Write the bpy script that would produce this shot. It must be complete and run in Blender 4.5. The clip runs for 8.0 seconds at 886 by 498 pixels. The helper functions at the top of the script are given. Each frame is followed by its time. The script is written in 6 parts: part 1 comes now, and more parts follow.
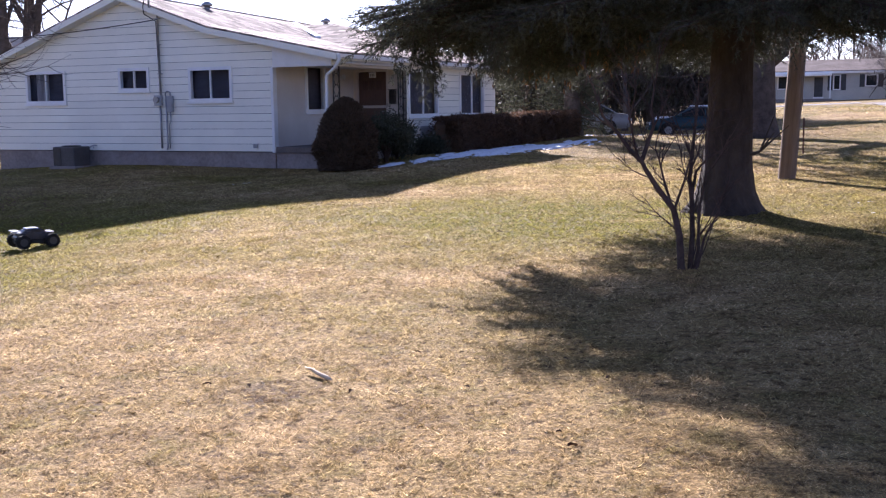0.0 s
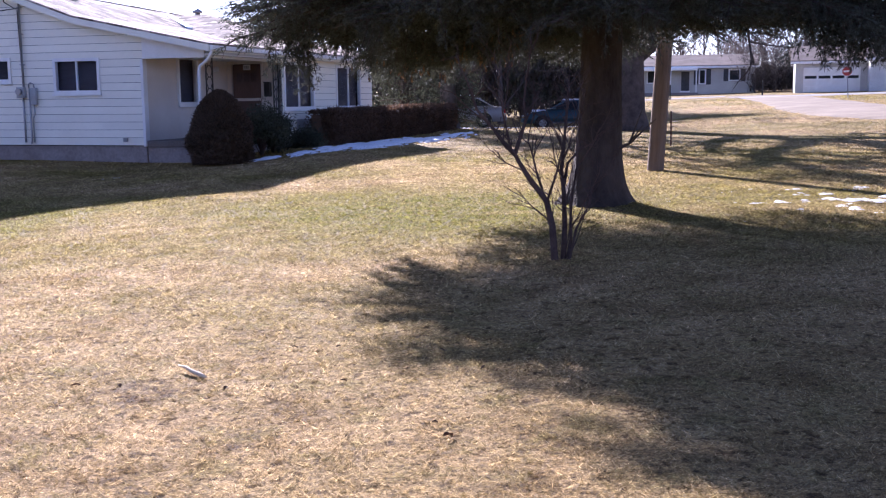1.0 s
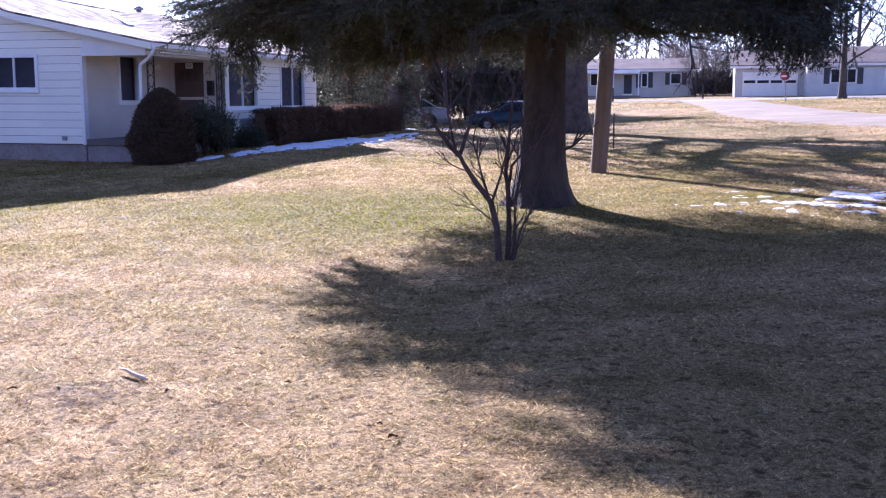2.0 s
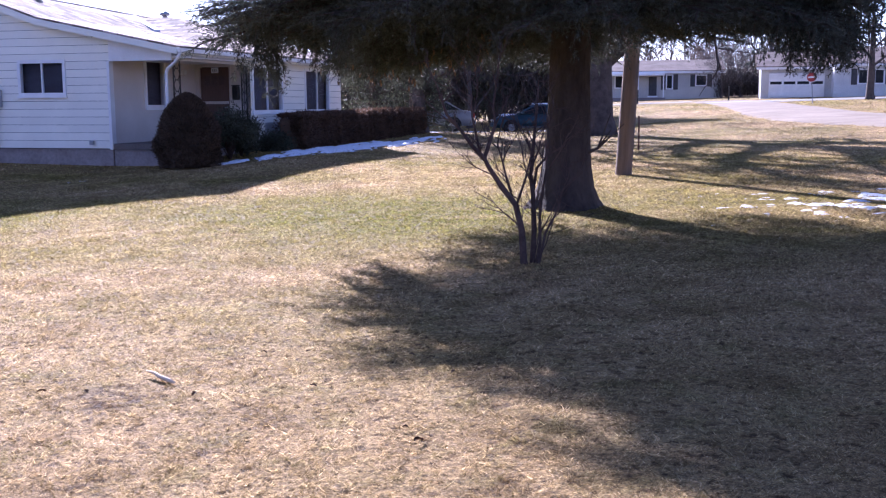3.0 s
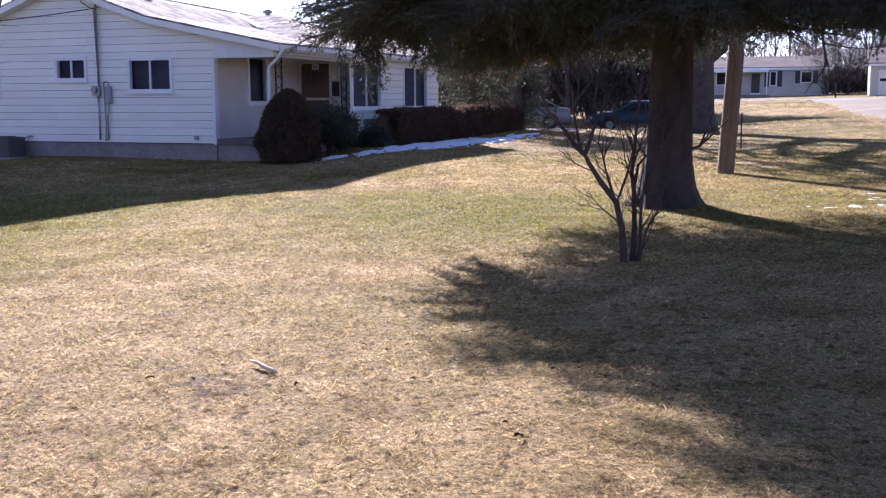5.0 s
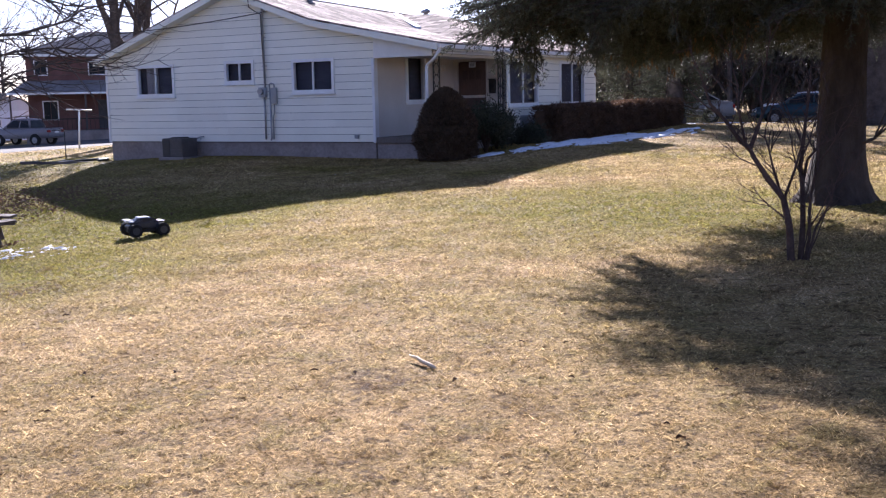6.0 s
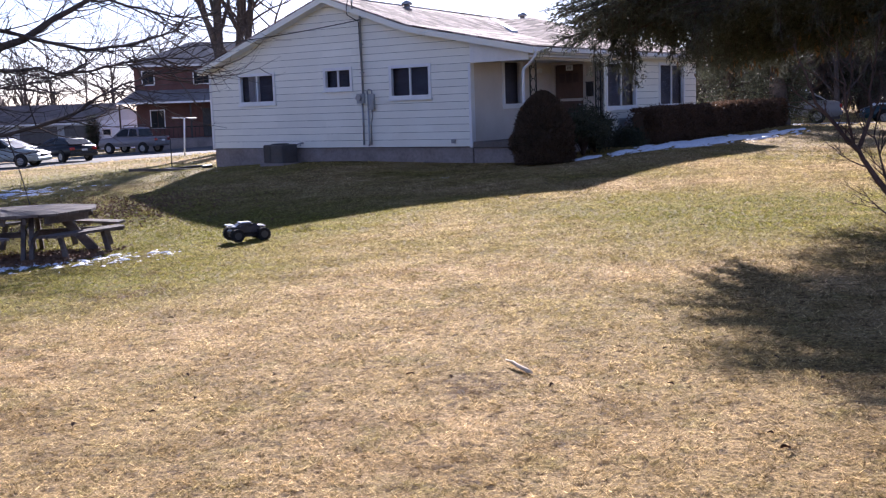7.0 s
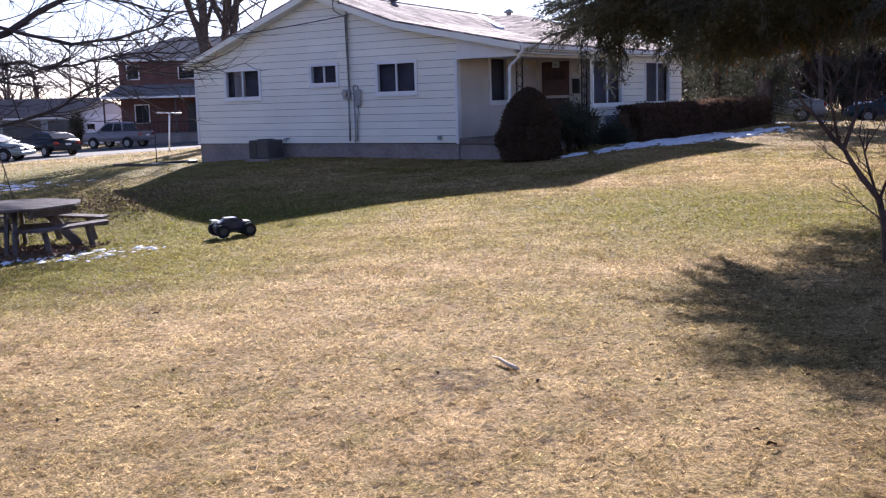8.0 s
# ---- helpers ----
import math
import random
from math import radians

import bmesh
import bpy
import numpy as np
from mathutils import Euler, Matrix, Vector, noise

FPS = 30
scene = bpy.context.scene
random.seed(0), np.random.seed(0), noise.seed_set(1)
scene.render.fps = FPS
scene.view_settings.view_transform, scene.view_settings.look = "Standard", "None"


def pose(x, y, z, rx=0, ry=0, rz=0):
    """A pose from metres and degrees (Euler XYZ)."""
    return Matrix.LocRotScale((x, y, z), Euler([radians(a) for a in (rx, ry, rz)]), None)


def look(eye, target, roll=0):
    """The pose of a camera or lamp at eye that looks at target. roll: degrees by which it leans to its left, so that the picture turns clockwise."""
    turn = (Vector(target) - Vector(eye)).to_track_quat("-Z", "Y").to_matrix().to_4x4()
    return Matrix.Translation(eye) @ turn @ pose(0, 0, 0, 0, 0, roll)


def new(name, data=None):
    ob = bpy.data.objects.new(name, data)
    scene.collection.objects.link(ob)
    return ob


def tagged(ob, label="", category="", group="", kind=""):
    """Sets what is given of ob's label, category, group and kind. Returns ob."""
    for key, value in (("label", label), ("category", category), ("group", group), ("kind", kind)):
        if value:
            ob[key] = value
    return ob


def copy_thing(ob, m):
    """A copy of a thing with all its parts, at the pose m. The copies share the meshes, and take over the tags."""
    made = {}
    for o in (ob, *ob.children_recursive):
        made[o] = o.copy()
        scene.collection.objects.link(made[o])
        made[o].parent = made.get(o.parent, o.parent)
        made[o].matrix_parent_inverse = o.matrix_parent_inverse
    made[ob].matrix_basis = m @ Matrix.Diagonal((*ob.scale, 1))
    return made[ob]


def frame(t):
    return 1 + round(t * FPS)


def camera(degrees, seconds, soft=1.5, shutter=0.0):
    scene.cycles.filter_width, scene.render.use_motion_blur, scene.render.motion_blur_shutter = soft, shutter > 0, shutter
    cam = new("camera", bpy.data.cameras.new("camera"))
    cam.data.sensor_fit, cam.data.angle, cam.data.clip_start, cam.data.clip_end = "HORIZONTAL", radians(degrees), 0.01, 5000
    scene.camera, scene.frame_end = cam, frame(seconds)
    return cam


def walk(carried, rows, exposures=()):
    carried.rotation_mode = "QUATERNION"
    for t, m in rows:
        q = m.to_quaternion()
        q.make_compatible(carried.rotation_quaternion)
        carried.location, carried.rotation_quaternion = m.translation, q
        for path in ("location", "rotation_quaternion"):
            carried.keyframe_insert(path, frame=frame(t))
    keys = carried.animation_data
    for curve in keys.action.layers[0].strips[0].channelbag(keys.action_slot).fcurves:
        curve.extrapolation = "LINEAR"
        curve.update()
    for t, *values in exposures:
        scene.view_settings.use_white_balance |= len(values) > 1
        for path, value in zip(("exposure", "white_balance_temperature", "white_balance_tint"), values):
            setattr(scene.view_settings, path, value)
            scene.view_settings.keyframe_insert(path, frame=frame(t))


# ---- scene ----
# ---------------------------------------------------------------- camera
cam = camera(45.95, 8.0, soft=1.2)
PATH = [
    (0.0, 0.000, 0.000, 1.600, 0.00, -7.72, 0.66),
    (0.5, 0.018, 0.009, 1.604, -2.97, -8.07, 0.64),
    (1.0, 0.025, -0.022, 1.603, -6.64, -8.17, 0.54),
    (1.5, 0.023, -0.026, 1.608, -9.70, -8.24, -0.04),
    (3.0, 0.018, -0.021, 1.606, -8.33, -7.97, 0.30),
    (3.5, 0.011, 0.000, 1.609, -6.57, -8.07, 0.38),
    (4.0, 0.000, -0.016, 1.597, -4.99, -7.95, 0.34),
    (5.5, -0.031, -0.004, 1.595, -0.13, -8.21, 0.50),
    (6.0, -0.039, 0.002, 1.596, 5.34, -8.19, 1.20),
    (6.5, -0.045, 0.012, 1.596, 9.64, -7.97, 1.59),
    (7.0, -0.037, 0.023, 1.590, 10.59, -7.80, 1.97),
    (7.5, -0.046, 0.030, 1.590, 9.96, -8.01, 1.94),
    (8.0, -0.050, 0.030, 1.588, 9.82, -8.02, 1.65),
]
EXPOSURE = [(0.0, 1.90, 5850, 27), (0.6, 1.92, 5800, 28), (1.0, 2.05, 5550, 31), (1.5, 2.20, 5250, 36), (2.8, 2.16, 5250, 36), (3.5, 2.04, 5450, 31),
            (4.2, 2.00, 5500, 29), (5.5, 1.92, 5750, 27), (6.2, 1.80, 5900, 25), (8.0, 1.74, 5900, 24)]
walk(cam, [(t, pose(x, y, z, 90 + p, r, w)) for t, x, y, z, w, p, r in PATH], EXPOSURE)

# ---------------------------------------------------------------- light
SUN_EL, SUN_AZ = 20.5, -11.5          # degrees; azimuth clockwise from +y
world = bpy.data.worlds.new("sky")
scene.world = world
world.use_nodes = True
wn = world.node_tree.nodes
sky = wn.new("ShaderNodeTexSky")
sky.sky_type, sky.sun_disc = "NISHITA", False
sky.sun_elevation, sky.sun_rotation = radians(SUN_EL), radians(SUN_AZ)
sky.air_density, sky.dust_density, sky.ozone_density = 0.85, 0.12, 2.0
sky.altitude = 800
wn["Background"].inputs["Strength"].default_value = 0.062
cool = wn.new("ShaderNodeMix")                    # a clear, cool winter sky
cool.data_type, cool.blend_type = "RGBA", "MULTIPLY"
cool.inputs[0].default_value = 1.0
cool.inputs[7].default_value = (1.13, 0.985, 1.01, 1)
world.node_tree.links.new(sky.outputs[0], cool.inputs[6])
world.node_tree.links.new(cool.outputs[2], wn["Background"].inputs["Color"])
sun = new("sun", bpy.data.lights.new("sun", "SUN"))
sun.data.energy, sun.data.angle, sun.data.color = 5.0, radians(0.55), (1.0, 0.945, 0.845)
sx = math.sin(radians(SUN_AZ)) * math.cos(radians(SUN_EL))
sy = math.cos(radians(SUN_AZ)) * math.cos(radians(SUN_EL))
sz = math.sin(radians(SUN_EL))
sun.matrix_world = look((sx * 60, sy * 60, sz * 60), (0, 0, 0))


# ---------------------------------------------------------------- materials
def shader(name):
    m = bpy.data.materials.new(name)
    m.use_nodes = True
    nt = m.node_tree
    return m, nt, nt.nodes["Principled BSDF"], lambda a, b: nt.links.new(a, b)


def noise_node(nt, vec, scale, detail=4.0, rough=0.6):
    n = nt.nodes.new("ShaderNodeTexNoise")
    n.inputs["Scale"].default_value = scale
    n.inputs["Detail"].default_value = detail
    n.inputs["Roughness"].default_value = rough
    nt.links.new(vec, n.inputs["Vector"])
    return n.outputs["Fac"]


def ramp(nt, fac, stops):
    r = nt.nodes.new("ShaderNodeValToRGB")
    els = r.color_ramp.elements
    while len(els) < len(stops):
        els.new(0.5)
    for e, (p, c) in zip(els, stops):
        e.position, e.color = p, (*c, 1)
    nt.links.new(fac, r.inputs["Fac"])
    return r.outputs["Color"]


def mixed(nt, fac, a, b, blend="MIX"):
    n = nt.nodes.new("ShaderNodeMix")
    n.data_type, n.blend_type = "RGBA", blend
    for sock, val in ((n.inputs[0], fac), (n.inputs[6], a), (n.inputs[7], b)):
        if isinstance(val, (int, float)):
            sock.default_value = val
        elif isinstance(val, tuple):
            sock.default_value = (*val, 1)
        else:
            nt.links.new(val, sock)
    return n.outputs[2]


def bumped(nt, height, bsdf, strength, distance):
    b = nt.nodes.new("ShaderNodeBump")
    b.inputs["Strength"].default_value, b.inputs["Distance"].default_value = strength, distance
    nt.links.new(height, b.inputs["Height"])
    nt.links.new(b.outputs[0], bsdf.inputs["Normal"])


def surface(name, low, high, rough=0.8, coarse=1.5, fine=40.0, bump=0.3, depth=0.01, metal=0.0, vary=0.12, stretch=(1, 1, 1), where="Object", grain=0.55):
    """Two-scale mottled surface between two colours; pieces vary a little from one another."""
    m, nt, bsdf, link = shader(name)
    tc = nt.nodes.new("ShaderNodeTexCoord")
    mp = nt.nodes.new("ShaderNodeMapping")
    mp.inputs["Scale"].default_value = stretch
    link(tc.outputs[where], mp.inputs["Vector"])
    a = noise_node(nt, mp.outputs[0], coarse)
    b = noise_node(nt, mp.outputs[0], fine, 3.0)
    col = ramp(nt, a, [(0.3, low), (0.7, high)])
    col = mixed(nt, grain, col, ramp(nt, b, [(0.25, (0.62, 0.62, 0.62)), (0.75, (1.25, 1.25, 1.25))]), "MULTIPLY")
    info = nt.nodes.new("ShaderNodeObjectInfo")
    hsv = nt.nodes.new("ShaderNodeHueSaturation")
    mr = nt.nodes.new("ShaderNodeMapRange")
    mr.inputs["To Min"].default_value, mr.inputs["To Max"].default_value = 1 - vary, 1 + vary
    link(info.outputs["Random"], mr.inputs["Value"])
    link(mr.outputs[0], hsv.inputs["Value"])
    link(col, hsv.inputs["Color"])
    link(hsv.outputs[0], bsdf.inputs["Base Color"])
    bsdf.inputs["Roughness"].default_value, bsdf.inputs["Metallic"].default_value = rough, metal
    bsdf.inputs["Specular IOR Level"].default_value = 0.5 if rough < 0.7 else 0.12
    if bump:
        bumped(nt, b, bsdf, bump, depth)
    return m


def clear_glass(name, tint=(0.80, 0.83, 0.88)):
    m, nt, bsdf, link = shader(name)
    bsdf.inputs["Base Color"].default_value = (*tint, 1)
    bsdf.inputs["Transmission Weight"].default_value = 1.0
    bsdf.inputs["Roughness"].default_value = 0.02
    bsdf.inputs["IOR"].default_value = 1.04
    return m


def lawn_colour(nt):
    """Dormant winter lawn: straw, with green and brown patches, in world metres."""
    g = nt.nodes.new("ShaderNodeNewGeometry").outputs["Position"]
    big = noise_node(nt, g, 0.22, 5.0, 0.62)
    mid = noise_node(nt, g, 1.6, 5.0, 0.65)
    fine = noise_node(nt, g, 30.0, 3.0, 0.75)
    straw = ramp(nt, mid, [(0.28, (0.29, 0.205, 0.11)), (0.48, (0.49, 0.38, 0.225)), (0.70, (0.66, 0.535, 0.355))])
    green = ramp(nt, mid, [(0.3, (0.17, 0.155, 0.040)), (0.7, (0.35, 0.305, 0.10))])
    # the lawn is greener away from the worn stretch, and about the picnic table
    sep = nt.nodes.new("ShaderNodeSeparateXYZ")
    nt.links.new(g, sep.inputs[0])
    away = nt.nodes.new("ShaderNodeMapRange")
    away.inputs["From Min"].default_value, away.inputs["From Max"].default_value = 5.0, 11.5
    away.inputs["To Min"].default_value, away.inputs["To Max"].default_value = 0.42, 1.0
    nt.links.new(sep.outputs["Y"], away.inputs["Value"])
    fac = mixed(nt, 1.0, ramp(nt, big, [(0.40, (0.08, 0.08, 0.08)), (0.62, (0.95, 0.95, 0.95))]), away.outputs[0], "MULTIPLY")
    col = mixed(nt, fac, straw, green)
    # smaller olive tufts all over
    col = mixed(nt, ramp(nt, noise_node(nt, g, 2.7, 4.0, 0.65), [(0.52, (0, 0, 0)), (0.68, (0.6, 0.6, 0.6))]), col, (0.27, 0.245, 0.095))
    # stretches that kept some green: by the spruce, round the table, down the street side
    ragged = noise_node(nt, g, 2.2, 4.0, 0.7)
    # the spot at (-6.6, 10.6) is olive, and stands in for dappled branch shade
    for cx, cy, reach in ((1.6, 14.8, 5.0), (-12.5, 18.0, 9.0), (-7.0, 16.5, 5.5), (-6.6, 10.6, 3.6), (-19.0, 33.0, 13.0)):
        dist = nt.nodes.new("ShaderNodeVectorMath")
        dist.operation = "DISTANCE"
        nt.links.new(g, dist.inputs[0])
        dist.inputs[1].default_value = (cx, cy, 0.0)
        near = nt.nodes.new("ShaderNodeMapRange")
        near.inputs["From Min"].default_value, near.inputs["From Max"].default_value = reach, reach * 0.3
        nt.links.new(dist.outputs["Value"], near.inputs["Value"])
        spot = mixed(nt, 1.0, near.outputs[0], ramp(nt, ragged, [(0.30, (0.40, 0.40, 0.40)), (0.60, (1.0, 1.0, 1.0))]), "MULTIPLY")
        col = mixed(nt, spot, col, (0.20, 0.205, 0.045))
    col = mixed(nt, ramp(nt, noise_node(nt, g, 0.75, 4.0, 0.7), [(0.60, (0, 0, 0)), (0.72, (0.55, 0.55, 0.55))]), col, (0.19, 0.135, 0.078))
    # soil-brown spots: bare soil by the stick, a darker brown area further left
    for cx, cy, reach in ((-0.99, 5.89, 0.42), (-5.16, 9.73, 0.8)):
        dist = nt.nodes.new("ShaderNodeVectorMath")
        dist.operation = "DISTANCE"
        nt.links.new(g, dist.inputs[0])
        dist.inputs[1].default_value = (cx, cy, 0.0)
        near = nt.nodes.new("ShaderNodeMapRange")
        near.inputs["From Min"].default_value, near.inputs["From Max"].default_value = reach, reach * 0.35
        nt.links.new(dist.outputs["Value"], near.inputs["Value"])
        spot = mixed(nt, 1.0, near.outputs[0], ramp(nt, noise_node(nt, g, 9.0, 4.0, 0.7), [(0.42, (0, 0, 0)), (0.58, (0.9, 0.9, 0.9))]), "MULTIPLY")
        col = mixed(nt, spot, col, (0.13, 0.085, 0.05))
    pits = noise_node(nt, g, 12.0, 3.0, 0.6)
    col = mixed(nt, ramp(nt, pits, [(0.56, (0, 0, 0)), (0.65, (0.8, 0.8, 0.8))]), col, (0.12, 0.078, 0.032))
    return mixed(nt, 0.8, col, ramp(nt, fine, [(0.32, (0.30, 0.275, 0.24)), (0.68, (1.55, 1.50, 1.40))]), "MULTIPLY"), fine


def make_lawn():
    m, nt, bsdf, link = shader("lawn_soil")
    col, fine = lawn_colour(nt)
    g = nt.nodes.new("ShaderNodeNewGeometry").outputs["Position"]
    thatch = ramp(nt, noise_node(nt, g, 95.0, 3.0, 0.8), [(0.34, (0.32, 0.25, 0.16)), (0.52, (0.84, 0.72, 0.53)), (0.68, (1.45, 1.28, 1.00))])
    link(mixed(nt, 1.0, col, thatch, "MULTIPLY"), bsdf.inputs["Base Color"])
    bsdf.inputs["Roughness"].default_value = 0.95
    bsdf.inputs["Specular IOR Level"].default_value = 0.2
    bumped(nt, noise_node(nt, g, 60.0, 4.0, 0.75), bsdf, 0.9, 0.05)
    return m


def make_blades():
    m, nt, bsdf, link = shader("grass_blades")
    col, fine = lawn_colour(nt)
    isl = nt.nodes.new("ShaderNodeNewGeometry").outputs["Random Per Island"]
    col = mixed(nt, 1.0, col, ramp(nt, isl, [(0.0, (0.34, 0.33, 0.24)), (0.35, (0.78, 0.73, 0.65)), (0.7, (1.10, 1.07, 1.04)), (1.0, (1.90, 1.83, 1.74))]), "MULTIPLY")
    link(col, bsdf.inputs["Base Color"])
    bsdf.inputs["Roughness"].default_value = 0.65
    bsdf.inputs["Specular IOR Level"].default_value = 0.25
    tr = nt.nodes.new("ShaderNodeBsdfTranslucent")
    link(col, tr.inputs["Color"])
    mx = nt.nodes.new("ShaderNodeMixShader")
    mx.inputs[0].default_value = 0.52
    link(bsdf.outputs[0], mx.inputs[1])
    link(tr.outputs[0], mx.inputs[2])
    link(mx.outputs[0], nt.nodes["Material Output"].inputs["Surface"])
    return m


def make_needles(name, low, high, through_light=0.25):
    m, nt, bsdf, link = shader(name)
    geo = nt.nodes.new("ShaderNodeNewGeometry")
    n = noise_node(nt, geo.outputs["Position"], 1.3)
    col = ramp(nt, n, [(0.35, low), (0.65, high)])
    col = mixed(nt, 1.0, col, ramp(nt, geo.outputs["Random Per Island"], [(0.0, (0.6, 0.6, 0.6)), (1.0, (1.5, 1.5, 1.5))]), "MULTIPLY")
    link(col, bsdf.inputs["Base Color"])
    bsdf.inputs["Roughness"].default_value = 0.68
    bsdf.inputs["Specular IOR Level"].default_value = 0.22
    tr = nt.nodes.new("ShaderNodeBsdfTranslucent")
    link(col, tr.inputs["Color"])
    mx = nt.nodes.new("ShaderNodeMixShader")
    mx.inputs[0].default_value = through_light
    link(bsdf.outputs[0], mx.inputs[1])
    link(tr.outputs[0], mx.inputs[2])
    link(mx.outputs[0], nt.nodes["Material Output"].inputs["Surface"])
    return m


LAWN, BLADES = make_lawn(), make_blades()
NEEDLES = make_needles("spruce_needles", (0.045, 0.050, 0.037), (0.092, 0.098, 0.072), 0.22)
HEDGE_LEAF = make_needles("hedge_leaves", (0.085, 0.052, 0.034), (0.14, 0.085, 0.055))
BUSH_LEAF = make_needles("bush_leaves", (0.075, 0.052, 0.036), (0.12, 0.08, 0.055))
SHRUB_LEAF = make_needles("evergreen_leaves", (0.04, 0.045, 0.03), (0.085, 0.09, 0.058))
BARK = surface("spruce_bark", (0.045, 0.036, 0.032), (0.115, 0.09, 0.075), 0.95, 3.0, 18.0, 1.0, 0.05, stretch=(1, 1, 0.35))
CONE = surface("spruce_cone", (0.15, 0.09, 0.05), (0.27, 0.175, 0.10), 0.7, 20.0, 120.0, 0.5, 0.004)
BARE_BARK = surface("bare_bark", (0.055, 0.046, 0.043), (0.125, 0.104, 0.095), 0.9, 4.0, 30.0, 0.5, 0.01)
TWIG = surface("twig_bark", (0.058, 0.038, 0.032), (0.125, 0.082, 0.064), 0.85, 5.0, 40.0, 0.4, 0.004)
POLE_WOOD = surface("pole_wood", (0.115, 0.085, 0.065), (0.25, 0.185, 0.135), 0.9, 2.0, 25.0, 0.8, 0.02, stretch=(1, 1, 0.08))
SIDING = surface("white_siding", (0.84, 0.82, 0.72), (0.90, 0.88, 0.78), 0.55, 0.8, 30.0, 0.02, 0.001, vary=0.03, grain=0.12)
TRIM = surface("white_trim", (0.76, 0.76, 0.75), (0.86, 0.86, 0.85), 0.5, 2.0, 40.0, 0.02, 0.001, vary=0.02, grain=0.15)
PANEL = surface("porch_panel", (0.62, 0.56, 0.50), (0.72, 0.66, 0.60), 0.6, 1.0, 30.0, 0.03, 0.001, vary=0.02, grain=0.2)
BLOCK = surface("foundation_block", (0.22, 0.185, 0.175), (0.32, 0.275, 0.26), 0.9, 1.0, 14.0, 0.4, 0.01)


def make_shingles():
    """Rows of asphalt tabs, each a little different, with grit and streaks."""
    m, nt, bsdf, link = shader("roof_shingle_tabs")
    tc = nt.nodes.new("ShaderNodeTexCoord")
    sep, com = nt.nodes.new("ShaderNodeSeparateXYZ"), nt.nodes.new("ShaderNodeCombineXYZ")
    link(tc.outputs["Object"], sep.inputs[0])
    link(sep.outputs["Y"], com.inputs["X"])
    link(sep.outputs["X"], com.inputs["Y"])
    b = nt.nodes.new("ShaderNodeTexBrick")
    link(com.outputs[0], b.inputs["Vector"])
    for key, val in (("Color1", (0.09, 0.062, 0.052, 1)), ("Color2", (0.62, 0.50, 0.44, 1)), ("Mortar", (0.10, 0.075, 0.065, 1)), ("Scale", 1.0),
                     ("Mortar Size", 0.014), ("Brick Width", 0.30), ("Row Height", 0.42), ("Bias", 0.0)):
        b.inputs[key].default_value = val
    grit = noise_node(nt, tc.outputs["Object"], 22.0, 3.0, 0.8)
    streak = noise_node(nt, tc.outputs["Object"], 0.9, 4.0, 0.7)
    col = mixed(nt, 0.8, b.outputs["Color"], ramp(nt, grit, [(0.3, (0.55, 0.55, 0.55)), (0.7, (1.35, 1.35, 1.35))]), "MULTIPLY")
    col = mixed(nt, 0.6, col, ramp(nt, streak, [(0.35, (0.65, 0.63, 0.62)), (0.65, (1.2, 1.2, 1.2))]), "MULTIPLY")
    link(col, bsdf.inputs["Base Color"])
    bsdf.inputs["Roughness"].default_value = 0.95
    bsdf.inputs["Specular IOR Level"].default_value = 0.05
    bumped(nt, grit, bsdf, 0.8, 0.02)
    return m


SHINGLE = make_shingles()
FLOORING = surface("porch_concrete", (0.13, 0.11, 0.10), (0.22, 0.19, 0.17), 0.85, 1.0, 20.0, 0.3, 0.005)
DOOR_WOOD = surface("brown_door", (0.10, 0.055, 0.042), (0.16, 0.09, 0.068), 0.5, 2.0, 30.0, 0.1, 0.003, stretch=(1, 1, 0.2))
IRON = surface("black_iron", (0.02, 0.02, 0.02), (0.05, 0.045, 0.04), 0.5, 6.0, 60.0, 0.2, 0.002, 0.6)
METAL = surface("galvanised", (0.30, 0.30, 0.31), (0.45, 0.45, 0.46), 0.45, 4.0, 50.0, 0.1, 0.002, 0.7)
GREY_BOX = surface("grey_enamel", (0.30, 0.31, 0.32), (0.40, 0.41, 0.42), 0.5, 3.0, 40.0, 0.05, 0.002)
DIM_ROOM = surface("dim_room_black", (0.05, 0.045, 0.05), (0.08, 0.075, 0.08), 0.9, 1.0, 10.0, 0.0)
CURTAIN = surface("pale_curtain", (0.66, 0.58, 0.55), (0.80, 0.72, 0.68), 0.9, 2.0, 30.0, 0.3, 0.01, stretch=(6, 1, 0.3))
NEAR_BLACK = surface("near_black_matt", (0.05, 0.05, 0.05), (0.09, 0.085, 0.08), 0.95, 2.0, 20.0, 0.2, 0.003)
GLASS = clear_glass("window_glass")
PANE_BACKING = surface("grey_pane_backing", (0.085, 0.078, 0.09), (0.12, 0.11, 0.125), 0.9, 1.5, 30.0, 0.2, 0.01, stretch=(1, 1, 6))
SNOW = surface("old_snow", (0.72, 0.75, 0.80), (0.90, 0.92, 0.95), 0.7, 2.0, 14.0, 0.6, 0.03)


# ---------------------------------------------------------------- mesh helpers
def part(name, bm, material, parent=None, label=""):
    """One mesh object from a bmesh, under its parent if it has one."""
    me = bpy.data.meshes.new(name)
    bm.to_mesh(me)
    bm.free()
    me.materials.append(material)
    ob = new(name, me)
    if parent:
        ob.parent = parent
    return tagged(ob, label)


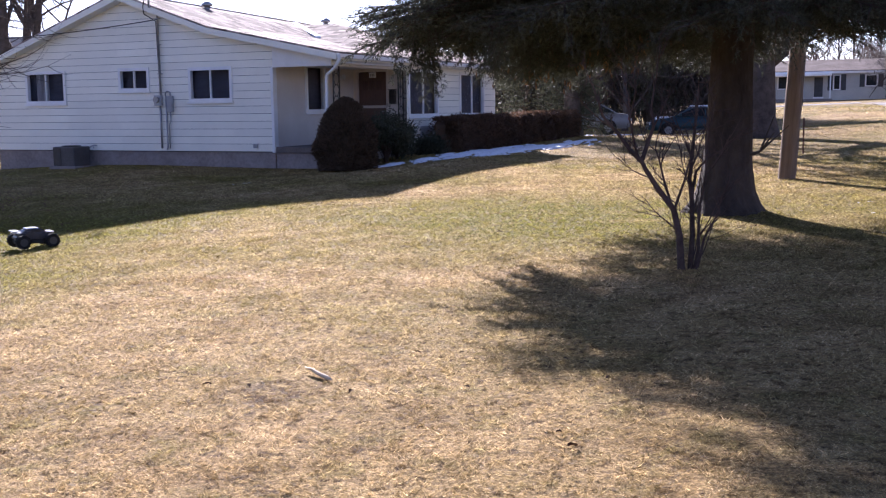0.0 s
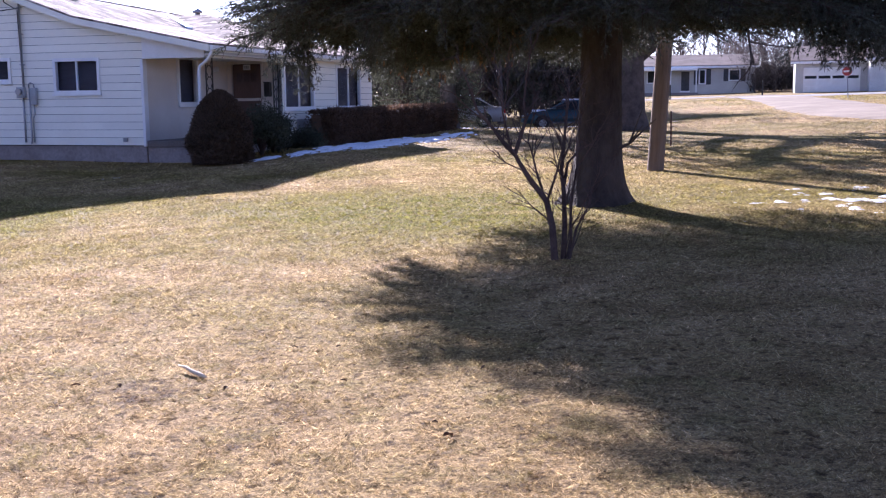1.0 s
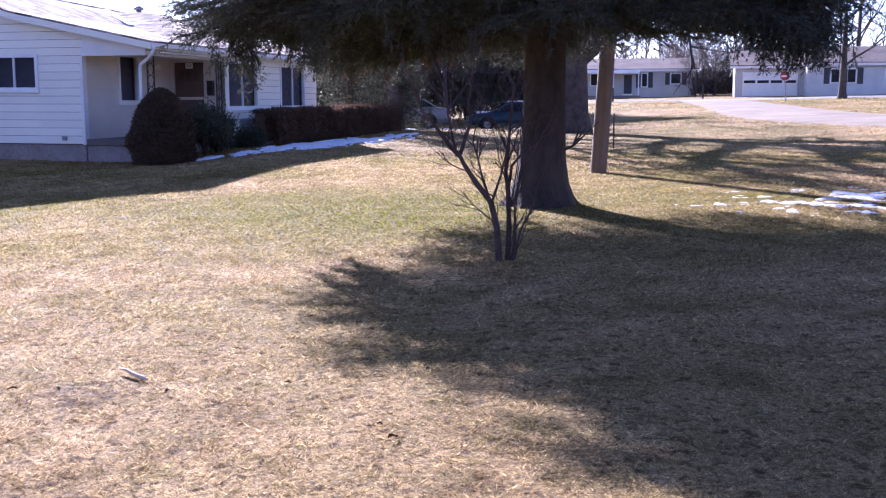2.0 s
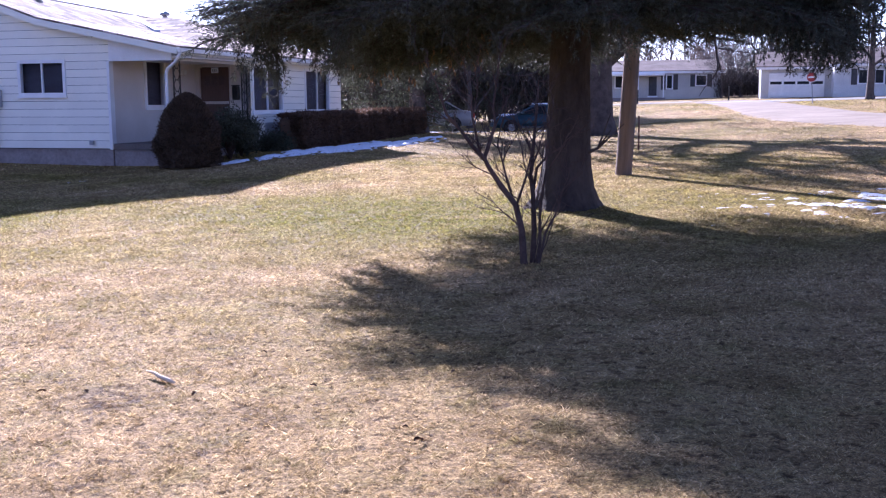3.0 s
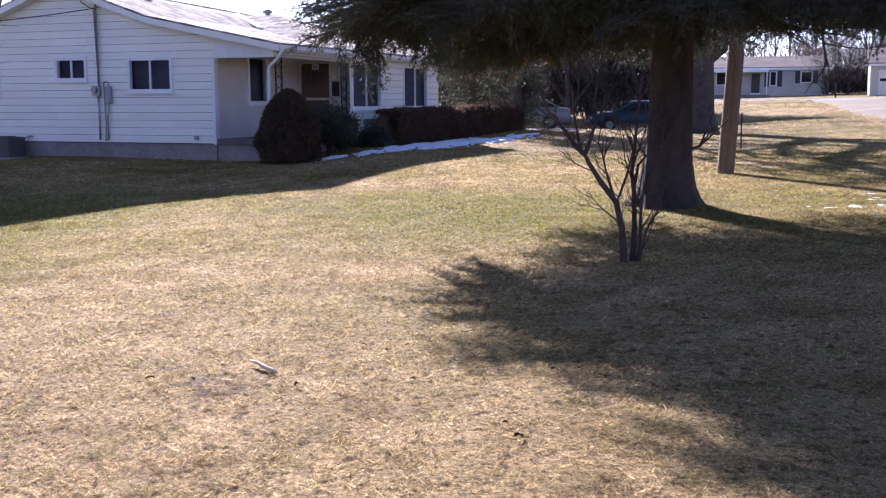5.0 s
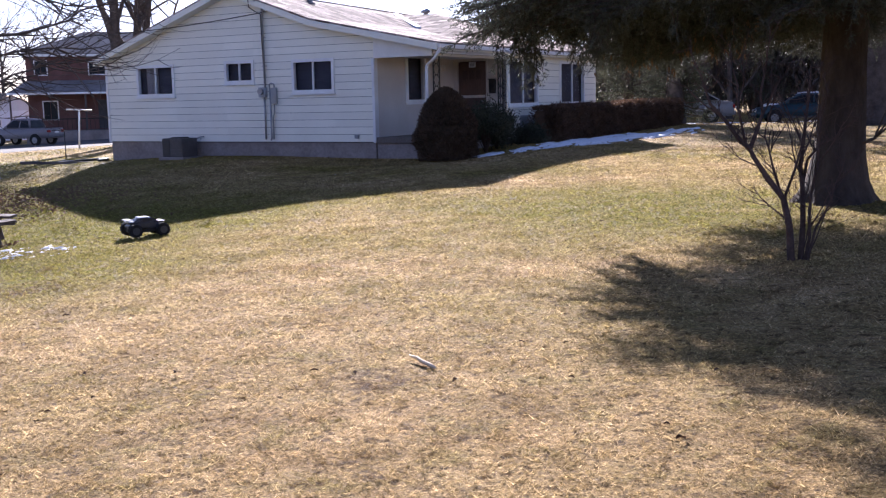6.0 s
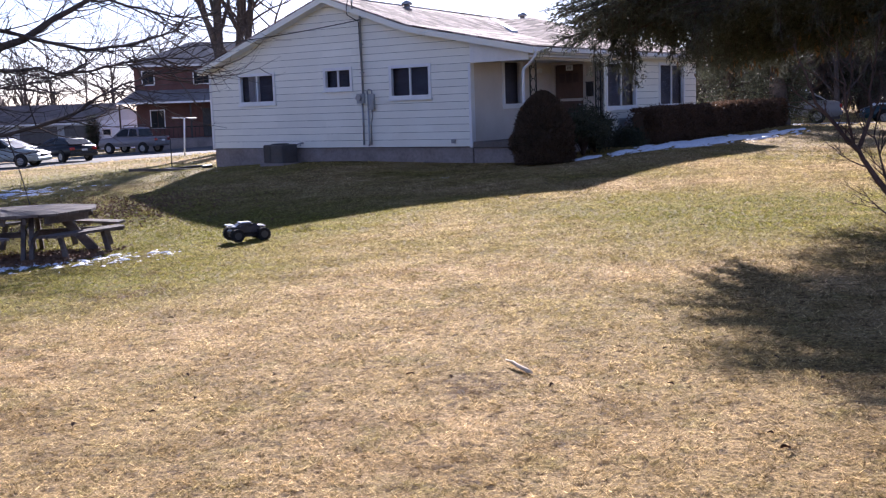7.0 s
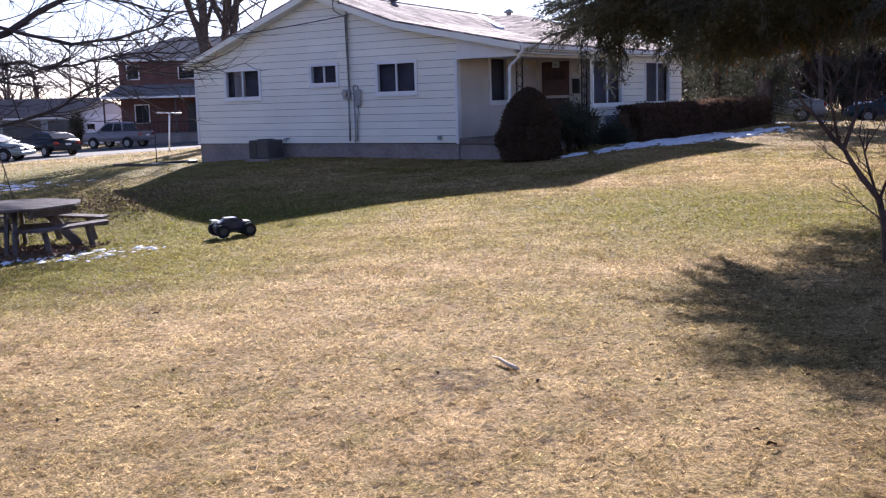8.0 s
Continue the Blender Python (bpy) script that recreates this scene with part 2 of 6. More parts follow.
def raw(name, verts, faces, material, parent=None, label="", smooth=False):
    """One mesh object from plain arrays."""
    me = bpy.data.meshes.new(name)
    verts, faces = np.asarray(verts, np.float32), np.asarray(faces, np.int32)
    n, k = faces.shape
    me.vertices.add(len(verts))
    me.vertices.foreach_set("co", verts.ravel())
    me.loops.add(n * k)
    me.loops.foreach_set("vertex_index", faces.ravel())
    me.polygons.add(n)
    me.polygons.foreach_set("loop_start", np.arange(0, n * k, k, dtype=np.int32))
    if smooth:
        me.polygons.foreach_set("use_smooth", np.ones(n, bool))
    me.update(calc_edges=True)
    me.materials.append(material)
    ob = new(name, me)
    if parent:
        ob.parent = parent
    return tagged(ob, label)


def root(name, m, label, category, group=""):
    ob = new(name)
    ob.matrix_world = m
    return tagged(ob, label, category, group)


def box(bm, x0, x1, y0, y1, z0, z1, bevel=0.0, turn=None):
    vs = [bm.verts.new(p) for p in ((x0, y0, z0), (x1, y0, z0), (x1, y1, z0), (x0, y1, z0), (x0, y0, z1), (x1, y0, z1), (x1, y1, z1), (x0, y1, z1))]
    fs = [bm.faces.new([vs[i] for i in f]) for f in ((3, 2, 1, 0), (4, 5, 6, 7), (0, 1, 5, 4), (1, 2, 6, 5), (2, 3, 7, 6), (3, 0, 4, 7))]
    if bevel:
        es = list({e for f in fs for e in f.edges})
        res = bmesh.ops.bevel(bm, geom=es, offset=bevel, segments=1, affect="EDGES")
        vs = list({v for f in res["faces"] for v in f.verts})
    if turn is not None:
        bmesh.ops.transform(bm, matrix=turn, verts=[v for v in vs if v.is_valid])
    return bm


def boxed(*args, **kw):
    return box(bmesh.new(), *args, **kw)


def prism(bm, front, back):
    """A solid between two loops of the same count."""
    a = [bm.verts.new(p) for p in front]
    b = [bm.verts.new(p) for p in back]
    n = len(a)
    bm.faces.new(a)
    bm.faces.new(b[::-1])
    for i in range(n):
        bm.faces.new((a[i - 1], b[i - 1], b[i], a[i]))
    bmesh.ops.recalc_face_normals(bm, faces=bm.faces)
    return bm


def tube(bm, pts, radii, sides=8, cap=True):
    """A tapered tube along a line of points."""
    pts = [Vector(p) for p in pts]
    if not hasattr(radii, "__len__"):
        radii = [radii] * len(pts)
    rings, side = [], None
    for i, p in enumerate(pts):
        d = (pts[min(i + 1, len(pts) - 1)] - pts[max(i - 1, 0)]).normalized()
        if side is None:
            side = d.orthogonal().normalized()
        side = (side - d * side.dot(d)).normalized()
        up = d.cross(side)
        rings.append([bm.verts.new(p + (side * math.cos(a) + up * math.sin(a)) * radii[i]) for a in (2 * math.pi * k / sides for k in range(sides))])
    for r0, r1 in zip(rings, rings[1:]):
        for k in range(sides):
            f = bm.faces.new((r0[k - 1], r0[k], r1[k], r1[k - 1]))
            f.smooth = sides > 5
    if cap:
        bm.faces.new(rings[0][::-1])
        bm.faces.new(rings[-1])
    return bm


def tubed(pts, radii, sides=8):
    return tube(bmesh.new(), pts, radii, sides)


def tube_arrays(lines):
    """Arrays for many thin tubes: lines of (points, radii, sides)."""
    V, F, base = [], [], 0
    for pts, radii, sides in lines:
        P = np.asarray(pts, float)
        d = np.gradient(P, axis=0)
        d /= np.linalg.norm(d, axis=1, keepdims=True) + 1e-9
        ref = np.array([0.31, 0.17, 0.94]) if abs(d[0][2]) < 0.8 else np.array([0.93, 0.31, 0.17])
        s = np.cross(d, ref)
        s /= np.linalg.norm(s, axis=1, keepdims=True) + 1e-9
        u = np.cross(d, s)
        a = 2 * np.pi * np.arange(sides) / sides
        r = np.asarray(radii, float)[:, None, None]
        V.append((P[:, None, :] + r * (s[:, None, :] * np.cos(a)[None, :, None] + u[:, None, :] * np.sin(a)[None, :, None])).reshape(-1, 3))
        for i in range(len(P) - 1):
            for k in range(sides):
                k1 = (k + 1) % sides
                F.append((base + i * sides + k, base + i * sides + k1, base + (i + 1) * sides + k1, base + (i + 1) * sides + k))
        base += len(P) * sides
    return np.concatenate(V), F


def leaf_arrays(centres, axes, length, width, rng):
    """One narrow triangle for each centre, pointing along its axis."""
    n = len(centres)
    axes = axes / (np.linalg.norm(axes, axis=1, keepdims=True) + 1e-9)
    side = np.cross(axes, rng.normal(size=(n, 3)))
    side /= np.linalg.norm(side, axis=1, keepdims=True) + 1e-9
    L, W = np.broadcast_to(length, n)[:, None], np.broadcast_to(width, n)[:, None]
    V = np.stack([centres - side * W / 2, centres + side * W / 2, centres + axes * L], 1).reshape(-1, 3)
    return V, np.arange(3 * n).reshape(n, 3)


# ---------------------------------------------------------------- ground
def smooth(a, b, v):
    t = np.clip((v - a) / (b - a), 0, 1)
    return t * t * (3 - 2 * t)


TURN = -23.887                                    # degrees by which the house is turned
HX, HY = -13.67, 23.80                            # its porch corner along its own axes
ca, sa = math.cos(radians(-TURN)), math.sin(radians(-TURN))


def house_to_world(hx, hy):
    u, v = hx + HX, hy + HY
    return u * ca + v * sa, -u * sa + v * ca


def to_house(X, Y):
    return X * ca - Y * sa - HX, X * sa + Y * ca - HY


def terrain(x, y):
    """Height of the ground: falls gently towards the street, rises to the corner lot beyond the drive, banked up to the house."""
    z = 0.026 * np.clip(x, -45, 45)
    z = z + 1.0 * smooth(20, 95, 0.5 * x + 0.87 * y) * smooth(-12, 22, x)
    z = z + 0.36 * np.exp(-(((x + 9.0) / 6.5) ** 2 + ((y - 33.0) / 7.0) ** 2))
    hx, hy = to_house(x, y)
    z = z + 0.20 * np.exp(-((hx - 1.2) / 2.4) ** 2) * smooth(-2, 4, hy) * (1 - smooth(14, 26, hy))
    z = z + 0.115 * np.exp(-((hx - 3.9) / 2.2) ** 2 - ((hy + 2.8) / 4.0) ** 2)
    z = z + 0.14 * np.exp(-((hx - 3.5) / 1.1) ** 2 - ((hy - 0.6) / 3.2) ** 2) + 0.035 * np.exp(-((hx - 3.9) / 1.6) ** 2 - ((hy + 4.5) / 3.0) ** 2)
    z = z - 0.62 * np.exp(-(((x - 13.0) / 6.0) ** 2 + ((y - 52.0) / 6.0) ** 2))
    return z - 0.31 * np.exp(-(((x + 9.8) / 5.0) ** 2 + ((y - 15.0) / 6.0) ** 2))


def grade(x, y):
    return float(terrain(np.float64(x), np.float64(y)))


def sheet(name, xs, ys, material, lift=0.0, rough=0.0, keep=None, label=""):
    X, Y = np.meshgrid(xs, ys)
    rng = np.random.default_rng(3)
    Z = terrain(X, Y) + lift + rough * rng.normal(size=X.shape)
    n, m = len(ys), len(xs)
    idx = np.arange(n * m).reshape(n, m)
    F = np.stack([idx[:-1, :-1], idx[:-1, 1:], idx[1:, 1:], idx[1:, :-1]], -1).reshape(-1, 4)
    V = np.stack([X, Y, Z], -1).reshape(-1, 3)
    if keep is not None:
        F = F[keep(V[F].mean(1))]
        used = np.unique(F)
        back = np.zeros(len(V), int)
        back[used] = np.arange(len(used))
        V, F = V[used], back[F]
    return raw(name, V, F, material, None, label, True)


def graded(lo, fine_lo, fine_hi, hi, step):
    a = fine_lo - np.geomspace(step, fine_lo - lo, 26)[::-1]
    b = fine_hi + np.geomspace(step, hi - fine_hi, 26)
    return np.concatenate([a, np.arange(fine_lo, fine_hi, step), b])


ground = sheet("ground", graded(-1500, -14, 14, 1500, 0.2), graded(-1500, 1, 32, 2500, 0.2), LAWN, 0.0, 0.0)
tagged(ground, "dormant straw-coloured winter lawn with faint green patches", "lawn", kind="structure")


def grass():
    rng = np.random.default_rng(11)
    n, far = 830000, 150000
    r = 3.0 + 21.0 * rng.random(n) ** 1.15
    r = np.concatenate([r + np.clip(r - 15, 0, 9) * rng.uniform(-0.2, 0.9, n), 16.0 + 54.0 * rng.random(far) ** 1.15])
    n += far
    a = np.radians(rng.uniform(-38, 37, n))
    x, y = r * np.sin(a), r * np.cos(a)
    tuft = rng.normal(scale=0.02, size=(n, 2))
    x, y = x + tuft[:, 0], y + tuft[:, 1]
    hx, hy = to_house(x, y)
    clear = ~((hx > -11.9) & (hx < 0.05) & (hy > -0.02) & (hy < 12)) & ~((np.abs(x - drive_x(y)) < 2.4) & (y > 22))
    r, x, y = r[clear], x[clear], y[clear]
    n = len(r)
    base = np.stack([x, y, terrain(x, y) - 0.001], 1)
    lean = rng.uniform(0, 2 * np.pi, n)
    rise = rng.uniform(0.10, 1.0, n)
    axes = np.stack([np.cos(lean), np.sin(lean), rise], 1)
    clump = 0.5 * np.sin(x * 11.1 + 2 * np.sin(y * 5.3)) * np.sin(y * 9.3 + 2 * np.sin(x * 6.1)) + np.sin(x * 43 + y * 9 + 2 * np.sin(y * 13)) * np.sin(y * 37 - x * 8 + 2 * np.sin(x * 17))
    length = rng.uniform(0.008, 0.025, n) * (1 + 0.058 * r) * (1 + 0.62 * clump)
    V, F = leaf_arrays(base, axes, length, 0.0013 + 0.00060 * r, rng)
    ob = raw("grass", V, F, BLADES)
    return tagged(ob, "short matted dry grass blades of a winter lawn", "grass", kind="stuff")


def drive_x(y):
    """Centre line of the gravel drive."""
    return np.interp(y, [24, 28.5, 33.5, 39, 46, 55, 64, 70], [35, 28, 23.8, 22.6, 23.8, 26.4, 28.8, 29.6])


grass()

# ---------------------------------------------------------------- the white house
hox, hoy = house_to_world(0, 0)
house = root("house", pose(hox, hoy, 0, 0, 0, TURN), "white sided single-storey house with corner porch and shingle roof", "house")
COURSE = 0.2032
SILL_Z = 0.48
GW0, GW1 = -11.75, -1.77                          # the gable wall
FRONT0, FRONT1 = 4.40, 11.66                      # the front wall
RIDGE_X, RIDGE_Z, PITCH = -6.58, 4.865, 0.346
BREAK_X, BREAK_Z, LOW_PITCH = -3.60, 3.834, 0.2005   # where the slope eases towards the porch


def roof_z(hx):
    return RIDGE_Z - PITCH * abs(hx - RIDGE_X) if hx < BREAK_X else BREAK_Z - LOW_PITCH * (hx - BREAK_X)


def cut(x0, x1, z0, z1, holes):
    """Rectangles that fill a wall round its holes."""
    out, xs = [], sorted({x0, x1, *(v for h in holes for v in h[:2] if x0 < v < x1)})
    for a, b in zip(xs, xs[1:]):
        spans, z = [], z0
        for h in sorted((h for h in holes if h[0] < (a + b) / 2 < h[1]), key=lambda h: h[2]):
            if h[2] > z:
                spans.append((z, min(h[2], z1)))
            z = max(z, h[3])
        if z < z1:
            spans.append((z, z1))
        out += [(a, b, p, q) for p, q in spans if q - p > 0.01]
    return out


def lap_boards(parent, place, x0, x1, z0, z1, holes, limit=None, material=None):
    """Courses of lapped boards: each tilts out at its foot. place(u, out, z) gives the point."""
    k, z = 0, z0
    while z < z1 - 0.02:
        top = min(z + COURSE, z1)
        for a, b, p, q in cut(x0, x1, z, top, holes):
            a0, b0, a1, b1 = a, b, a, b
            if limit:
                (l0, r0), (l1, r1) = limit(p), limit(q)
                a0, b0, a1, b1 = max(a, l0), min(b, r0), max(a, l1), min(b, r1)
                if b0 - a0 < 0.05:
                    continue
                if b1 - a1 < 0.02:
                    a1 = b1 = (a1 + b1) / 2
                    b1 += 0.01
            # the gap bares the near-black backing, painting the shadow line under each board
            q -= 0.009
            front = [place(a0, 0.027, p), place(b0, 0.027, p), place(b1, 0.013, q), place(a1, 0.013, q)]
            back = [place(a0, 0.001, p), place(b0, 0.001, p), place(b1, 0.001, q), place(a1, 0.001, q)]
            part("siding_board", prism(bmesh.new(), front, back), material or SIDING, parent)
        z, k = z + COURSE, k + 1


def on_gable(u, out, z):
    return (u, -out, z)


def on_front(u, out, z):
    return (out, u, z)


def slider(parent, place, u0, u1, z0, z1, curtain=0.0, panes=2):
    """A two-light window: trim, frame bars, sill, panes, what hangs behind them and an added grey sheet."""
    win = part("window", frame_ring(place, u0, u1, z0, z1, 0.085, 0.055, -0.06), TRIM, parent, "white two-light window with dark panes")
    step = (u1 - u0 - 0.17) / panes
    for i in range(1, panes):
        u = u0 + 0.085 + i * step
        part("mullion", slab(place, u - 0.022, u + 0.022, z0 + 0.08, z1 - 0.08, 0.035, -0.02), TRIM, win)
    part("sill", slab(place, u0 - 0.03, u1 + 0.03, z0 - 0.05, z0 + 0.0, 0.085, 0.031), TRIM, win)
    for i in range(panes):
        a = u0 + 0.087 + i * step
        pane = part("pane", slab(place, a + 0.024, a + step - 0.024, z0 + 0.087, z1 - 0.087, 0.006, -0.004), GLASS, win)
        pane.visible_shadow = False
    if curtain:
        bm = bmesh.new()
        n = 28
        e = u0 + 0.09 + (u1 - u0 - 0.18) * curtain
        us = np.linspace(u0 + 0.09 + (u1 - u0 - 0.18) * 0.12, e, n)
        f = [place(u, -0.14 + 0.02 * math.sin(i * 1.9), z0 + 0.05) for i, u in enumerate(us)]
        g = [place(u, -0.14 + 0.02 * math.sin(i * 1.9), z1 - 0.05) for i, u in enumerate(us)]
        a, b = [bm.verts.new(p) for p in f], [bm.verts.new(p) for p in g]
        for i in range(n - 1):
            bm.faces.new((a[i], a[i + 1], b[i + 1], b[i]))
        bmesh.ops.solidify(bm, geom=bm.faces[:], thickness=0.006)
        part("curtain", bm, CURTAIN, win, "pale hanging curtain")
    # added sheet, its grey stands in for the dim look of the glass
    part("blind", slab(place, u0 - 0.12, u1 + 0.12, z0 - 0.15, z1 + 0.10, -0.17, -0.18), PANE_BACKING, win, "added grey sheet that gives the pane an even dark tone")
    return win


def slab(place, u0, u1, z0, z1, out0, out1):
    a = [place(u0, out0, z0), place(u1, out0, z0), place(u1, out0, z1), place(u0, out0, z1)]
    b = [place(u0, out1, z0), place(u1, out1, z0), place(u1, out1, z1), place(u0, out1, z1)]
    return prism(bmesh.new(), a, b)


def frame_ring(place, u0, u1, z0, z1, w, out0, out1):
    """A closed frame of four mitred bars."""
    bm = bmesh.new()
    loops = []
    for d in (0, w):
        for o in (out0, out1):
            loops.append([bm.verts.new(place(a, o, c)) for a, c in ((u0 + d, z0 + d), (u1 - d, z0 + d), (u1 - d, z1 - d), (u0 + d, z1 - d))])
    of, ob_, nf, nb = loops
    for i in range(4):
        k = i - 1
        for p, q in ((of, nf), (nf, nb), (nb, ob_), (ob_, of)):
            bm.faces.new((p[k], p[i], q[i], q[k]))
    bmesh.ops.recalc_face_normals(bm, faces=bm.faces)
    return bm


W1, W2, W3 = (-10.43, -8.89, 1.83, 2.78), (-6.93, -5.84, 2.15, 2.80), (-4.50, -3.06, 1.83, 2.76)
F1, F2 = (4.47, 6.62, 1.33, 2.74), (8.38, 10.54, 1.32, 2.74)
RW = (1.58, 2.66, 1.50, 2.83)
WALL_TOP = 2.95


def wall_core(name, place, u0, u1, z0, z1, holes, thick, material=PANEL, label=""):
    """One solid wall with its openings cut through."""
    us = sorted({u0, u1, *(v for h in holes for v in h[:2])})
    zs = sorted({z0, z1, *(v for h in holes for v in h[2:])})
    solid = {}
    for i in range(len(us) - 1):
        for k in range(len(zs) - 1):
            c, d = (us[i] + us[i + 1]) / 2, (zs[k] + zs[k + 1]) / 2
            solid[i, k] = not any(h[0] < c < h[1] and h[2] < d < h[3] for h in holes)
    bm, made = bmesh.new(), {}
    def v(i, k, o):
        if (i, k, o) not in made:
            made[i, k, o] = bm.verts.new(place(us[i], -thick * o, zs[k]))
        return made[i, k, o]
    for (i, k), s in solid.items():
        if not s:
            continue
        for o in (0, 1):
            bm.faces.new((v(i, k, o), v(i + 1, k, o), v(i + 1, k + 1, o), v(i, k + 1, o)))
        for di, dk, a, c in ((0, -1, (0, 0), (1, 0)), (0, 1, (0, 1), (1, 1)), (-1, 0, (0, 0), (0, 1)), (1, 0, (1, 0), (1, 1))):
            if not solid.get((i + di, k + dk), False):
                bm.faces.new((v(i + a[0], k + a[1], 0), v(i + c[0], k + c[1], 0), v(i + c[0], k + c[1], 1), v(i + a[0], k + a[1], 1)))
    bmesh.ops.recalc_face_normals(bm, faces=bm.faces)
    return part(name, bm, material, house, label)


def house_walls():
    gab = wall_core("wall", on_gable, GW0, GW1, SILL_Z - 0.02, WALL_TOP, (W1, W2, W3), 0.14, NEAR_BLACK, "gable wall of white lapped siding")
    # the triangle under the rakes
    tri = [(GW0, WALL_TOP), (GW1, WALL_TOP), (GW1, roof_z(GW1) - 0.12), (BREAK_X, BREAK_Z - 0.12), (RIDGE_X, RIDGE_Z - 0.12), (GW0, max(roof_z(GW0) - 0.12, WALL_TOP + 0.01))]
    part("gable", prism(bmesh.new(), [(u, 0.0, z) for u, z in tri], [(u, 0.14, z) for u, z in tri]), NEAR_BLACK, house)

    def lim(z):
        right = RIDGE_X + (RIDGE_Z - 0.13 - z) / PITCH if z > BREAK_Z - 0.13 else BREAK_X + (BREAK_Z - 0.13 - z) / LOW_PITCH
        return max(GW0, RIDGE_X - (RIDGE_Z - 0.13 - z) / PITCH), min(GW1, right)

    lap_boards(gab, on_gable, GW0, GW1, SILL_Z, RIDGE_Z - 0.16, (W1, W2, W3), lim)
    fr = wall_core("wall", on_front, FRONT0, FRONT1, 0.10, 2.98, (F1, F2), 0.14, NEAR_BLACK, "front wall of white lapped siding")
    lap_boards(fr, on_front, FRONT0, FRONT1, 0.40, 2.90, (F1, F2))
    part("soffit", boxed(0.0, 0.36, 4.0, 11.9, 2.83, 2.85), TRIM, house)
    # plain walls that close the house
    part("wall", boxed(GW0, -0.14, 11.52, 11.66, 0, 2.98), SIDING, house)
    part("wall", boxed(GW0, GW0 + 0.14, 0.14, 11.52, 0, 2.98), SIDING, house)
    # recess of the porch: the side wall with its window, and the wall with the door
    side = lambda u, out, z: (GW1 + out, u, z)
    wall_core("wall", side, 0.14, 4.40, 0.58, 2.85, (RW,), 0.14, PANEL, "smooth beige porch wall")
    back = lambda u, out, z: (u, 4.40 - out, z)
    wall_core("wall", back, GW1, 0.0, 0.58, 2.85, ((-1.62, -0.66, 0.58, 2.68),), 0.14, PANEL, "smooth beige porch wall with the door")
    part("ceiling_panel", boxed(GW1 + 0.002, 0.30, 0.002, 4.398, 2.76, 2.80), TRIM, house)
    # unseen rooms, coloured near-black in place of their dimness
    part("room_floor", boxed(GW0 + 0.15, -0.15, 0.15, 11.5, 0.40, 0.46), DIM_ROOM, house)
    part("inner_wall", boxed(GW0 + 0.2, GW1 - 0.2, 3.6, 3.7, 0.46, 2.9), DIM_ROOM, house)
    part("inner_wall", boxed(-3.4, -3.3, 4.6, 11.4, 0.46, 2.9), DIM_ROOM, house)
    part("room_ceiling", boxed(GW0 + 0.15, GW1 - 0.15, 0.15, 11.5, 2.88, 2.93), DIM_ROOM, house)
    part("foundation", boxed(GW0 + 0.03, GW1 - 0.03, 0.03, 0.5, -0.6, SILL_Z - 0.02), BLOCK, house, "painted block foundation")
    part("foundation", boxed(-0.5, -0.03, FRONT0 + 0.02, FRONT1, -0.6, 0.40), BLOCK, house, "painted block foundation")
    part("porch_floor", boxed(GW1 - 0.02, 0.02, 0.0, 4.38, 0.44, 0.60, 0.01), FLOORING, house, "dark painted porch floor")
    part("porch_base", boxed(GW1, -0.04, 0.05, 4.38, -0.6, 0.438), BLOCK, house)
    # beams over the porch, and boards under the rakes
    tri = [(GW1, 2.70), (0.02, 2.70), (0.02, roof_z(0.02) - 0.10), (GW1, roof_z(GW1) - 0.10)]
    part("porch_beam", prism(bmesh.new(), [(u, -0.034, z) for u, z in tri], [(u, 0.10, z) for u, z in tri]), TRIM, house, "white boxed porch beam")
    part("porch_beam", boxed(-0.10, 0.03, 0.102, 4.40, 2.70, 2.90), TRIM, house, "white boxed porch beam")
    part("corner_board", boxed(GW1 - 0.07, GW1 + 0.012, -0.048, 0.138, SILL_Z - 0.03, 2.70, 0.004), TRIM, house, "white corner board")
    part("corner_board", boxed(GW0 - 0.012, GW0 + 0.07, -0.048, 0.138, SILL_Z - 0.03, roof_z(GW0) - 0.20, 0.004), TRIM, house, "white corner board")
    slider(house, on_gable, *W1, curtain=0.48)
    slider(house, on_gable, *W2)
    slider(house, on_gable, *W3)
    slider(house, on_front, *F1)
    slider(house, on_front, *F2)
    slider(house, side, *RW, panes=1)
    vent = part("crawl_hatch", frame_ring(on_front, 5.30, 6.48, 0.50, 1.04, 0.06, 0.05, 0.002), GREY_BOX, house, "grey hatch frame low in the front wall")
    part("panel", slab(on_front, 5.36, 6.42, 0.56, 0.98, 0.035, 0.002), GREY_BOX, vent)


def roof_slab(pts, thick, name="roof", material=SHINGLE, label=""):
    return part(name, prism(bmesh.new(), pts, [(x, y, z - thick) for x, y, z in pts]), material, house, label)


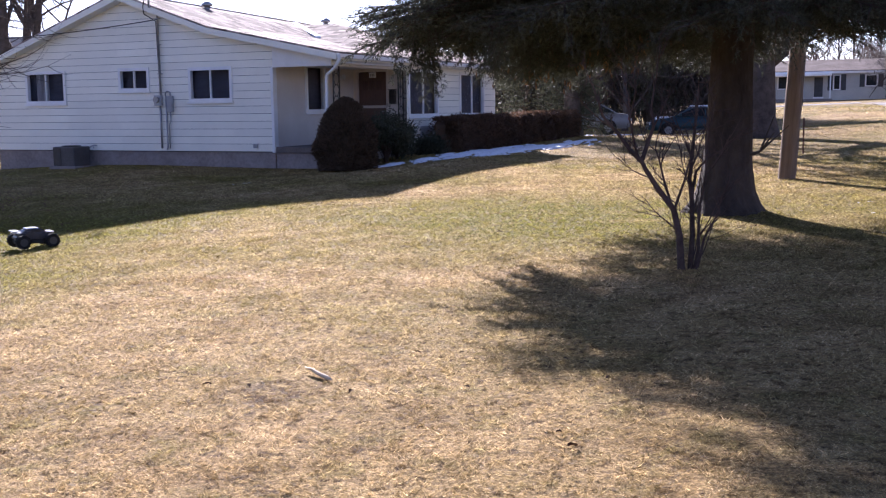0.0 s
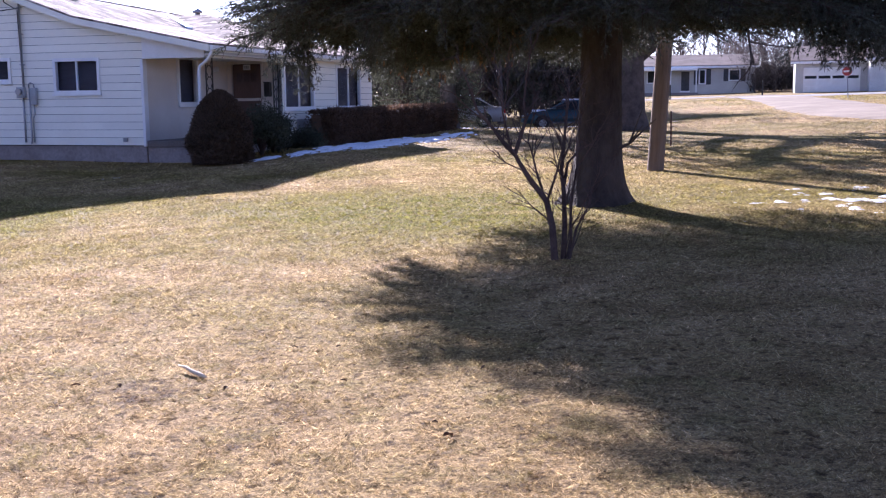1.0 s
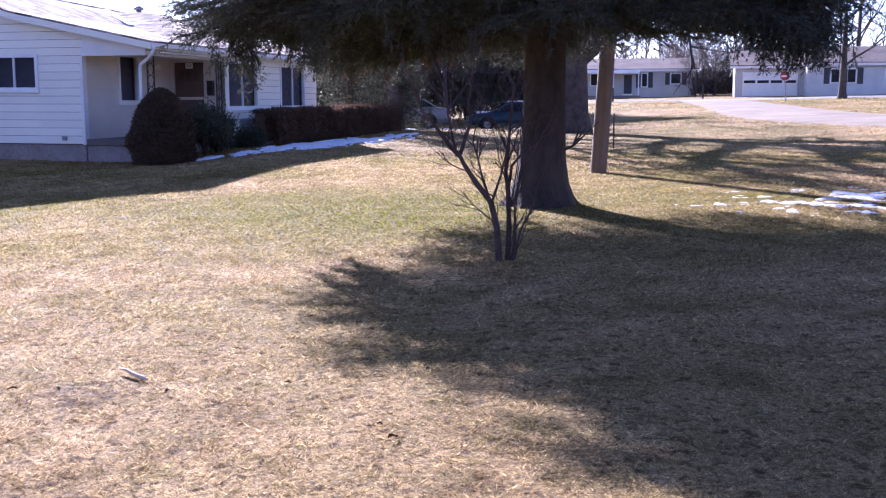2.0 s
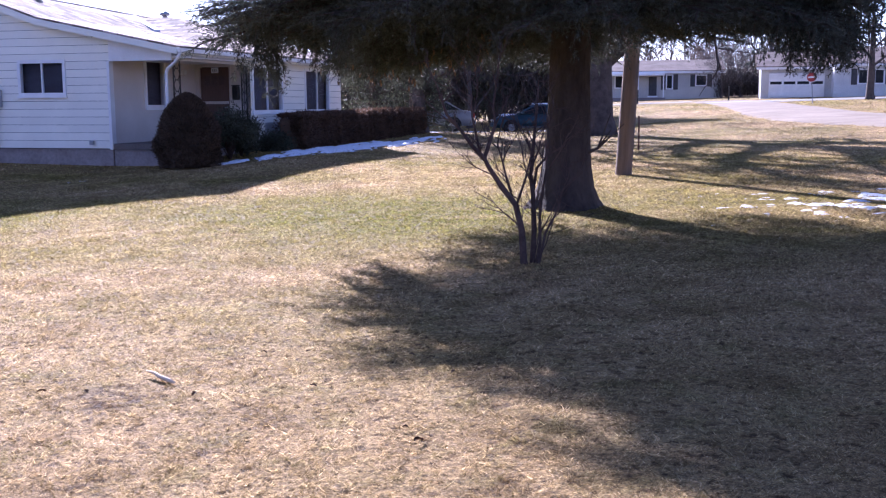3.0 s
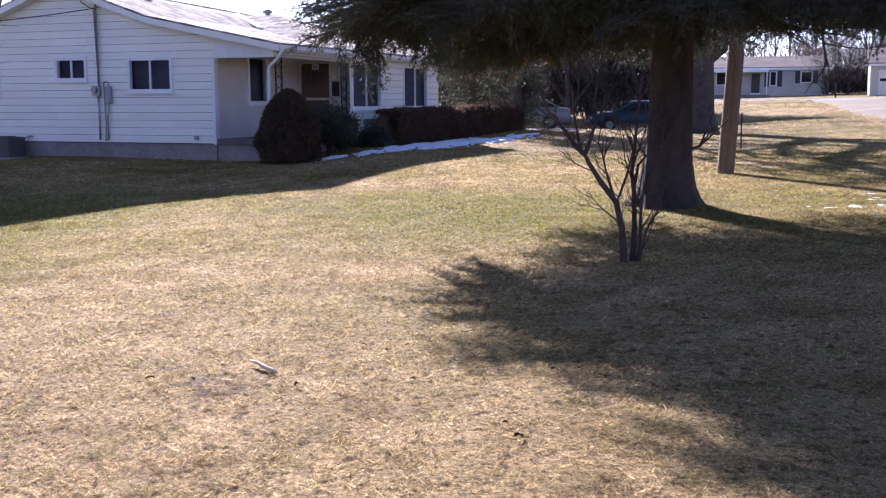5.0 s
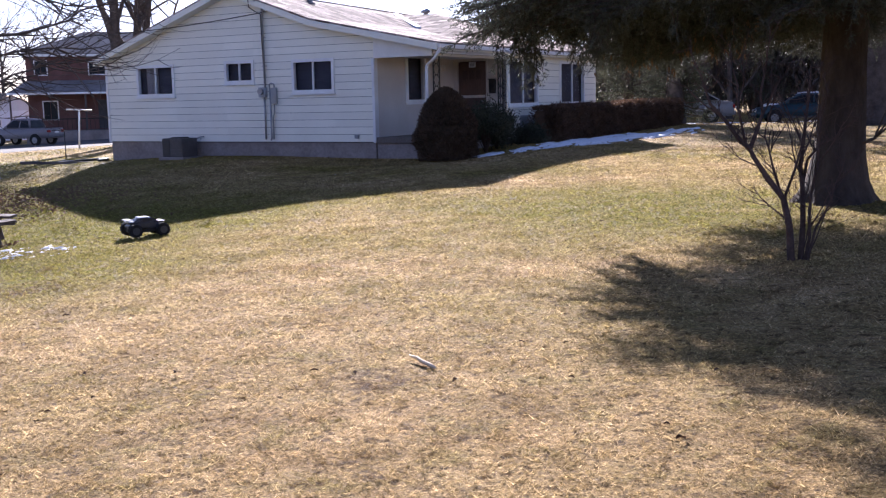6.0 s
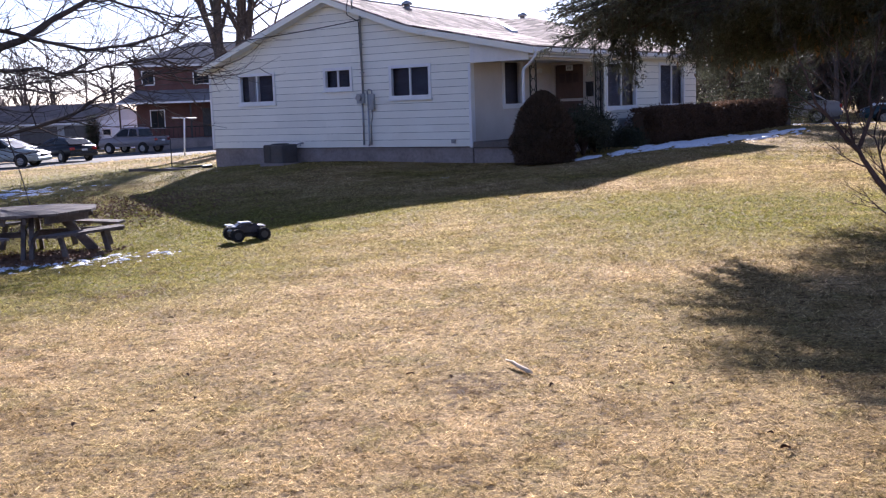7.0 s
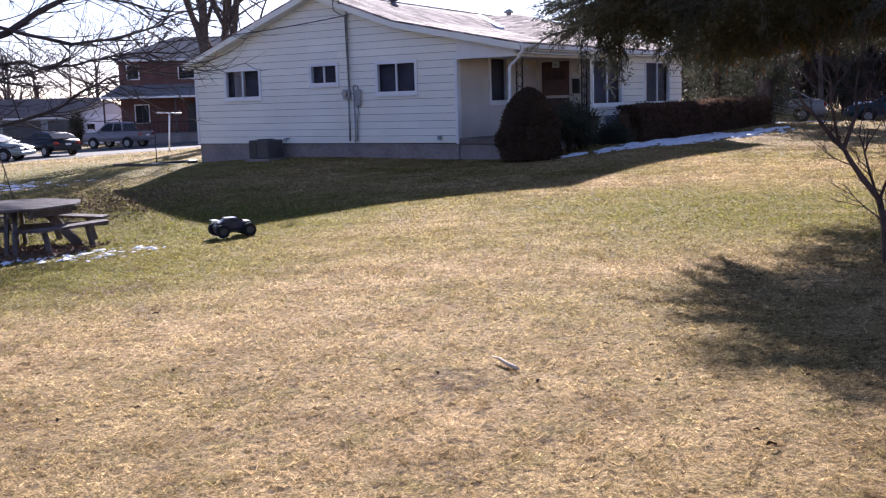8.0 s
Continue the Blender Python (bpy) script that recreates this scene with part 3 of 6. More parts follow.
def house_roof():
    y0, y1, xl = -0.38, 11.80, GW0 - 0.16
    far_z = RIDGE_Z - 0.25                        # the old ridge sags towards its far end
    roof_slab([(xl, y0, roof_z(xl)), (xl, y1, roof_z(xl)), (RIDGE_X, y1, far_z), (RIDGE_X, y0, RIDGE_Z)], 0.05, "roof", SHINGLE, "worn grey-brown asphalt shingle roof")
    roof_slab([(RIDGE_X, y0, RIDGE_Z), (RIDGE_X, y1, far_z), (BREAK_X, y1, BREAK_Z), (BREAK_X, y0, BREAK_Z)], 0.05, "roof", SHINGLE, "worn grey-brown asphalt shingle roof")
    # the easy slope over the porch runs to the valley of the wing, whose front is hipped
    cz, cs, fe, mid = 4.45, 0.251, 0.38, 7.75
    lo = roof_z(0.36)
    vy = lambda z: mid - (cz - z) / cs
    hip = fe - 4.6
    top = RIDGE_X + (RIDGE_Z - 0.174 - cz) / PITCH
    roof_slab([(BREAK_X, y0, BREAK_Z), (BREAK_X, vy(BREAK_Z), BREAK_Z), (0.36, vy(lo), lo), (0.36, y0, lo)], 0.05)
    roof_slab([(top, mid, cz), (hip, mid, cz), (fe, vy(lo), lo), (BREAK_X, vy(BREAK_Z), BREAK_Z)], 0.05)
    roof_slab([(hip, mid, cz), (fe, 11.80, lo), (fe, vy(lo), lo)], 0.05)
    roof_slab([(top, mid, cz), (-2.0, 11.80, lo), (fe, 11.80, lo), (hip, mid, cz)], 0.05)
    # rake and eave boards
    def board(a, b, h=0.16, t=0.03, ax="y"):
        d = (0, t, 0) if ax == "y" else (t, 0, 0)
        f = [a, b, (b[0], b[1], b[2] - h), (a[0], a[1], a[2] - h)]
        part("fascia", prism(bmesh.new(), f, [tuple(p + q for p, q in zip(v, d)) for v in f]), SIDING, house, "white fascia board")
    o = 0.052
    board((xl, y0 - 0.004, roof_z(xl) - o), (RIDGE_X, y0 - 0.004, RIDGE_Z - o))
    board((RIDGE_X, y0 - 0.004, RIDGE_Z - o), (BREAK_X, y0 - 0.004, BREAK_Z - o))
    board((BREAK_X, y0 - 0.004, BREAK_Z - o), (0.36, y0 - 0.004, roof_z(0.36) - o))
    board((0.34, y0, lo - o), (0.34, 11.80, lo - o), ax="x")
    # soffits
    roof_slab([(xl, y0 + 0.03, roof_z(xl) - 0.19), (xl, 0.0, roof_z(xl) - 0.19), (RIDGE_X, 0.0, RIDGE_Z - 0.19), (RIDGE_X, y0 + 0.03, RIDGE_Z - 0.19)], 0.015, "soffit", TRIM)
    roof_slab([(RIDGE_X, y0 + 0.03, RIDGE_Z - 0.19), (RIDGE_X, 0.0, RIDGE_Z - 0.19), (BREAK_X, 0.0, BREAK_Z - 0.19), (BREAK_X, y0 + 0.03, BREAK_Z - 0.19)], 0.015, "soffit", TRIM)
    roof_slab([(BREAK_X, y0 + 0.03, BREAK_Z - 0.19), (BREAK_X, 0.0, BREAK_Z - 0.19), (0.33, 0.0, roof_z(0.33) - 0.19), (0.33, y0 + 0.03, roof_z(0.33) - 0.19)], 0.015, "soffit", TRIM)
    part("ridge_cap", tubed([(RIDGE_X, y0, RIDGE_Z - 0.02), (RIDGE_X, y1, far_z - 0.02)], 0.06, 6), SHINGLE, house)
    # snow left in the valley
    va, vb = Vector((top, mid, cz)), Vector((BREAK_X, vy(BREAK_Z), BREAK_Z))
    a, b = va.lerp(vb, 0.04), va.lerp(vb, 0.80)
    w = Vector((0.065, 0.055, 0.0))
    roof_slab([tuple(a - w + Vector((0, 0, 0.12))), tuple(a + w + Vector((0, 0, 0.12))), tuple(b + w + Vector((0, 0, 0.10))), tuple(b - w + Vector((0, 0, 0.10)))], 0.12, "valley_snow", SNOW, "strip of old snow in the roof valley")
    vc = vb.lerp(Vector((0.36, vy(lo), lo)), 0.05)
    roof_slab([tuple(b - w + Vector((0, 0, 0.10))), tuple(b + w + Vector((0, 0, 0.10))), tuple(vc + w + Vector((0, 0, 0.07))), tuple(vc - w + Vector((0, 0, 0.07)))], 0.12, "valley_snow", SNOW)
    for hx, hy in ((-6.15, 3.2), (-4.95, 8.3)):
        z = RIDGE_Z - 0.12 - PITCH * abs(hx - RIDGE_X) if hy < 6 else 4.40
        v = part("roof_vent", tubed([(hx, hy, z - 0.1), (hx, hy, z + 0.16)], 0.09, 10), METAL, house, "round metal roof vent")
        part("cap", tubed([(hx, hy, z + 0.161), (hx, hy, z + 0.22), (hx, hy, z + 0.30)], [0.17, 0.17, 0.05], 10), METAL, v)


house_walls()
house_roof()


# ---------------------------------------------------------------- spruce
def spruce(x, y):
    rng = np.random.default_rng(21)
    z0 = grade(x, y)
    tree = root("spruce_tree", pose(x, y, z0), "tall dark spruce with low sweeping branches and a flared trunk", "tree")
    H = 15.0
    bm = bmesh.new()
    hs = [-0.15, 0.0, 0.12, 0.3, 0.6, 1.0, 1.8, 3.0, 5.0, 8.0, 12.0, H]
    rs = [0.64, 0.55, 0.47, 0.395, 0.345, 0.315, 0.29, 0.27, 0.23, 0.17, 0.09, 0.02]
    sides, rings = 22, []
    for h, r in zip(hs, rs):
        ring = []
        for k in range(sides):
            a = 2 * math.pi * k / sides
            lobe = 1 + (0.11 * math.exp(-max(h, 0) / 0.34)) * (math.sin(3 * a + 0.6) + 0.5 * math.sin(5 * a)) + 0.03 * math.sin(7 * a + h * 3)
            ring.append(bm.verts.new((r * lobe * math.cos(a) + 0.02 * h, r * lobe * math.sin(a), h)))
        rings.append(ring)
    for r0, r1 in zip(rings, rings[1:]):
        for k in range(sides):
            bm.faces.new((r0[k - 1], r0[k], r1[k], r1[k - 1])).smooth = True
    part("trunk", bm, BARK, tree, "thick dark bark with spreading root flare")
    limbs, C, A, L, hung = [], [], [], [], []

    def shoot(p, axis, length, count, size):
        """One straight shoot ringed with needles that point forward."""
        axis = axis / (np.linalg.norm(axis) + 1e-9)
        around = rng.normal(size=(count, 3))
        around -= axis * (around @ axis)[:, None]
        around /= np.linalg.norm(around, axis=1, keepdims=True) + 1e-9
        C.append(p + axis * (length * rng.random(count))[:, None])
        A.append(axis * rng.uniform(0.5, 1.0, (count, 1)) + around * 0.62)
        L.append(np.full(count, size))

    def bough(d, R, h, tip, hang, bend, full=1.0):
        """A limb that sags and turns up at its end, with side branches in a flat fan, shoots on both sides of each, and hanging tassels."""
        m = 10
        s = np.linspace(0, 1, m)
        pts = d[None] * (R * s)[:, None] + bend[None] * (s ** 2)[:, None]
        pts[:, 2] = h + (tip - h) * s ** 1.25 + 0.035 * R * np.sin(s * 3.14) + 0.10 * s ** 6
        limbs.append((pts, 0.010 + (0.022 + 0.004 * R) * (1 - s) ** 1.1, 6))
        across = np.cross(d, [0, 0, 1])
        n = int(6.2 * R * full) + 3
        for j in range(n):
            t = 0.22 + 0.78 * (j + rng.random()) / n
            k = min(int(t * (m - 1)), m - 2)
            w = t * (m - 1) - k
            p = pts[k] * (1 - w) + pts[k + 1] * w
            reach = (0.23 * R * (1.02 - t) ** 0.75 + 0.22) * rng.uniform(0.65, 1.2)
            lay = d * rng.uniform(0.55, 0.95) + across * (1 if j % 2 else -1) * rng.uniform(0.45, 0.95)
            q = p + lay / np.linalg.norm(lay) * reach
            q[2] += reach * rng.uniform(-0.60, 0.02)
            mid = (p + q) / 2 + np.array([0, 0, 0.07 * reach])
            limbs.append(([p, mid, q], [0.011, 0.008, 0.003], 3))
            line = (q - p) / np.linalg.norm(q - p)
            out = np.cross(line, [0, 0, 1])
            steps = max(3, int(reach / 0.062))
            for e in range(steps):
                u = (e + rng.random()) / steps
                b = p + (q - p) * u + np.array([0, 0, 0.28 * reach * u * (1 - u)])
                ax = line * rng.uniform(0.6, 1.1) + out * (1 if e % 2 else -1) * rng.uniform(0.35, 0.9) + np.array([0, 0, rng.uniform(-0.25, 0.30)])
                shoot(b, ax, rng.uniform(0.09, 0.22), 20, 0.040)
                if rng.random() < 0.8 * min(hang, 1.0):
                    fall = np.array([rng.normal(scale=0.42), rng.normal(scale=0.42), -1.0]) + line * 0.35
                    long = rng.uniform(0.10, 0.36) * (0.5 + 0.6 * hang)
                    shoot(b, fall, long, int(70 * long) + 4, 0.040)
                    if hang > 0.8:
                        hung.append(b + fall * long * rng.uniform(0.3, 1.0))
            shoot(q, line, 0.14, 16, 0.036)

    # the crown above the lowest tier
    n = 250
    for i in range(n):
        f = max((i + rng.uniform(-0.4, 0.4)) / n, 0)
        h = 3.55 + 10.6 * f ** 1.6
        az = i * 2.39996 + rng.uniform(-0.25, 0.25)
        R = 4.6 * (1 - (h - 3.0) / 12.5) ** 0.60 * rng.uniform(0.84, 1.0)
        d = np.array([math.cos(az), math.sin(az), 0.0])
        across = np.cross(d, [0, 0, 1])
        s = np.linspace(0, 1, 6)
        pts = d[None] * (R * s)[:, None]
        pts[:, 2] = h - 0.09 * R * s ** 1.3 + 0.06 * R * s ** 4
        limbs.append((pts, 0.012 + 0.035 * (1 - s), 5))
        for j in range(int(6.5 * R) + 6):
            t = 0.16 + 0.84 * rng.random()
            p = np.array([np.interp(t, s, pts[:, a]) for a in range(3)])
            reach = R * 0.25 * (1.05 - t) + 0.28
            lay = d * rng.uniform(0.4, 0.9) + across * rng.choice([-1, 1]) * rng.uniform(0.5, 1.0)
            for e in range(int(7 * reach) + 3):
                b = p + lay * reach * rng.random() + rng.normal(scale=0.05, size=3)
                ax = lay * 0.6 + rng.normal(scale=0.45, size=3) - [0, 0, 0.5]
                C.append(b[None] + ax * 0.25 * rng.random((5, 1)))
                A.append(ax + rng.normal(scale=0.6, size=(5, 3)))
                L.append(np.full(5, 0.31))
    # the lowest tier, sector by sector round the trunk: count, bearing, reach, height at the trunk and at the tip, tassels, fullness
    tiers = [(17, 164, 196, 4.5, 5.05, 2.9, 3.6, 2.00, 3.05, 0.45, 1.5), (17, 160, 206, 4.1, 4.65, 3.6, 4.4, 2.90, 3.70, 0.4, 1.4), (4, 168, 192, 3.2, 4.2, 2.8, 3.1, 2.15, 2.45, 0.7, 1.2), (8, 162, 190, 3.8, 4.6, 3.2, 3.7, 2.45, 2.90, 0.4, 1.3), (9, 139, 159, 3.9, 4.7, 3.2, 3.6, 2.25, 2.55, 0.3, 1.3),
             (11, 124, 148, 3.0, 4.4, 2.5, 2.9, 1.75, 2.25, 0.9, 1.1), (3, 152, 162, 2.7, 3.3, 2.6, 2.9, 2.20, 2.40, 0.5, 0.7), (9, 200, 236, 3.2, 4.3, 2.8, 3.2, 2.25, 2.60, 0.6, 1.1)]
    tiers += [(15, 234, 292, 2.8, 3.9, 2.9, 3.2, 2.20, 2.65, 0.5, 0.9), (6, 286, 330, 2.5, 3.2, 2.8, 3.2, 2.20, 2.60, 0.5, 1.0), (17, 301, 320, 3.6, 4.15, 3.3, 3.8, 1.95, 2.70, 0.6, 1.4), (11, 302, 345, 3.7, 4.4, 3.4, 3.9, 2.55, 3.15, 0.4, 1.1), (7, -22, 34, 1.7, 2.7, 2.6, 3.0, 2.25, 2.55, 0.2, 0.7),
              (9, -32, 40, 3.3, 4.5, 3.4, 3.9, 2.85, 3.25, 0.3, 0.8), (16, 62, 128, 3.0, 4.4, 2.6, 3.1, 1.95, 2.45, 0.6, 1.0), (12, 8, 66, 4.3, 5.1, 3.0, 3.6, 2.30, 2.75, 0.5, 1.0)]
    for count, a0, a1, r0, r1, h0, h1, z0_, z1_, hang, full in tiers:
        for k in range(count):
            a = radians(a0 + (a1 - a0) * (k + rng.uniform(0.1, 0.9)) / count)
            d = np.array([math.cos(a), math.sin(a), 0.0])
            h = rng.uniform(h0, h1)
            tip = z0_ + (z1_ - z0_) * (h - h0) / (h1 - h0) * 0.6 + (z1_ - z0_) * 0.4 * rng.random()
            R = rng.uniform(r0, r1)
            bough(d, R, h, tip, hang, np.cross(d, [0, 0, 1]) * rng.uniform(-0.10, 0.10) * R, full)
    # ragged curtains of needles that hang below the tips: bearing, distance, top, fall, width, strands
    for a0, r0, z1_, fall, wide, count in ((172, 4.25, 2.45, 0.74, 0.17, 30), (166, 4.20, 2.50, 0.30, 0.12, 7), (176, 3.35, 2.45, 0.60, 0.20, 16), (166, 2.75, 2.40, 0.60, 0.20, 14), (190, 4.15, 2.50, 0.35, 0.14, 8),
                                           (205, 3.60, 2.40, 0.42, 0.18, 8), (232, 3.40, 2.35, 0.40, 0.20, 8), (262, 3.00, 2.35, 0.35, 0.20, 8), (303, 3.50, 2.40, 0.52, 0.20, 34), (307, 3.75, 2.40, 0.52, 0.18, 34), (312, 3.95, 2.45, 0.48, 0.18, 26), (140, 3.80, 2.20, 0.40, 0.25, 12), (118, 3.90, 2.20, 0.36, 0.25, 10)):
        for k in range(count):
            a = radians(a0)
            p = np.array([r0 * math.cos(a), r0 * math.sin(a), z1_]) + np.append(rng.normal(scale=wide, size=2), rng.uniform(-0.1, 0.15))
            way = np.array([rng.normal(scale=0.22), rng.normal(scale=0.22), -1.0])
            long = fall * rng.uniform(0.45, 1.1)
            q = p + way * long
            limbs.append(([p, (p + q) / 2, q], [0.008, 0.006, 0.003], 3))
            for e in range(int(long / 0.035) + 2):
                b = p + way * long * rng.random()
                side = np.array([rng.normal(), rng.normal(), -0.9])
                shoot(b, side, rng.uniform(0.08, 0.17), 14, 0.040)
    V, F = tube_arrays(limbs)
    tagged(raw("limb", V, F, BARK, tree, "drooping brown limbs under the needles"), kind="stuff")
    C, A, L = np.concatenate(C), np.concatenate(A), np.concatenate(L)
    cones = []
    for k in rng.choice(len(hung), 190, replace=False):
        p, s = hung[k], rng.uniform(0.07, 0.11)
        sway = rng.normal(scale=0.015, size=2)
        cones.append(([p, p - [0, 0, 0.3 * s], p + [sway[0], sway[1], -0.7 * s], p + [sway[0] * 1.4, sway[1] * 1.4, -s]], [0.007, 0.016, 0.015, 0.005], 6))
    V, F = tube_arrays(cones)
    tagged(raw("cone", V, F, CONE, tree, "hanging golden-brown spruce cones"), kind="stuff")
    V, F = leaf_arrays(C, A, L * rng.uniform(0.7, 1.3, len(C)), L * np.where(L < 0.2, 0.26, 0.28), rng)
    tagged(raw("crown", V, F, NEEDLES, tree, "dense dark green needles on spreading and hanging shoots"), kind="stuff")
    bm = bmesh.new()
    for e in ((0.62, -0.1, 1.35), (0.75, -0.3, 1.2), (0.55, -0.35, 1.12)):
        tube(bm, [(0.22, -0.2, 0.78), (0.4, -0.22, 0.86), e], [0.028, 0.02, 0.006], 5)
    part("dead_branch", bm, BARK, tree, "bare broken branch low on the trunk")
    return tree


spruce(3.93, 14.55)


# ---------------------------------------------------------------- utility pole
def utility_pole(x, y):
    z0 = grade(x, y)
    pole = root("utility_pole", pose(x, y, z0, 0, 3.2, 0), "weathered brown wooden utility pole standing in the lawn", "utility pole")
    part("shaft", tubed([(0, 0, -0.3), (0, 0, 0.0), (0, 0, 4.0), (0, 0, 9.5)], [0.165, 0.162, 0.148, 0.115], 16), POLE_WOOD, pole)
    return pole


utility_pole(6.54, 19.93)


# ---------------------------------------------------------------- fittings of the house
def at_house(name, hx, hy, z, label, category, group="", turn=0.0):
    x, y = house_to_world(hx, hy)
    return root(name, pose(x, y, z, 0, 0, TURN + turn), label, category, group)


def front_door():
    d = part("door", boxed(-1.60, -0.68, 4.42, 4.46, 0.60, 2.66, 0.004), DOOR_WOOD, house, "brown wooden door with small panes behind a storm door")
    for i in range(3):
        u = -1.46 + 0.23 * i
        p = part("pane", boxed(u, u + 0.17, 4.405, 4.418, 2.15, 2.42), GLASS, d)
        p.visible_shadow = False
    part("crossbar", boxed(-1.58, -0.70, 4.395, 4.416, 1.60, 1.68, 0.004), PANEL, d, "pale storm door crossbar")
    part("handle", tubed([(-0.76, 4.41, 1.50), (-0.76, 4.36, 1.50), (-0.82, 4.36, 1.50)], 0.015, 8), METAL, d)
    part("door_frame", frame_ring(lambda u, o, z: (u, 4.40 - o, z), -1.68, -0.60, 0.56, 2.74, 0.06, 0.025, -0.02), PANEL, house)


def porch_fittings():
    def trellis(hx, hy):
        t = at_house("iron_trellis_post", hx, hy, 0.60, "black wrought-iron trellis post holding up the porch beam", "porch post", "iron posts of the porch")
        for u in (-0.16, 0.16):
            part("upright", boxed(-0.014, 0.014, u - 0.014, u + 0.014, 0.0, 2.10), IRON, t)
        for k in range(7):
            z = 0.05 + 0.29 * k
            part("scroll", tubed([(0, -0.15, z), (0, -0.05, z + 0.13), (0, 0.05, z + 0.10), (0, 0.15, z + 0.28)], 0.010, 5), IRON, t)
            part("scroll", tubed([(0, 0.15, z), (0, 0.05, z + 0.13), (0, -0.05, z + 0.10), (0, -0.15, z + 0.28)], 0.010, 5), IRON, t)
    trellis(-0.04, 0.30)
    trellis(-0.04, 4.10)
    s = part("downspout", tubed([(0.42, -0.30, 2.87), (0.30, -0.26, 2.70), (0.12, -0.16, 2.58), (-0.08, -0.08, 2.48), (-0.12, -0.07, 2.36), (-0.12, -0.07, 0.25), (-0.10, -0.22, 0.15)], 0.042, 8), TRIM, house, "white metal downspout")
    for z in (0.9, 1.9):
        part("strap", boxed(-0.17, -0.07, -0.125, -0.12, z, z + 0.03), TRIM, s)
    part("gutter", prism(bmesh.new(), [(0.372, -0.36, 2.97), (0.47, -0.36, 2.98), (0.47, -0.36, 2.88), (0.39, -0.36, 2.86)],
                         [(0.372, 11.7, 2.97), (0.47, 11.7, 2.98), (0.47, 11.7, 2.88), (0.39, 11.7, 2.86)]), TRIM, house, "white eave gutter")
    m = at_house("mailbox", -0.42, 4.36, 1.72, "black metal mailbox fixed beside the front door", "mailbox")
    part("body", boxed(-0.10, 0.10, -0.10, 0.03, 0.0, 0.40, 0.02), IRON, m)
    part("lid", boxed(-0.11, 0.11, -0.12, 0.03, 0.402, 0.43, 0.008), IRON, m)
    n = at_house("house_number_plate", -1.10, 4.37, 2.58, "small white plate with dark bars above the door", "sign")
    part("plate", boxed(-0.115, 0.115, -0.02, 0.0, -0.08, 0.08, 0.005), TRIM, n)
    for i in range(3):
        part("bar", boxed(-0.075 + 0.055 * i, -0.04 + 0.055 * i, -0.024, -0.0205, -0.04, 0.04), GREY_BOX, n)
    l = at_house("porch_lamp", -1.70, 3.55, 2.50, "white porch lamp on the beige wall", "lamp")
    part("mount", boxed(-0.06, 0.0, -0.05, 0.05, -0.06, 0.06, 0.01), TRIM, l)
    part("shade", tubed([(0.06, 0, -0.05), (0.06, 0, 0.05), (0.06, 0, 0.09)], [0.055, 0.075, 0.03], 10), TRIM, l)


def meter_set():
    g = part("service_mast", tubed([(-5.42, -0.09, 2.0), (-5.42, -0.09, 4.35), (-5.42, -0.42, 4.40), (-5.42, -0.42, 4.85)], 0.03, 8), METAL, house, "grey electric service mast on the gable")
    part("weatherhead", tubed([(-5.42, -0.42, 4.83), (-5.42, -0.44, 4.92), (-5.42, -0.56, 4.86)], [0.05, 0.06, 0.03], 8), METAL, g)
    part("cable_loop", tubed([(-5.42, -0.52, 4.86), (-5.60, -0.45, 4.42), (-5.75, -0.25, 4.25), (-5.68, -0.08, 4.15), (-5.50, -0.06, 4.05), (-5.46, -0.06, 2.1)], 0.013, 6), IRON, g)
    for z in (2.6, 3.4, 4.1):
        part("clamp", boxed(-5.47, -5.37, -0.13, -0.03, z, z + 0.025), METAL, g)
    b = part("meter_box", boxed(-5.62, -5.38, -0.16, -0.035, 1.74, 2.02, 0.012), GREY_BOX, house, "grey electric meter box")
    part("meter_dial", tubed([(-5.5, -0.161, 1.90), (-5.5, -0.24, 1.90)], 0.085, 14), METAL, b)
    c = part("disconnect_box", boxed(-5.20, -5.02, -0.14, -0.035, 1.55, 2.00, 0.012), GREY_BOX, house, "grey disconnect box")
    part("latch", boxed(-5.05, -5.03, -0.155, -0.141, 1.70, 1.78), METAL, c)
    part("conduit", tubed([(-5.47, -0.07, 1.74), (-5.47, -0.07, 0.55)], 0.028, 8), METAL, house)
    part("conduit", tubed([(-5.28, -0.07, 2.0), (-5.28, -0.07, 2.10), (-5.22, -0.07, 2.13), (-5.12, -0.07, 2.10), (-5.11, -0.07, 2.0)], 0.02, 6), METAL, house)
    part("conduit", tubed([(-5.26, -0.07, 2.0), (-5.27, -0.07, 0.58), (-5.30, -0.07, 0.52)], 0.024, 8), METAL, house)
    part("conduit", tubed([(-5.13, -0.07, 1.55), (-5.13, -0.07, 1.30), (-5.19, -0.07, 1.2), (-5.19, -0.07, 0.55)], 0.018, 6), METAL, house)
    part("dryer_vent", boxed(-2.42, -2.30, -0.10, -0.03, 0.57, 0.68, 0.01), GREY_BOX, house)
    part("hose_tap", tubed([(-7.85, -0.03, 0.62), (-7.85, -0.16, 0.62), (-7.85, -0.18, 0.55)], 0.018, 8), METAL, house)
    w = part("basement_window", frame_ring(on_gable, -9.45, -8.92, -0.02, 0.52, 0.05, 0.05, -0.02), NEAR_BLACK, house, "dark basement window")
    part("pane", slab(on_gable, -9.40, -8.97, 0.03, 0.47, 0.01, -0.01), DIM_ROOM, w)


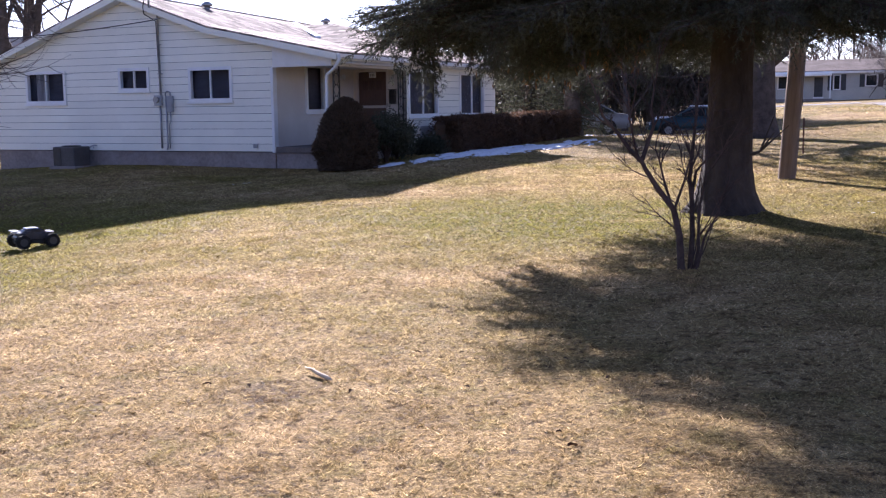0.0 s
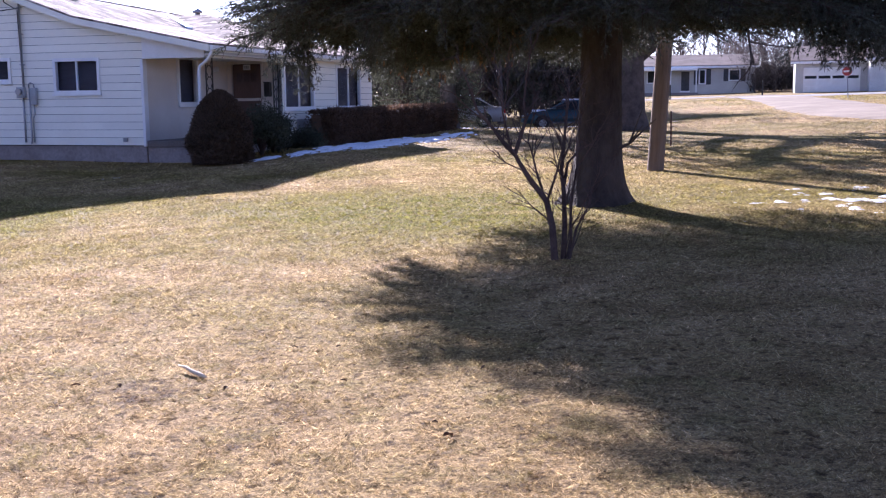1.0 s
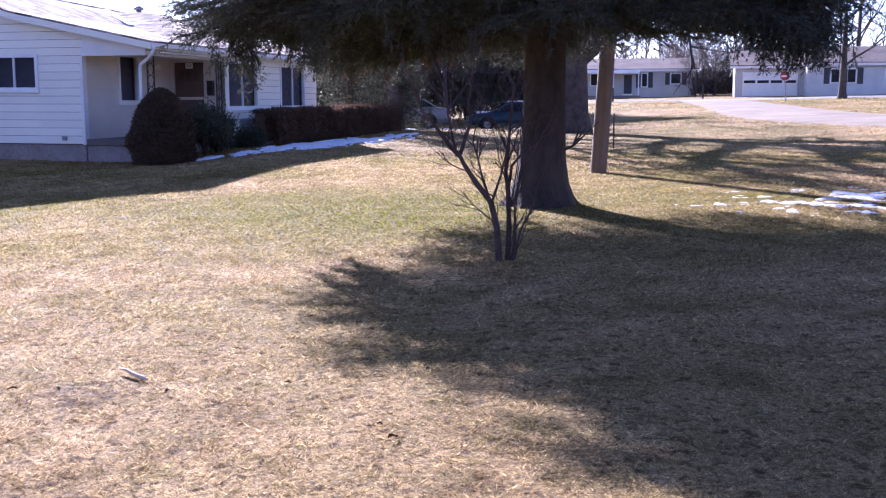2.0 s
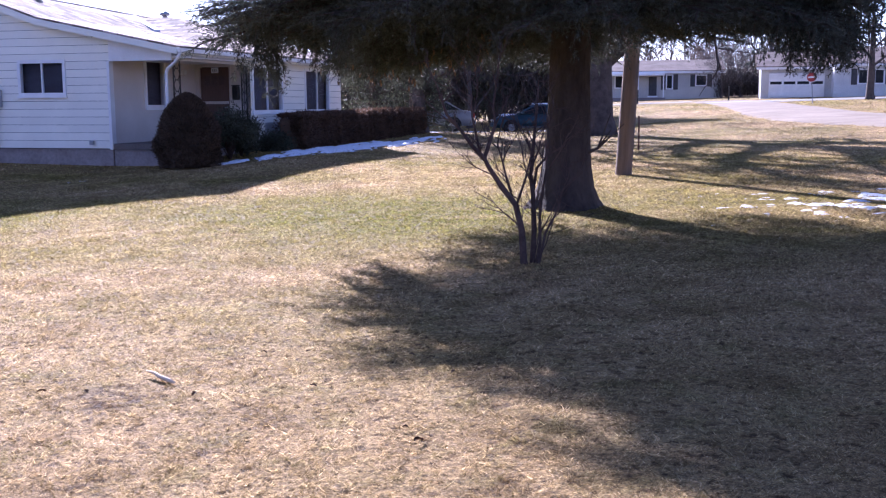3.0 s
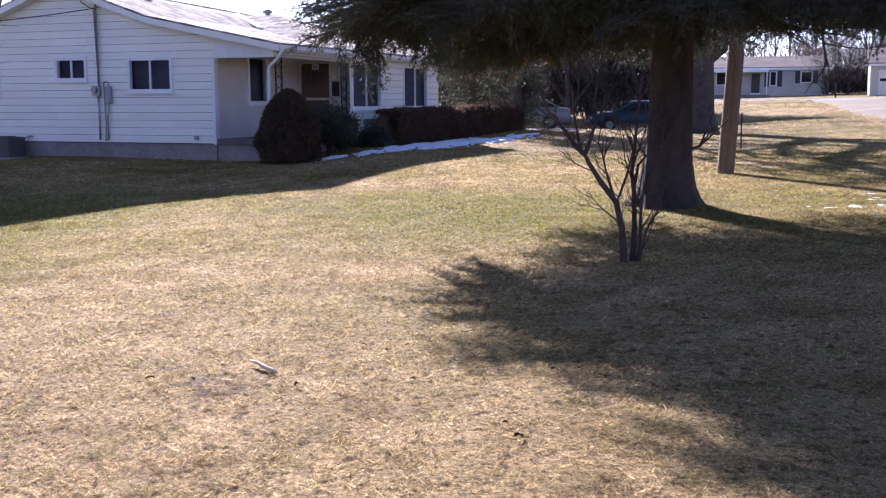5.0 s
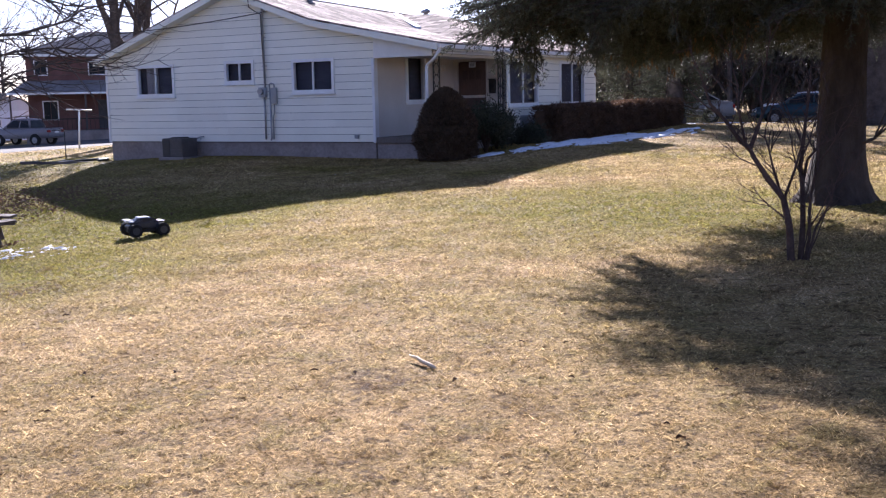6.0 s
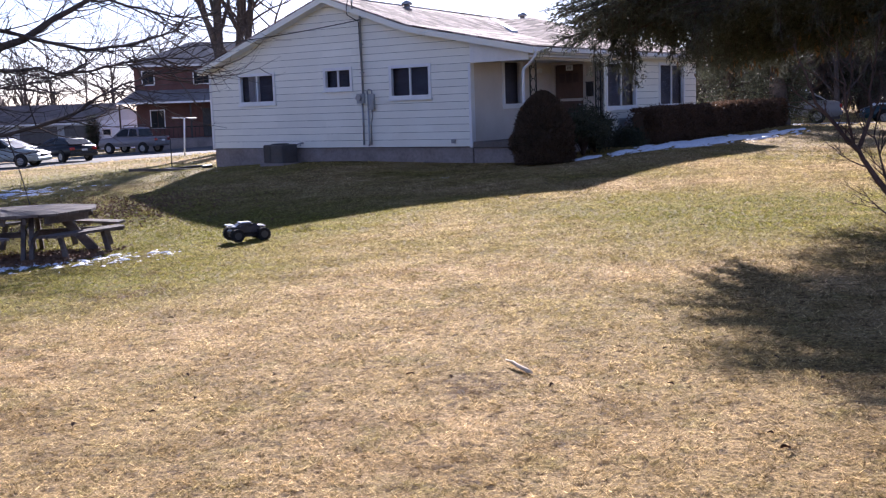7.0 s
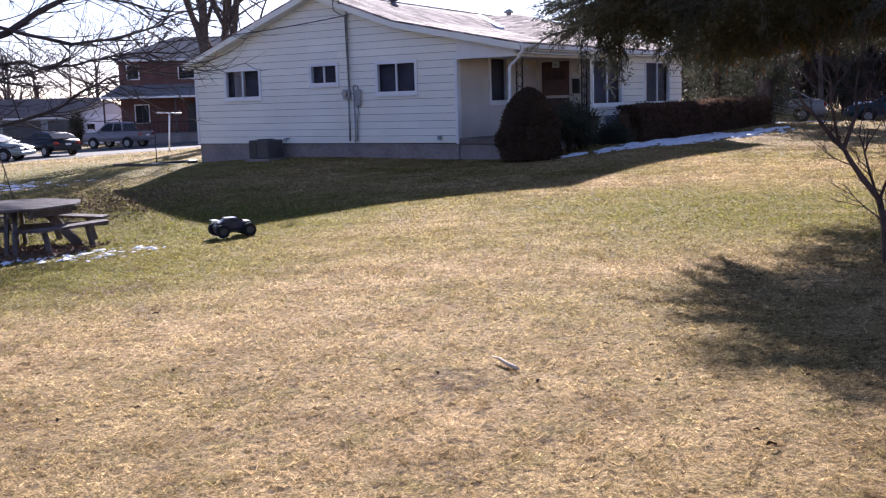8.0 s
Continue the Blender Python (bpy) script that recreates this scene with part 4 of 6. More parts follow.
def condenser():
    x, y = house_to_world(-8.32, -0.55)
    c = root("air_conditioner", pose(x, y, grade(x, y), 0, 0, TURN), "faded brown outdoor air-conditioner unit beside the foundation", "air conditioner")
    part("pad", boxed(-0.48, 0.48, -0.42, 0.42, -0.08, 0.05, 0.01), BLOCK, c)
    part("cabinet", boxed(-0.38, 0.38, -0.33, 0.33, 0.051, 0.60, 0.02), FADED_METAL, c)
    for i in range(9):
        part("louvre", boxed(-0.05, 0.36, -0.345, -0.331, 0.10 + 0.052 * i, 0.125 + 0.052 * i), FADED_METAL, c)
    # flat near-black plate stands in for the shaded part left of the front
    part("side_panel", boxed(-0.375, -0.09, -0.345, -0.331, 0.07, 0.585, 0.004), BROWN_METAL, c, "near-black plate for the dark shaded left part")
    part("grille", tubed([(0, 0, 0.601), (0, 0, 0.63)], [0.28, 0.25], 16), IRON, c)
    part("pipe", tubed([(0.2, 0.32, 0.5), (0.35, 0.5, 0.62), (0.45, 0.55, 0.62)], 0.02, 6), METAL, c)


BROWN_METAL = surface("brown_enamel", (0.035, 0.03, 0.03), (0.06, 0.052, 0.05), 0.5, 3.0, 40.0, 0.05, 0.002)
FADED_METAL = surface("faded_enamel", (0.07, 0.064, 0.064), (0.11, 0.10, 0.10), 0.55, 3.0, 40.0, 0.05, 0.002)
front_door()
porch_fittings()
meter_set()
condenser()


def service_cable():
    pts = []
    for k in range(41):
        run = 24.0 * k / 40
        wx, wy = house_to_world(-5.3 - run, -0.25 - 0.1 * run)
        pts.append((wx, wy, 4.077 - 0.1128 * run + 0.00812 * run * run))
    ob = part("service_cable", tubed(pts, 0.014, 5), IRON)
    tagged(ob, "thin black overhead service cable sagging from the gable", "cable", kind="structure")


service_cable()


# ---------------------------------------------------------------- planting by the house
def leafy(name, parent, centres, normals, length, width, material, seed, label):
    rng = np.random.default_rng(seed)
    ax = normals + rng.normal(scale=0.7, size=centres.shape)
    V, F = leaf_arrays(centres, ax, length * rng.uniform(0.6, 1.4, len(centres)), width, rng)
    return tagged(raw(name, V, F, material, parent, label), kind="stuff")


def egg_bush(hx, hy, w, h, seed, label, material, n=22000, power=1.0):
    x, y = house_to_world(hx, hy)
    bush = root("bush", pose(x, y, grade(x, y), 0, 0, seed * 40), label, "bush")
    rng = np.random.default_rng(seed)
    def profile(t):
        return w * np.clip(1 - t ** 2.3, 0, 1) ** 0.62 * np.where(t < 0.3, 0.86 + 0.467 * t, 1.0) ** power
    t = rng.random(n) ** 0.9
    a = rng.uniform(0, 2 * np.pi, n)
    bump = 1 + 0.05 * np.sin(5 * a + 9 * t) + 0.05 * np.sin(3 * a - 14 * t) + 0.03 * rng.normal(size=n)
    r = profile(t) * bump * rng.uniform(0.86, 1.0, n)
    C = np.stack([r * np.cos(a), r * np.sin(a), h * t], 1)
    N = np.stack([np.cos(a), np.sin(a), 0.3 + t], 1)
    leafy("foliage", bush, C, N, 0.07, 0.035, material, seed, "fine dense dark foliage")
    bm = bmesh.new()
    tt = np.linspace(0.0, 0.97, 9)
    tube(bm, [(0, 0, h * v) for v in tt], [max(0.02, float(profile(np.float64(v))) * 0.88) for v in tt], 14)
    part("heart", bm, material, bush)
    part("stem", tubed([(0, 0, -0.1), (0, 0, 0.2)], 0.05, 8), BARE_BARK, bush)
    return bush


egg_bush(0.50, -0.20, 0.84, 1.80, 5, "tall egg-shaped dark clipped evergreen bush at the porch corner", BUSH_LEAF)


def loose_shrub(hx, hy, w, h, seed, label, material):
    x, y = house_to_world(hx, hy)
    ob = root("shrub", pose(x, y, grade(x, y)), label, "shrub")
    rng = np.random.default_rng(seed)
    lines, C = [], []
    for i in range(44):
        a = rng.uniform(0, 2 * np.pi)
        e = np.array([math.cos(a) * w * rng.uniform(0.2, 1), math.sin(a) * w * rng.uniform(0.2, 1), h * rng.uniform(0.45, 1.0)])
        lines.append(([np.array([0, 0, -0.05]), e * [0.3, 0.3, 0.55], e], [0.014, 0.010, 0.004], 4))
        C.append(e * [1, 1, rng.uniform(0.55, 1.0)] + rng.normal(scale=0.13, size=(150, 3)))
    V, F = tube_arrays(lines)
    tagged(raw("stem", V, F, TWIG, ob), kind="stuff")
    C = np.concatenate(C)
    leafy("foliage", ob, C, np.array([0, 0, 0.4]) + 0 * C, 0.085, 0.035, material, seed, "drooping dark evergreen leaves")
    return ob


loose_shrub(0.80, 1.45, 0.70, 1.32, 31, "loose dark evergreen shrub beside the porch", SHRUB_LEAF)
loose_shrub(0.75, 2.20, 0.42, 0.95, 32, "low dark evergreen shrub beside the porch", SHRUB_LEAF)
loose_shrub(0.85, 4.1, 0.38, 0.34, 33, "small sparse shrub under the front window", SHRUB_LEAF)


def hedge(hx, hy0, hy1, w, h, seed, label):
    ob = root("hedge", Matrix.Translation((*house_to_world(hx, hy0), grade(*house_to_world(hx, hy0)))) @ pose(0, 0, 0, 0, 0, TURN), label, "hedge", "clipped hedges by the front wall")
    rng = np.random.default_rng(seed)
    L, n = hy1 - hy0, int(5200 * (hy1 - hy0))
    k = rng.random(n)
    u, v = rng.uniform(0, L, n), rng.uniform(-1, 1, n)
    side = k < 0.5
    x = np.where(side, w / 2, v * w / 2)
    x = np.where(k < 0.1, -w / 2, x)
    z = np.where(side, rng.uniform(0.02, h, n), h)
    end = k > 0.86
    u = np.where(end, np.where(v > 0, 0, L), u)
    x, z = np.where(end, v * rng.uniform(0, 1, n) * w / 2, x), np.where(end, rng.uniform(0.02, h, n), z)
    x = np.where((np.abs(x) > w / 2 - 0.15) & (z > h - 0.15), x * 0.92, x)
    lump = 0.05 * np.sin(3.1 * u + 2 * z) + 0.04 * np.sin(7 * u + 4 * z)
    C = np.stack([x + np.sign(x) * lump, u, z + np.where(side | end, 0, lump)], 1) + rng.normal(scale=0.03, size=(n, 3))
    N = np.stack([np.where(side, np.sign(x), 0.0), np.where(end, np.sign(u - L / 2), 0.0), np.where(side | end, 0.3, 1.0)], 1)
    leafy("foliage", ob, C, N, 0.075, 0.04, HEDGE_LEAF, seed, "dense reddish-brown dark hedge leaves")
    part("heart", boxed(-w / 2 + 0.06, w / 2 - 0.06, 0.05, L - 0.05, -0.2, h - 0.06, 0.1), HEDGE_LEAF, ob)
    return ob


hedge(1.00, 4.95, 10.4, 0.95, 0.98, 41, "long clipped reddish-brown hedge under the front windows")
hedge(1.05, 10.6, 16.8, 1.05, 0.98, 42, "clipped dark hedge with a rounded end beyond the house")


# ---------------------------------------------------------------- snow
def snow_patch(name, x0, x1, y0, y1, inside, label, step=0.12, seed=5, cover=0.0, height=0.05, freq=0.9, amp=0.55, along=False):
    """Leftover snow: a thin crust where a noise field stands high enough inside an outline."""
    xs, ys = np.arange(x0, x1, step), np.arange(y0, y1, step)
    X, Y = np.meshgrid(xs, ys)
    noise.seed_set(seed)
    U, V = to_house(X, Y) if along else (X, Y)
    U, V = U * freq, V * freq * (0.22 if along else 1.0)
    n = np.array([[noise.fractal(Vector((float(a), float(b), 0.3)), 0.9, 2.1, 4) for a, b in zip(ua, vb)] for ua, vb in zip(U, V)])
    S = np.clip(inside(X, Y) + amp * n + cover, -1, 1)
    Z = terrain(X, Y) - 0.01 + height * np.clip(S * 1.6, -0.4, 1.0)
    idx = np.arange(X.size).reshape(X.shape)
    F = np.stack([idx[:-1, :-1], idx[:-1, 1:], idx[1:, 1:], idx[1:, :-1]], -1).reshape(-1, 4)
    keep = S.reshape(-1)[F].max(1) > 0
    F = F[keep]
    if not len(F):
        return None
    used = np.unique(F)
    back = np.zeros(X.size, int)
    back[used] = np.arange(len(used))
    ob = raw(name, np.stack([X, Y, Z], -1).reshape(-1, 3)[used], back[F], SNOW, None, "", True)
    return tagged(ob, label, "snow", kind="stuff")


def walk_snow(X, Y):
    hx, hy = to_house(X, Y)
    mid = np.interp(hy, [-1.5, 0, 3, 6, 10, 15], [0.9, 1.25, 2.15, 2.35, 2.75, 3.2])
    half = np.interp(hy, [-1.6, -0.4, 1.5, 5, 10, 14, 15.5], [-0.5, 0.05, 0.48, 0.80, 0.60, 0.22, -0.5])
    wave = 0.10 * np.sin(hy * 1.3) + 0.05 * np.sin(hy * 3.7)
    ridge = sum(k * np.exp(-((hx - mid - o - wave) / 0.085) ** 2) for k, o in ((0.5, -0.32), (1.2, 0.12), (0.6, 0.46)))
    return (half - np.abs(hx - mid)) * 2.2 - ridge


snow_patch("walk_snow", -4.0, 9.0, 24.0, 42.0, walk_snow, "melting strip of old snow along the front hedge", 0.05, 5, -0.12, 0.06, 4.5, 1.5, True)
blob = lambda cx, cy, rx, ry: (lambda X, Y: 0.5 - np.sqrt(((X - cx) / rx) ** 2 + ((Y - cy) / ry) ** 2))
snow_patch("snow_patch", 4.5, 11.5, 11.2, 15.5, blob(9.0, 13.5, 4.6, 2.6), "broken patch of old snow at the shade's edge", 0.045, 8, -0.26, 0.035, 3.0, 1.1)
snow_patch("snow_patch", -11.5, -6.4, 11.5, 16.5, blob(-8.95, 13.75, 3.9, 1.5), "thin snow lying among leaves under the picnic table", 0.03, 9, -0.18, 0.035, 6.5, 1.1)
snow_patch("snow_patch", -20.0, -14.5, 22.5, 28.5, blob(-18.0, 25.5, 3.6, 3.6), "small patch of old snow on the lawn", 0.06, 12, -0.06, 0.04, 2.6, 1.0)
snow_patch("snow_patch", -7.0, -3.0, 22.4, 25.8, blob(-4.9, 24.0, 3.0, 2.0), "thin streaks of snow in the house's shade", 0.04, 14, -0.50, 0.02, 2.2, 0.9)
snow_patch("snow_patch", 2.0, 16.0, 42.0, 50.0, blob(8.5, 45.2, 12.0, 1.6), "thin snow beside the drive", 0.2, 15, -0.05, 0.05)


# ---------------------------------------------------------------- bare shrub in the lawn
def grow(lines, p, d, length, radius, depth, rng, wander=0.25, lift=0.15, split=3, sides=5, shrink=0.62):
    """One limb and, along it, its side limbs."""
    n = 4 if depth else 3
    pts, q, v = [np.array(p, float)], np.array(p, float), np.array(d, float)
    for i in range(n):
        v = v + rng.normal(scale=wander, size=3) * 0.6 + np.array([0, 0, lift * 0.3])
        v /= np.linalg.norm(v)
        q = q + v * length / n
        pts.append(q.copy())
    s = np.linspace(0, 1, n + 1)
    lines.append((np.array(pts), radius * (1 - 0.62 * s) if depth else radius * (1 - 0.8 * s), sides if radius > 0.012 else 3))
    if depth == 0:
        return
    for k in range(split):
        t = 0.35 + 0.65 * (k + rng.random()) / split
        i = min(int(t * n), n - 1)
        b = pts[i] + (pts[i + 1] - pts[i]) * (t * n - i)
        e = v + rng.normal(scale=0.75, size=3)
        e /= np.linalg.norm(e)
        grow(lines, b, e, length * shrink * rng.uniform(0.7, 1.15), radius * 0.48, depth - 1, rng, wander, lift, split, sides, shrink)


def bare_shrub(x, y):
    ob = root("bare_shrub", pose(x, y, grade(x, y)), "leafless many-stemmed shrub with a leaning main stem", "shrub")
    rng = np.random.default_rng(7)
    sprigs = []

    def stem(pts, r, label=""):
        lines = [(np.array(pts, float), np.linspace(r, r * 0.45, len(pts)), 7)]
        V, F = tube_arrays(lines)
        raw("stem", V, F, TWIG, ob, label, True)
        P = np.array(pts, float)
        for k in range(len(P) - 1):
            if P[k + 1][2] > 0.45:
                for e in range(2 if r < 0.03 else 1):
                    w = rng.random()
                    sprigs.append((tuple(P[k] * (1 - w) + P[k + 1] * w), (rng.normal(scale=0.9), rng.normal(scale=0.5), 0.8), rng.uniform(0.10, 0.22), 0.006))
    def sprig(p, d, L, r, depth, split=3):
        lines = []
        grow(lines, p, d, L, r, depth, rng, 0.16, 0.3, split, 4, 0.6)
        V, F = tube_arrays(lines)
        tagged(raw("twig", V, F, TWIG, ob), kind="stuff")
    stem([(-0.02, 0, -0.1), (-0.04, 0, 0.03), (-0.06, 0, 0.32), (-0.12, 0, 0.57), (-0.28, 0, 0.78), (-0.39, 0.01, 0.95), (-0.43, 0.02, 1.04)], 0.040, "thick leaning reddish-brown stem")
    stem([(-0.43, 0.02, 1.03), (-0.53, 0.04, 1.13), (-0.64, 0.05, 1.28), (-0.78, 0.06, 1.44), (-0.84, 0.06, 1.62)], 0.023)
    stem([(-0.46, 0.02, 1.05), (-0.50, 0.0, 1.22), (-0.55, -0.03, 1.42), (-0.56, -0.04, 1.60)], 0.014)
    stem([(-0.42, 0.02, 1.03), (-0.36, 0.04, 1.20), (-0.31, 0.06, 1.34), (-0.33, 0.07, 1.52), (-0.30, 0.08, 1.70)], 0.021)
    stem([(-0.13, 0.0, 0.58), (-0.20, 0.03, 0.80), (-0.25, 0.05, 1.02), (-0.29, 0.06, 1.15)], 0.013)
    stem([(-0.11, 0.0, 0.58), (-0.03, -0.03, 0.84), (0.02, -0.04, 1.06), (0.05, -0.05, 1.32)], 0.014)
    stem([(0.05, 0.03, -0.1), (0.07, 0.04, 0.32), (0.06, 0.05, 0.65), (0.035, 0.05, 0.86), (0.055, 0.05, 1.05), (0.075, 0.05, 1.34)], 0.029)
    stem([(0.06, 0.05, 0.70), (0.10, 0.07, 0.92), (0.21, 0.09, 1.04), (0.36, 0.10, 1.12)], 0.016)
    stem([(0.07, 0.0, -0.1), (0.12, 0.0, 0.20), (0.11, -0.02, 0.55), (0.17, -0.03, 0.90), (0.16, -0.04, 1.20)], 0.018)
    stem([(0.08, -0.03, -0.1), (0.16, -0.05, 0.30), (0.29, -0.06, 0.55), (0.31, -0.06, 0.70)], 0.014)
    sprigs += [((-0.84, 0.06, 1.58), (-0.3, 0.1, 1), 0.40, 0.009), ((-0.70, 0.05, 1.34), (-0.9, 0, 0.5), 0.40, 0.008), ((-0.55, -0.03, 1.42), (0.2, 0, 1), 0.40, 0.009), ((-0.55, -0.04, 1.58), (-0.2, 0, 1), 0.40, 0.008),
              ((-0.31, 0.06, 1.34), (0.4, 0.1, 1), 0.40, 0.009), ((-0.31, 0.08, 1.66), (0, 0, 1), 0.45, 0.009), ((-0.29, 0.06, 1.12), (-0.1, 0, 1), 0.35, 0.007), ((-0.24, 0.05, 0.98), (0.3, 0, 1), 0.40, 0.006)]
    sprigs += [((0.04, -0.05, 1.25), (0.1, 0, 1), 0.40, 0.007), ((0.02, -0.04, 1.06), (-0.4, 0.1, 1), 0.40, 0.006), ((0.075, 0.05, 1.30), (0.15, 0, 1), 0.45, 0.010), ((0.055, 0.05, 1.05), (-0.4, 0, 1), 0.45, 0.008),
               ((0.05, 0.05, 0.95), (0.5, 0.1, 1), 0.50, 0.009), ((0.36, 0.10, 1.12), (0.8, 0, 0.6), 0.30, 0.007), ((0.21, 0.09, 1.04), (0.2, 0, 1), 0.45, 0.008), ((0.16, -0.04, 1.18), (0.2, 0, 1), 0.45, 0.008),
               ((0.17, -0.03, 0.90), (0.7, 0, 0.8), 0.40, 0.007), ((0.31, -0.06, 0.68), (0.5, 0, 0.9), 0.30, 0.006), ((-0.07, 0, 0.36), (-0.9, 0.1, 0.55), 0.42, 0.008), ((-0.33, 0, 0.86), (-0.8, 0.2, 0.2), 0.36, 0.007),
               ((0.06, 0.04, 0.50), (0.5, 0.3, 0.9), 0.60, 0.008), ((0.06, 0.05, 0.72), (-0.35, -0.2, 1), 0.55, 0.008),
               ((0.10, 0.0, 0.02), (0.45, 0.1, 1), 0.75, 0.006), ((0.04, -0.04, 0.02), (0.25, -0.1, 1), 0.70, 0.006), ((0.12, 0.0, 0.30), (0.6, 0.0, 1), 0.60, 0.007), ((-0.02, 0.03, 0.05), (-0.3, 0.1, 1), 0.60, 0.006)]
    for p, d, L, r in sprigs:
        sprig(p, d, L * 1.05, max(r * 1.25, 0.008), 2, 4 if L > 0.25 else 3)
    return ob


bare_shrub(2.27, 9.75)


# ---------------------------------------------------------------- small things on the lawn
PALE_STICK = surface("bleached_stick", (0.50, 0.40, 0.26), (0.70, 0.58, 0.42), 0.8, 8.0, 60.0, 0.3, 0.003)
DEAD_LEAF = surface("dead_leaf", (0.07, 0.045, 0.03), (0.14, 0.09, 0.06), 0.8, 8.0, 60.0, 0.3, 0.002)
OLD_WOOD = surface("weathered_planks", (0.085, 0.068, 0.062), (0.235, 0.20, 0.18), 0.85, 3.0, 30.0, 0.8, 0.012, stretch=(0.3, 1, 1))


def stick():
    x, y = -0.78, 6.21
    ob = part("stick", tubed([(-0.16, 0, 0.0), (-0.08, 0.004, 0.006), (0.0, -0.004, 0.004), (0.09, 0.006, 0.0), (0.16, 0.0, 0.004)], [0.006, 0.010, 0.012, 0.014, 0.008], 7), PALE_STICK)
    ob.matrix_world = pose(x, y, grade(x, y) + 0.022, 0, 3, -54)
    tagged(ob, "short pale barkless stick lying on the dry grass", "stick")


stick()


def dead_leaf():
    bm = bmesh.new()
    n = 7
    left, mid, right = [], [], []
    for i in range(n):
        t = i / (n - 1)
        w = 0.022 * math.sin(math.pi * min(0.98, t + 0.04)) ** 0.7
        z = 0.012 * math.sin(t * 3.0)
        left.append(bm.verts.new((t * 0.075, w, z + 0.012)))
        mid.append(bm.verts.new((t * 0.075, 0, z)))
        right.append(bm.verts.new((t * 0.075, -w, z + 0.015)))
    for i in range(n - 1):
        bm.faces.new((left[i], mid[i], mid[i + 1], left[i + 1]))
        bm.faces.new((mid[i], right[i], right[i + 1], mid[i + 1]))
    bmesh.ops.solidify(bm, geom=bm.faces[:], thickness=0.0015)
    ob = part("dead_leaf", bm, DEAD_LEAF)
    return tagged(ob, "dark curled dead leaf lying on the lawn", "leaf", "dead leaves on the lawn")


def scatter_leaves():
    first = dead_leaf()
    spots = [(0.56, 4.68, 0.8), (-2.3, 6.1, 0.7), (-1.15, 5.95, 0.6), (-1.45, 6.05, 0.7), (0.1, 5.8, 0.5), (-0.2, 6.7, 0.5), (-3.1, 5.1, 0.6), (0.95, 5.9, 0.5), (-0.55, 5.75, 0.6)]
    rng = random.Random(4)
    while len(spots) < 30:
        r, a = rng.uniform(4.5, 14), rng.uniform(-0.55, 0.5)
        spots.append((r * math.sin(a), r * math.cos(a), rng.uniform(0.35, 0.75)))
    for i, (x, y, s) in enumerate(spots):
        m = pose(x, y, grade(x, y) + 0.018, rng.uniform(-14, 14), rng.uniform(-14, 14), rng.uniform(0, 360)) @ Matrix.Diagonal((s, s, s, 1))
        if i == 0:
            first.matrix_world = m
        else:
            copy_thing(first, m).scale = (s, s, s)


scatter_leaves()


# ---------------------------------------------------------------- toy truck
TOY_BLACK = surface("toy_black_plastic", (0.015, 0.015, 0.017), (0.035, 0.035, 0.04), 0.45, 10.0, 80.0, 0.1, 0.001)
TOY_SIDE = surface("toy_dark_shell", (0.03, 0.033, 0.045), (0.07, 0.075, 0.09), 0.3, 6.0, 60.0, 0.05, 0.001)
TOY_BRIGHT_TOP = surface("toy_bright_top", (0.62, 0.63, 0.66), (0.80, 0.81, 0.83), 0.25, 6.0, 60.0, 0.05, 0.001)
RUBBER = surface("tyre_rubber", (0.018, 0.017, 0.017), (0.04, 0.038, 0.036), 0.85, 8.0, 60.0, 0.4, 0.003)
TOY_RIM = surface("toy_rim", (0.03, 0.03, 0.033), (0.06, 0.06, 0.065), 0.4, 6.0, 60.0, 0.05, 0.001)
RIM = surface("wheel_rim", (0.22, 0.22, 0.23), (0.34, 0.34, 0.35), 0.5, 6.0, 60.0, 0.05, 0.001, 0.5)


def wheel(parent, x, y, z, r, w, lugs=0, tyre=RUBBER):
    t = part("tyre", tubed([(0, -w / 2, 0), (0, -w / 2 + 0.1 * w, 0), (0, w / 2 - 0.1 * w, 0), (0, w / 2, 0)], [r * 0.86, r, r, r * 0.86], 20), tyre, parent)
    t.location = (x, y, z)
    bm = tubed([(0, -w * 0.51, 0), (0, -w * 0.40, 0), (0, w * 0.40, 0), (0, w * 0.51, 0)], [r * 0.58, r * 0.48, r * 0.48, r * 0.58], 14)
    part("rim", bm, TOY_RIM if lugs else RIM, t)
    if lugs:
        for k in range(lugs):
            a = 2 * math.pi * k / lugs
            lug = part("lug", boxed(-0.008, 0.008, -w * 0.48, w * 0.48, r * 0.97, r * 1.06), tyre, t)
            lug.matrix_local = Matrix.Rotation(a, 4, "Y")
    return t


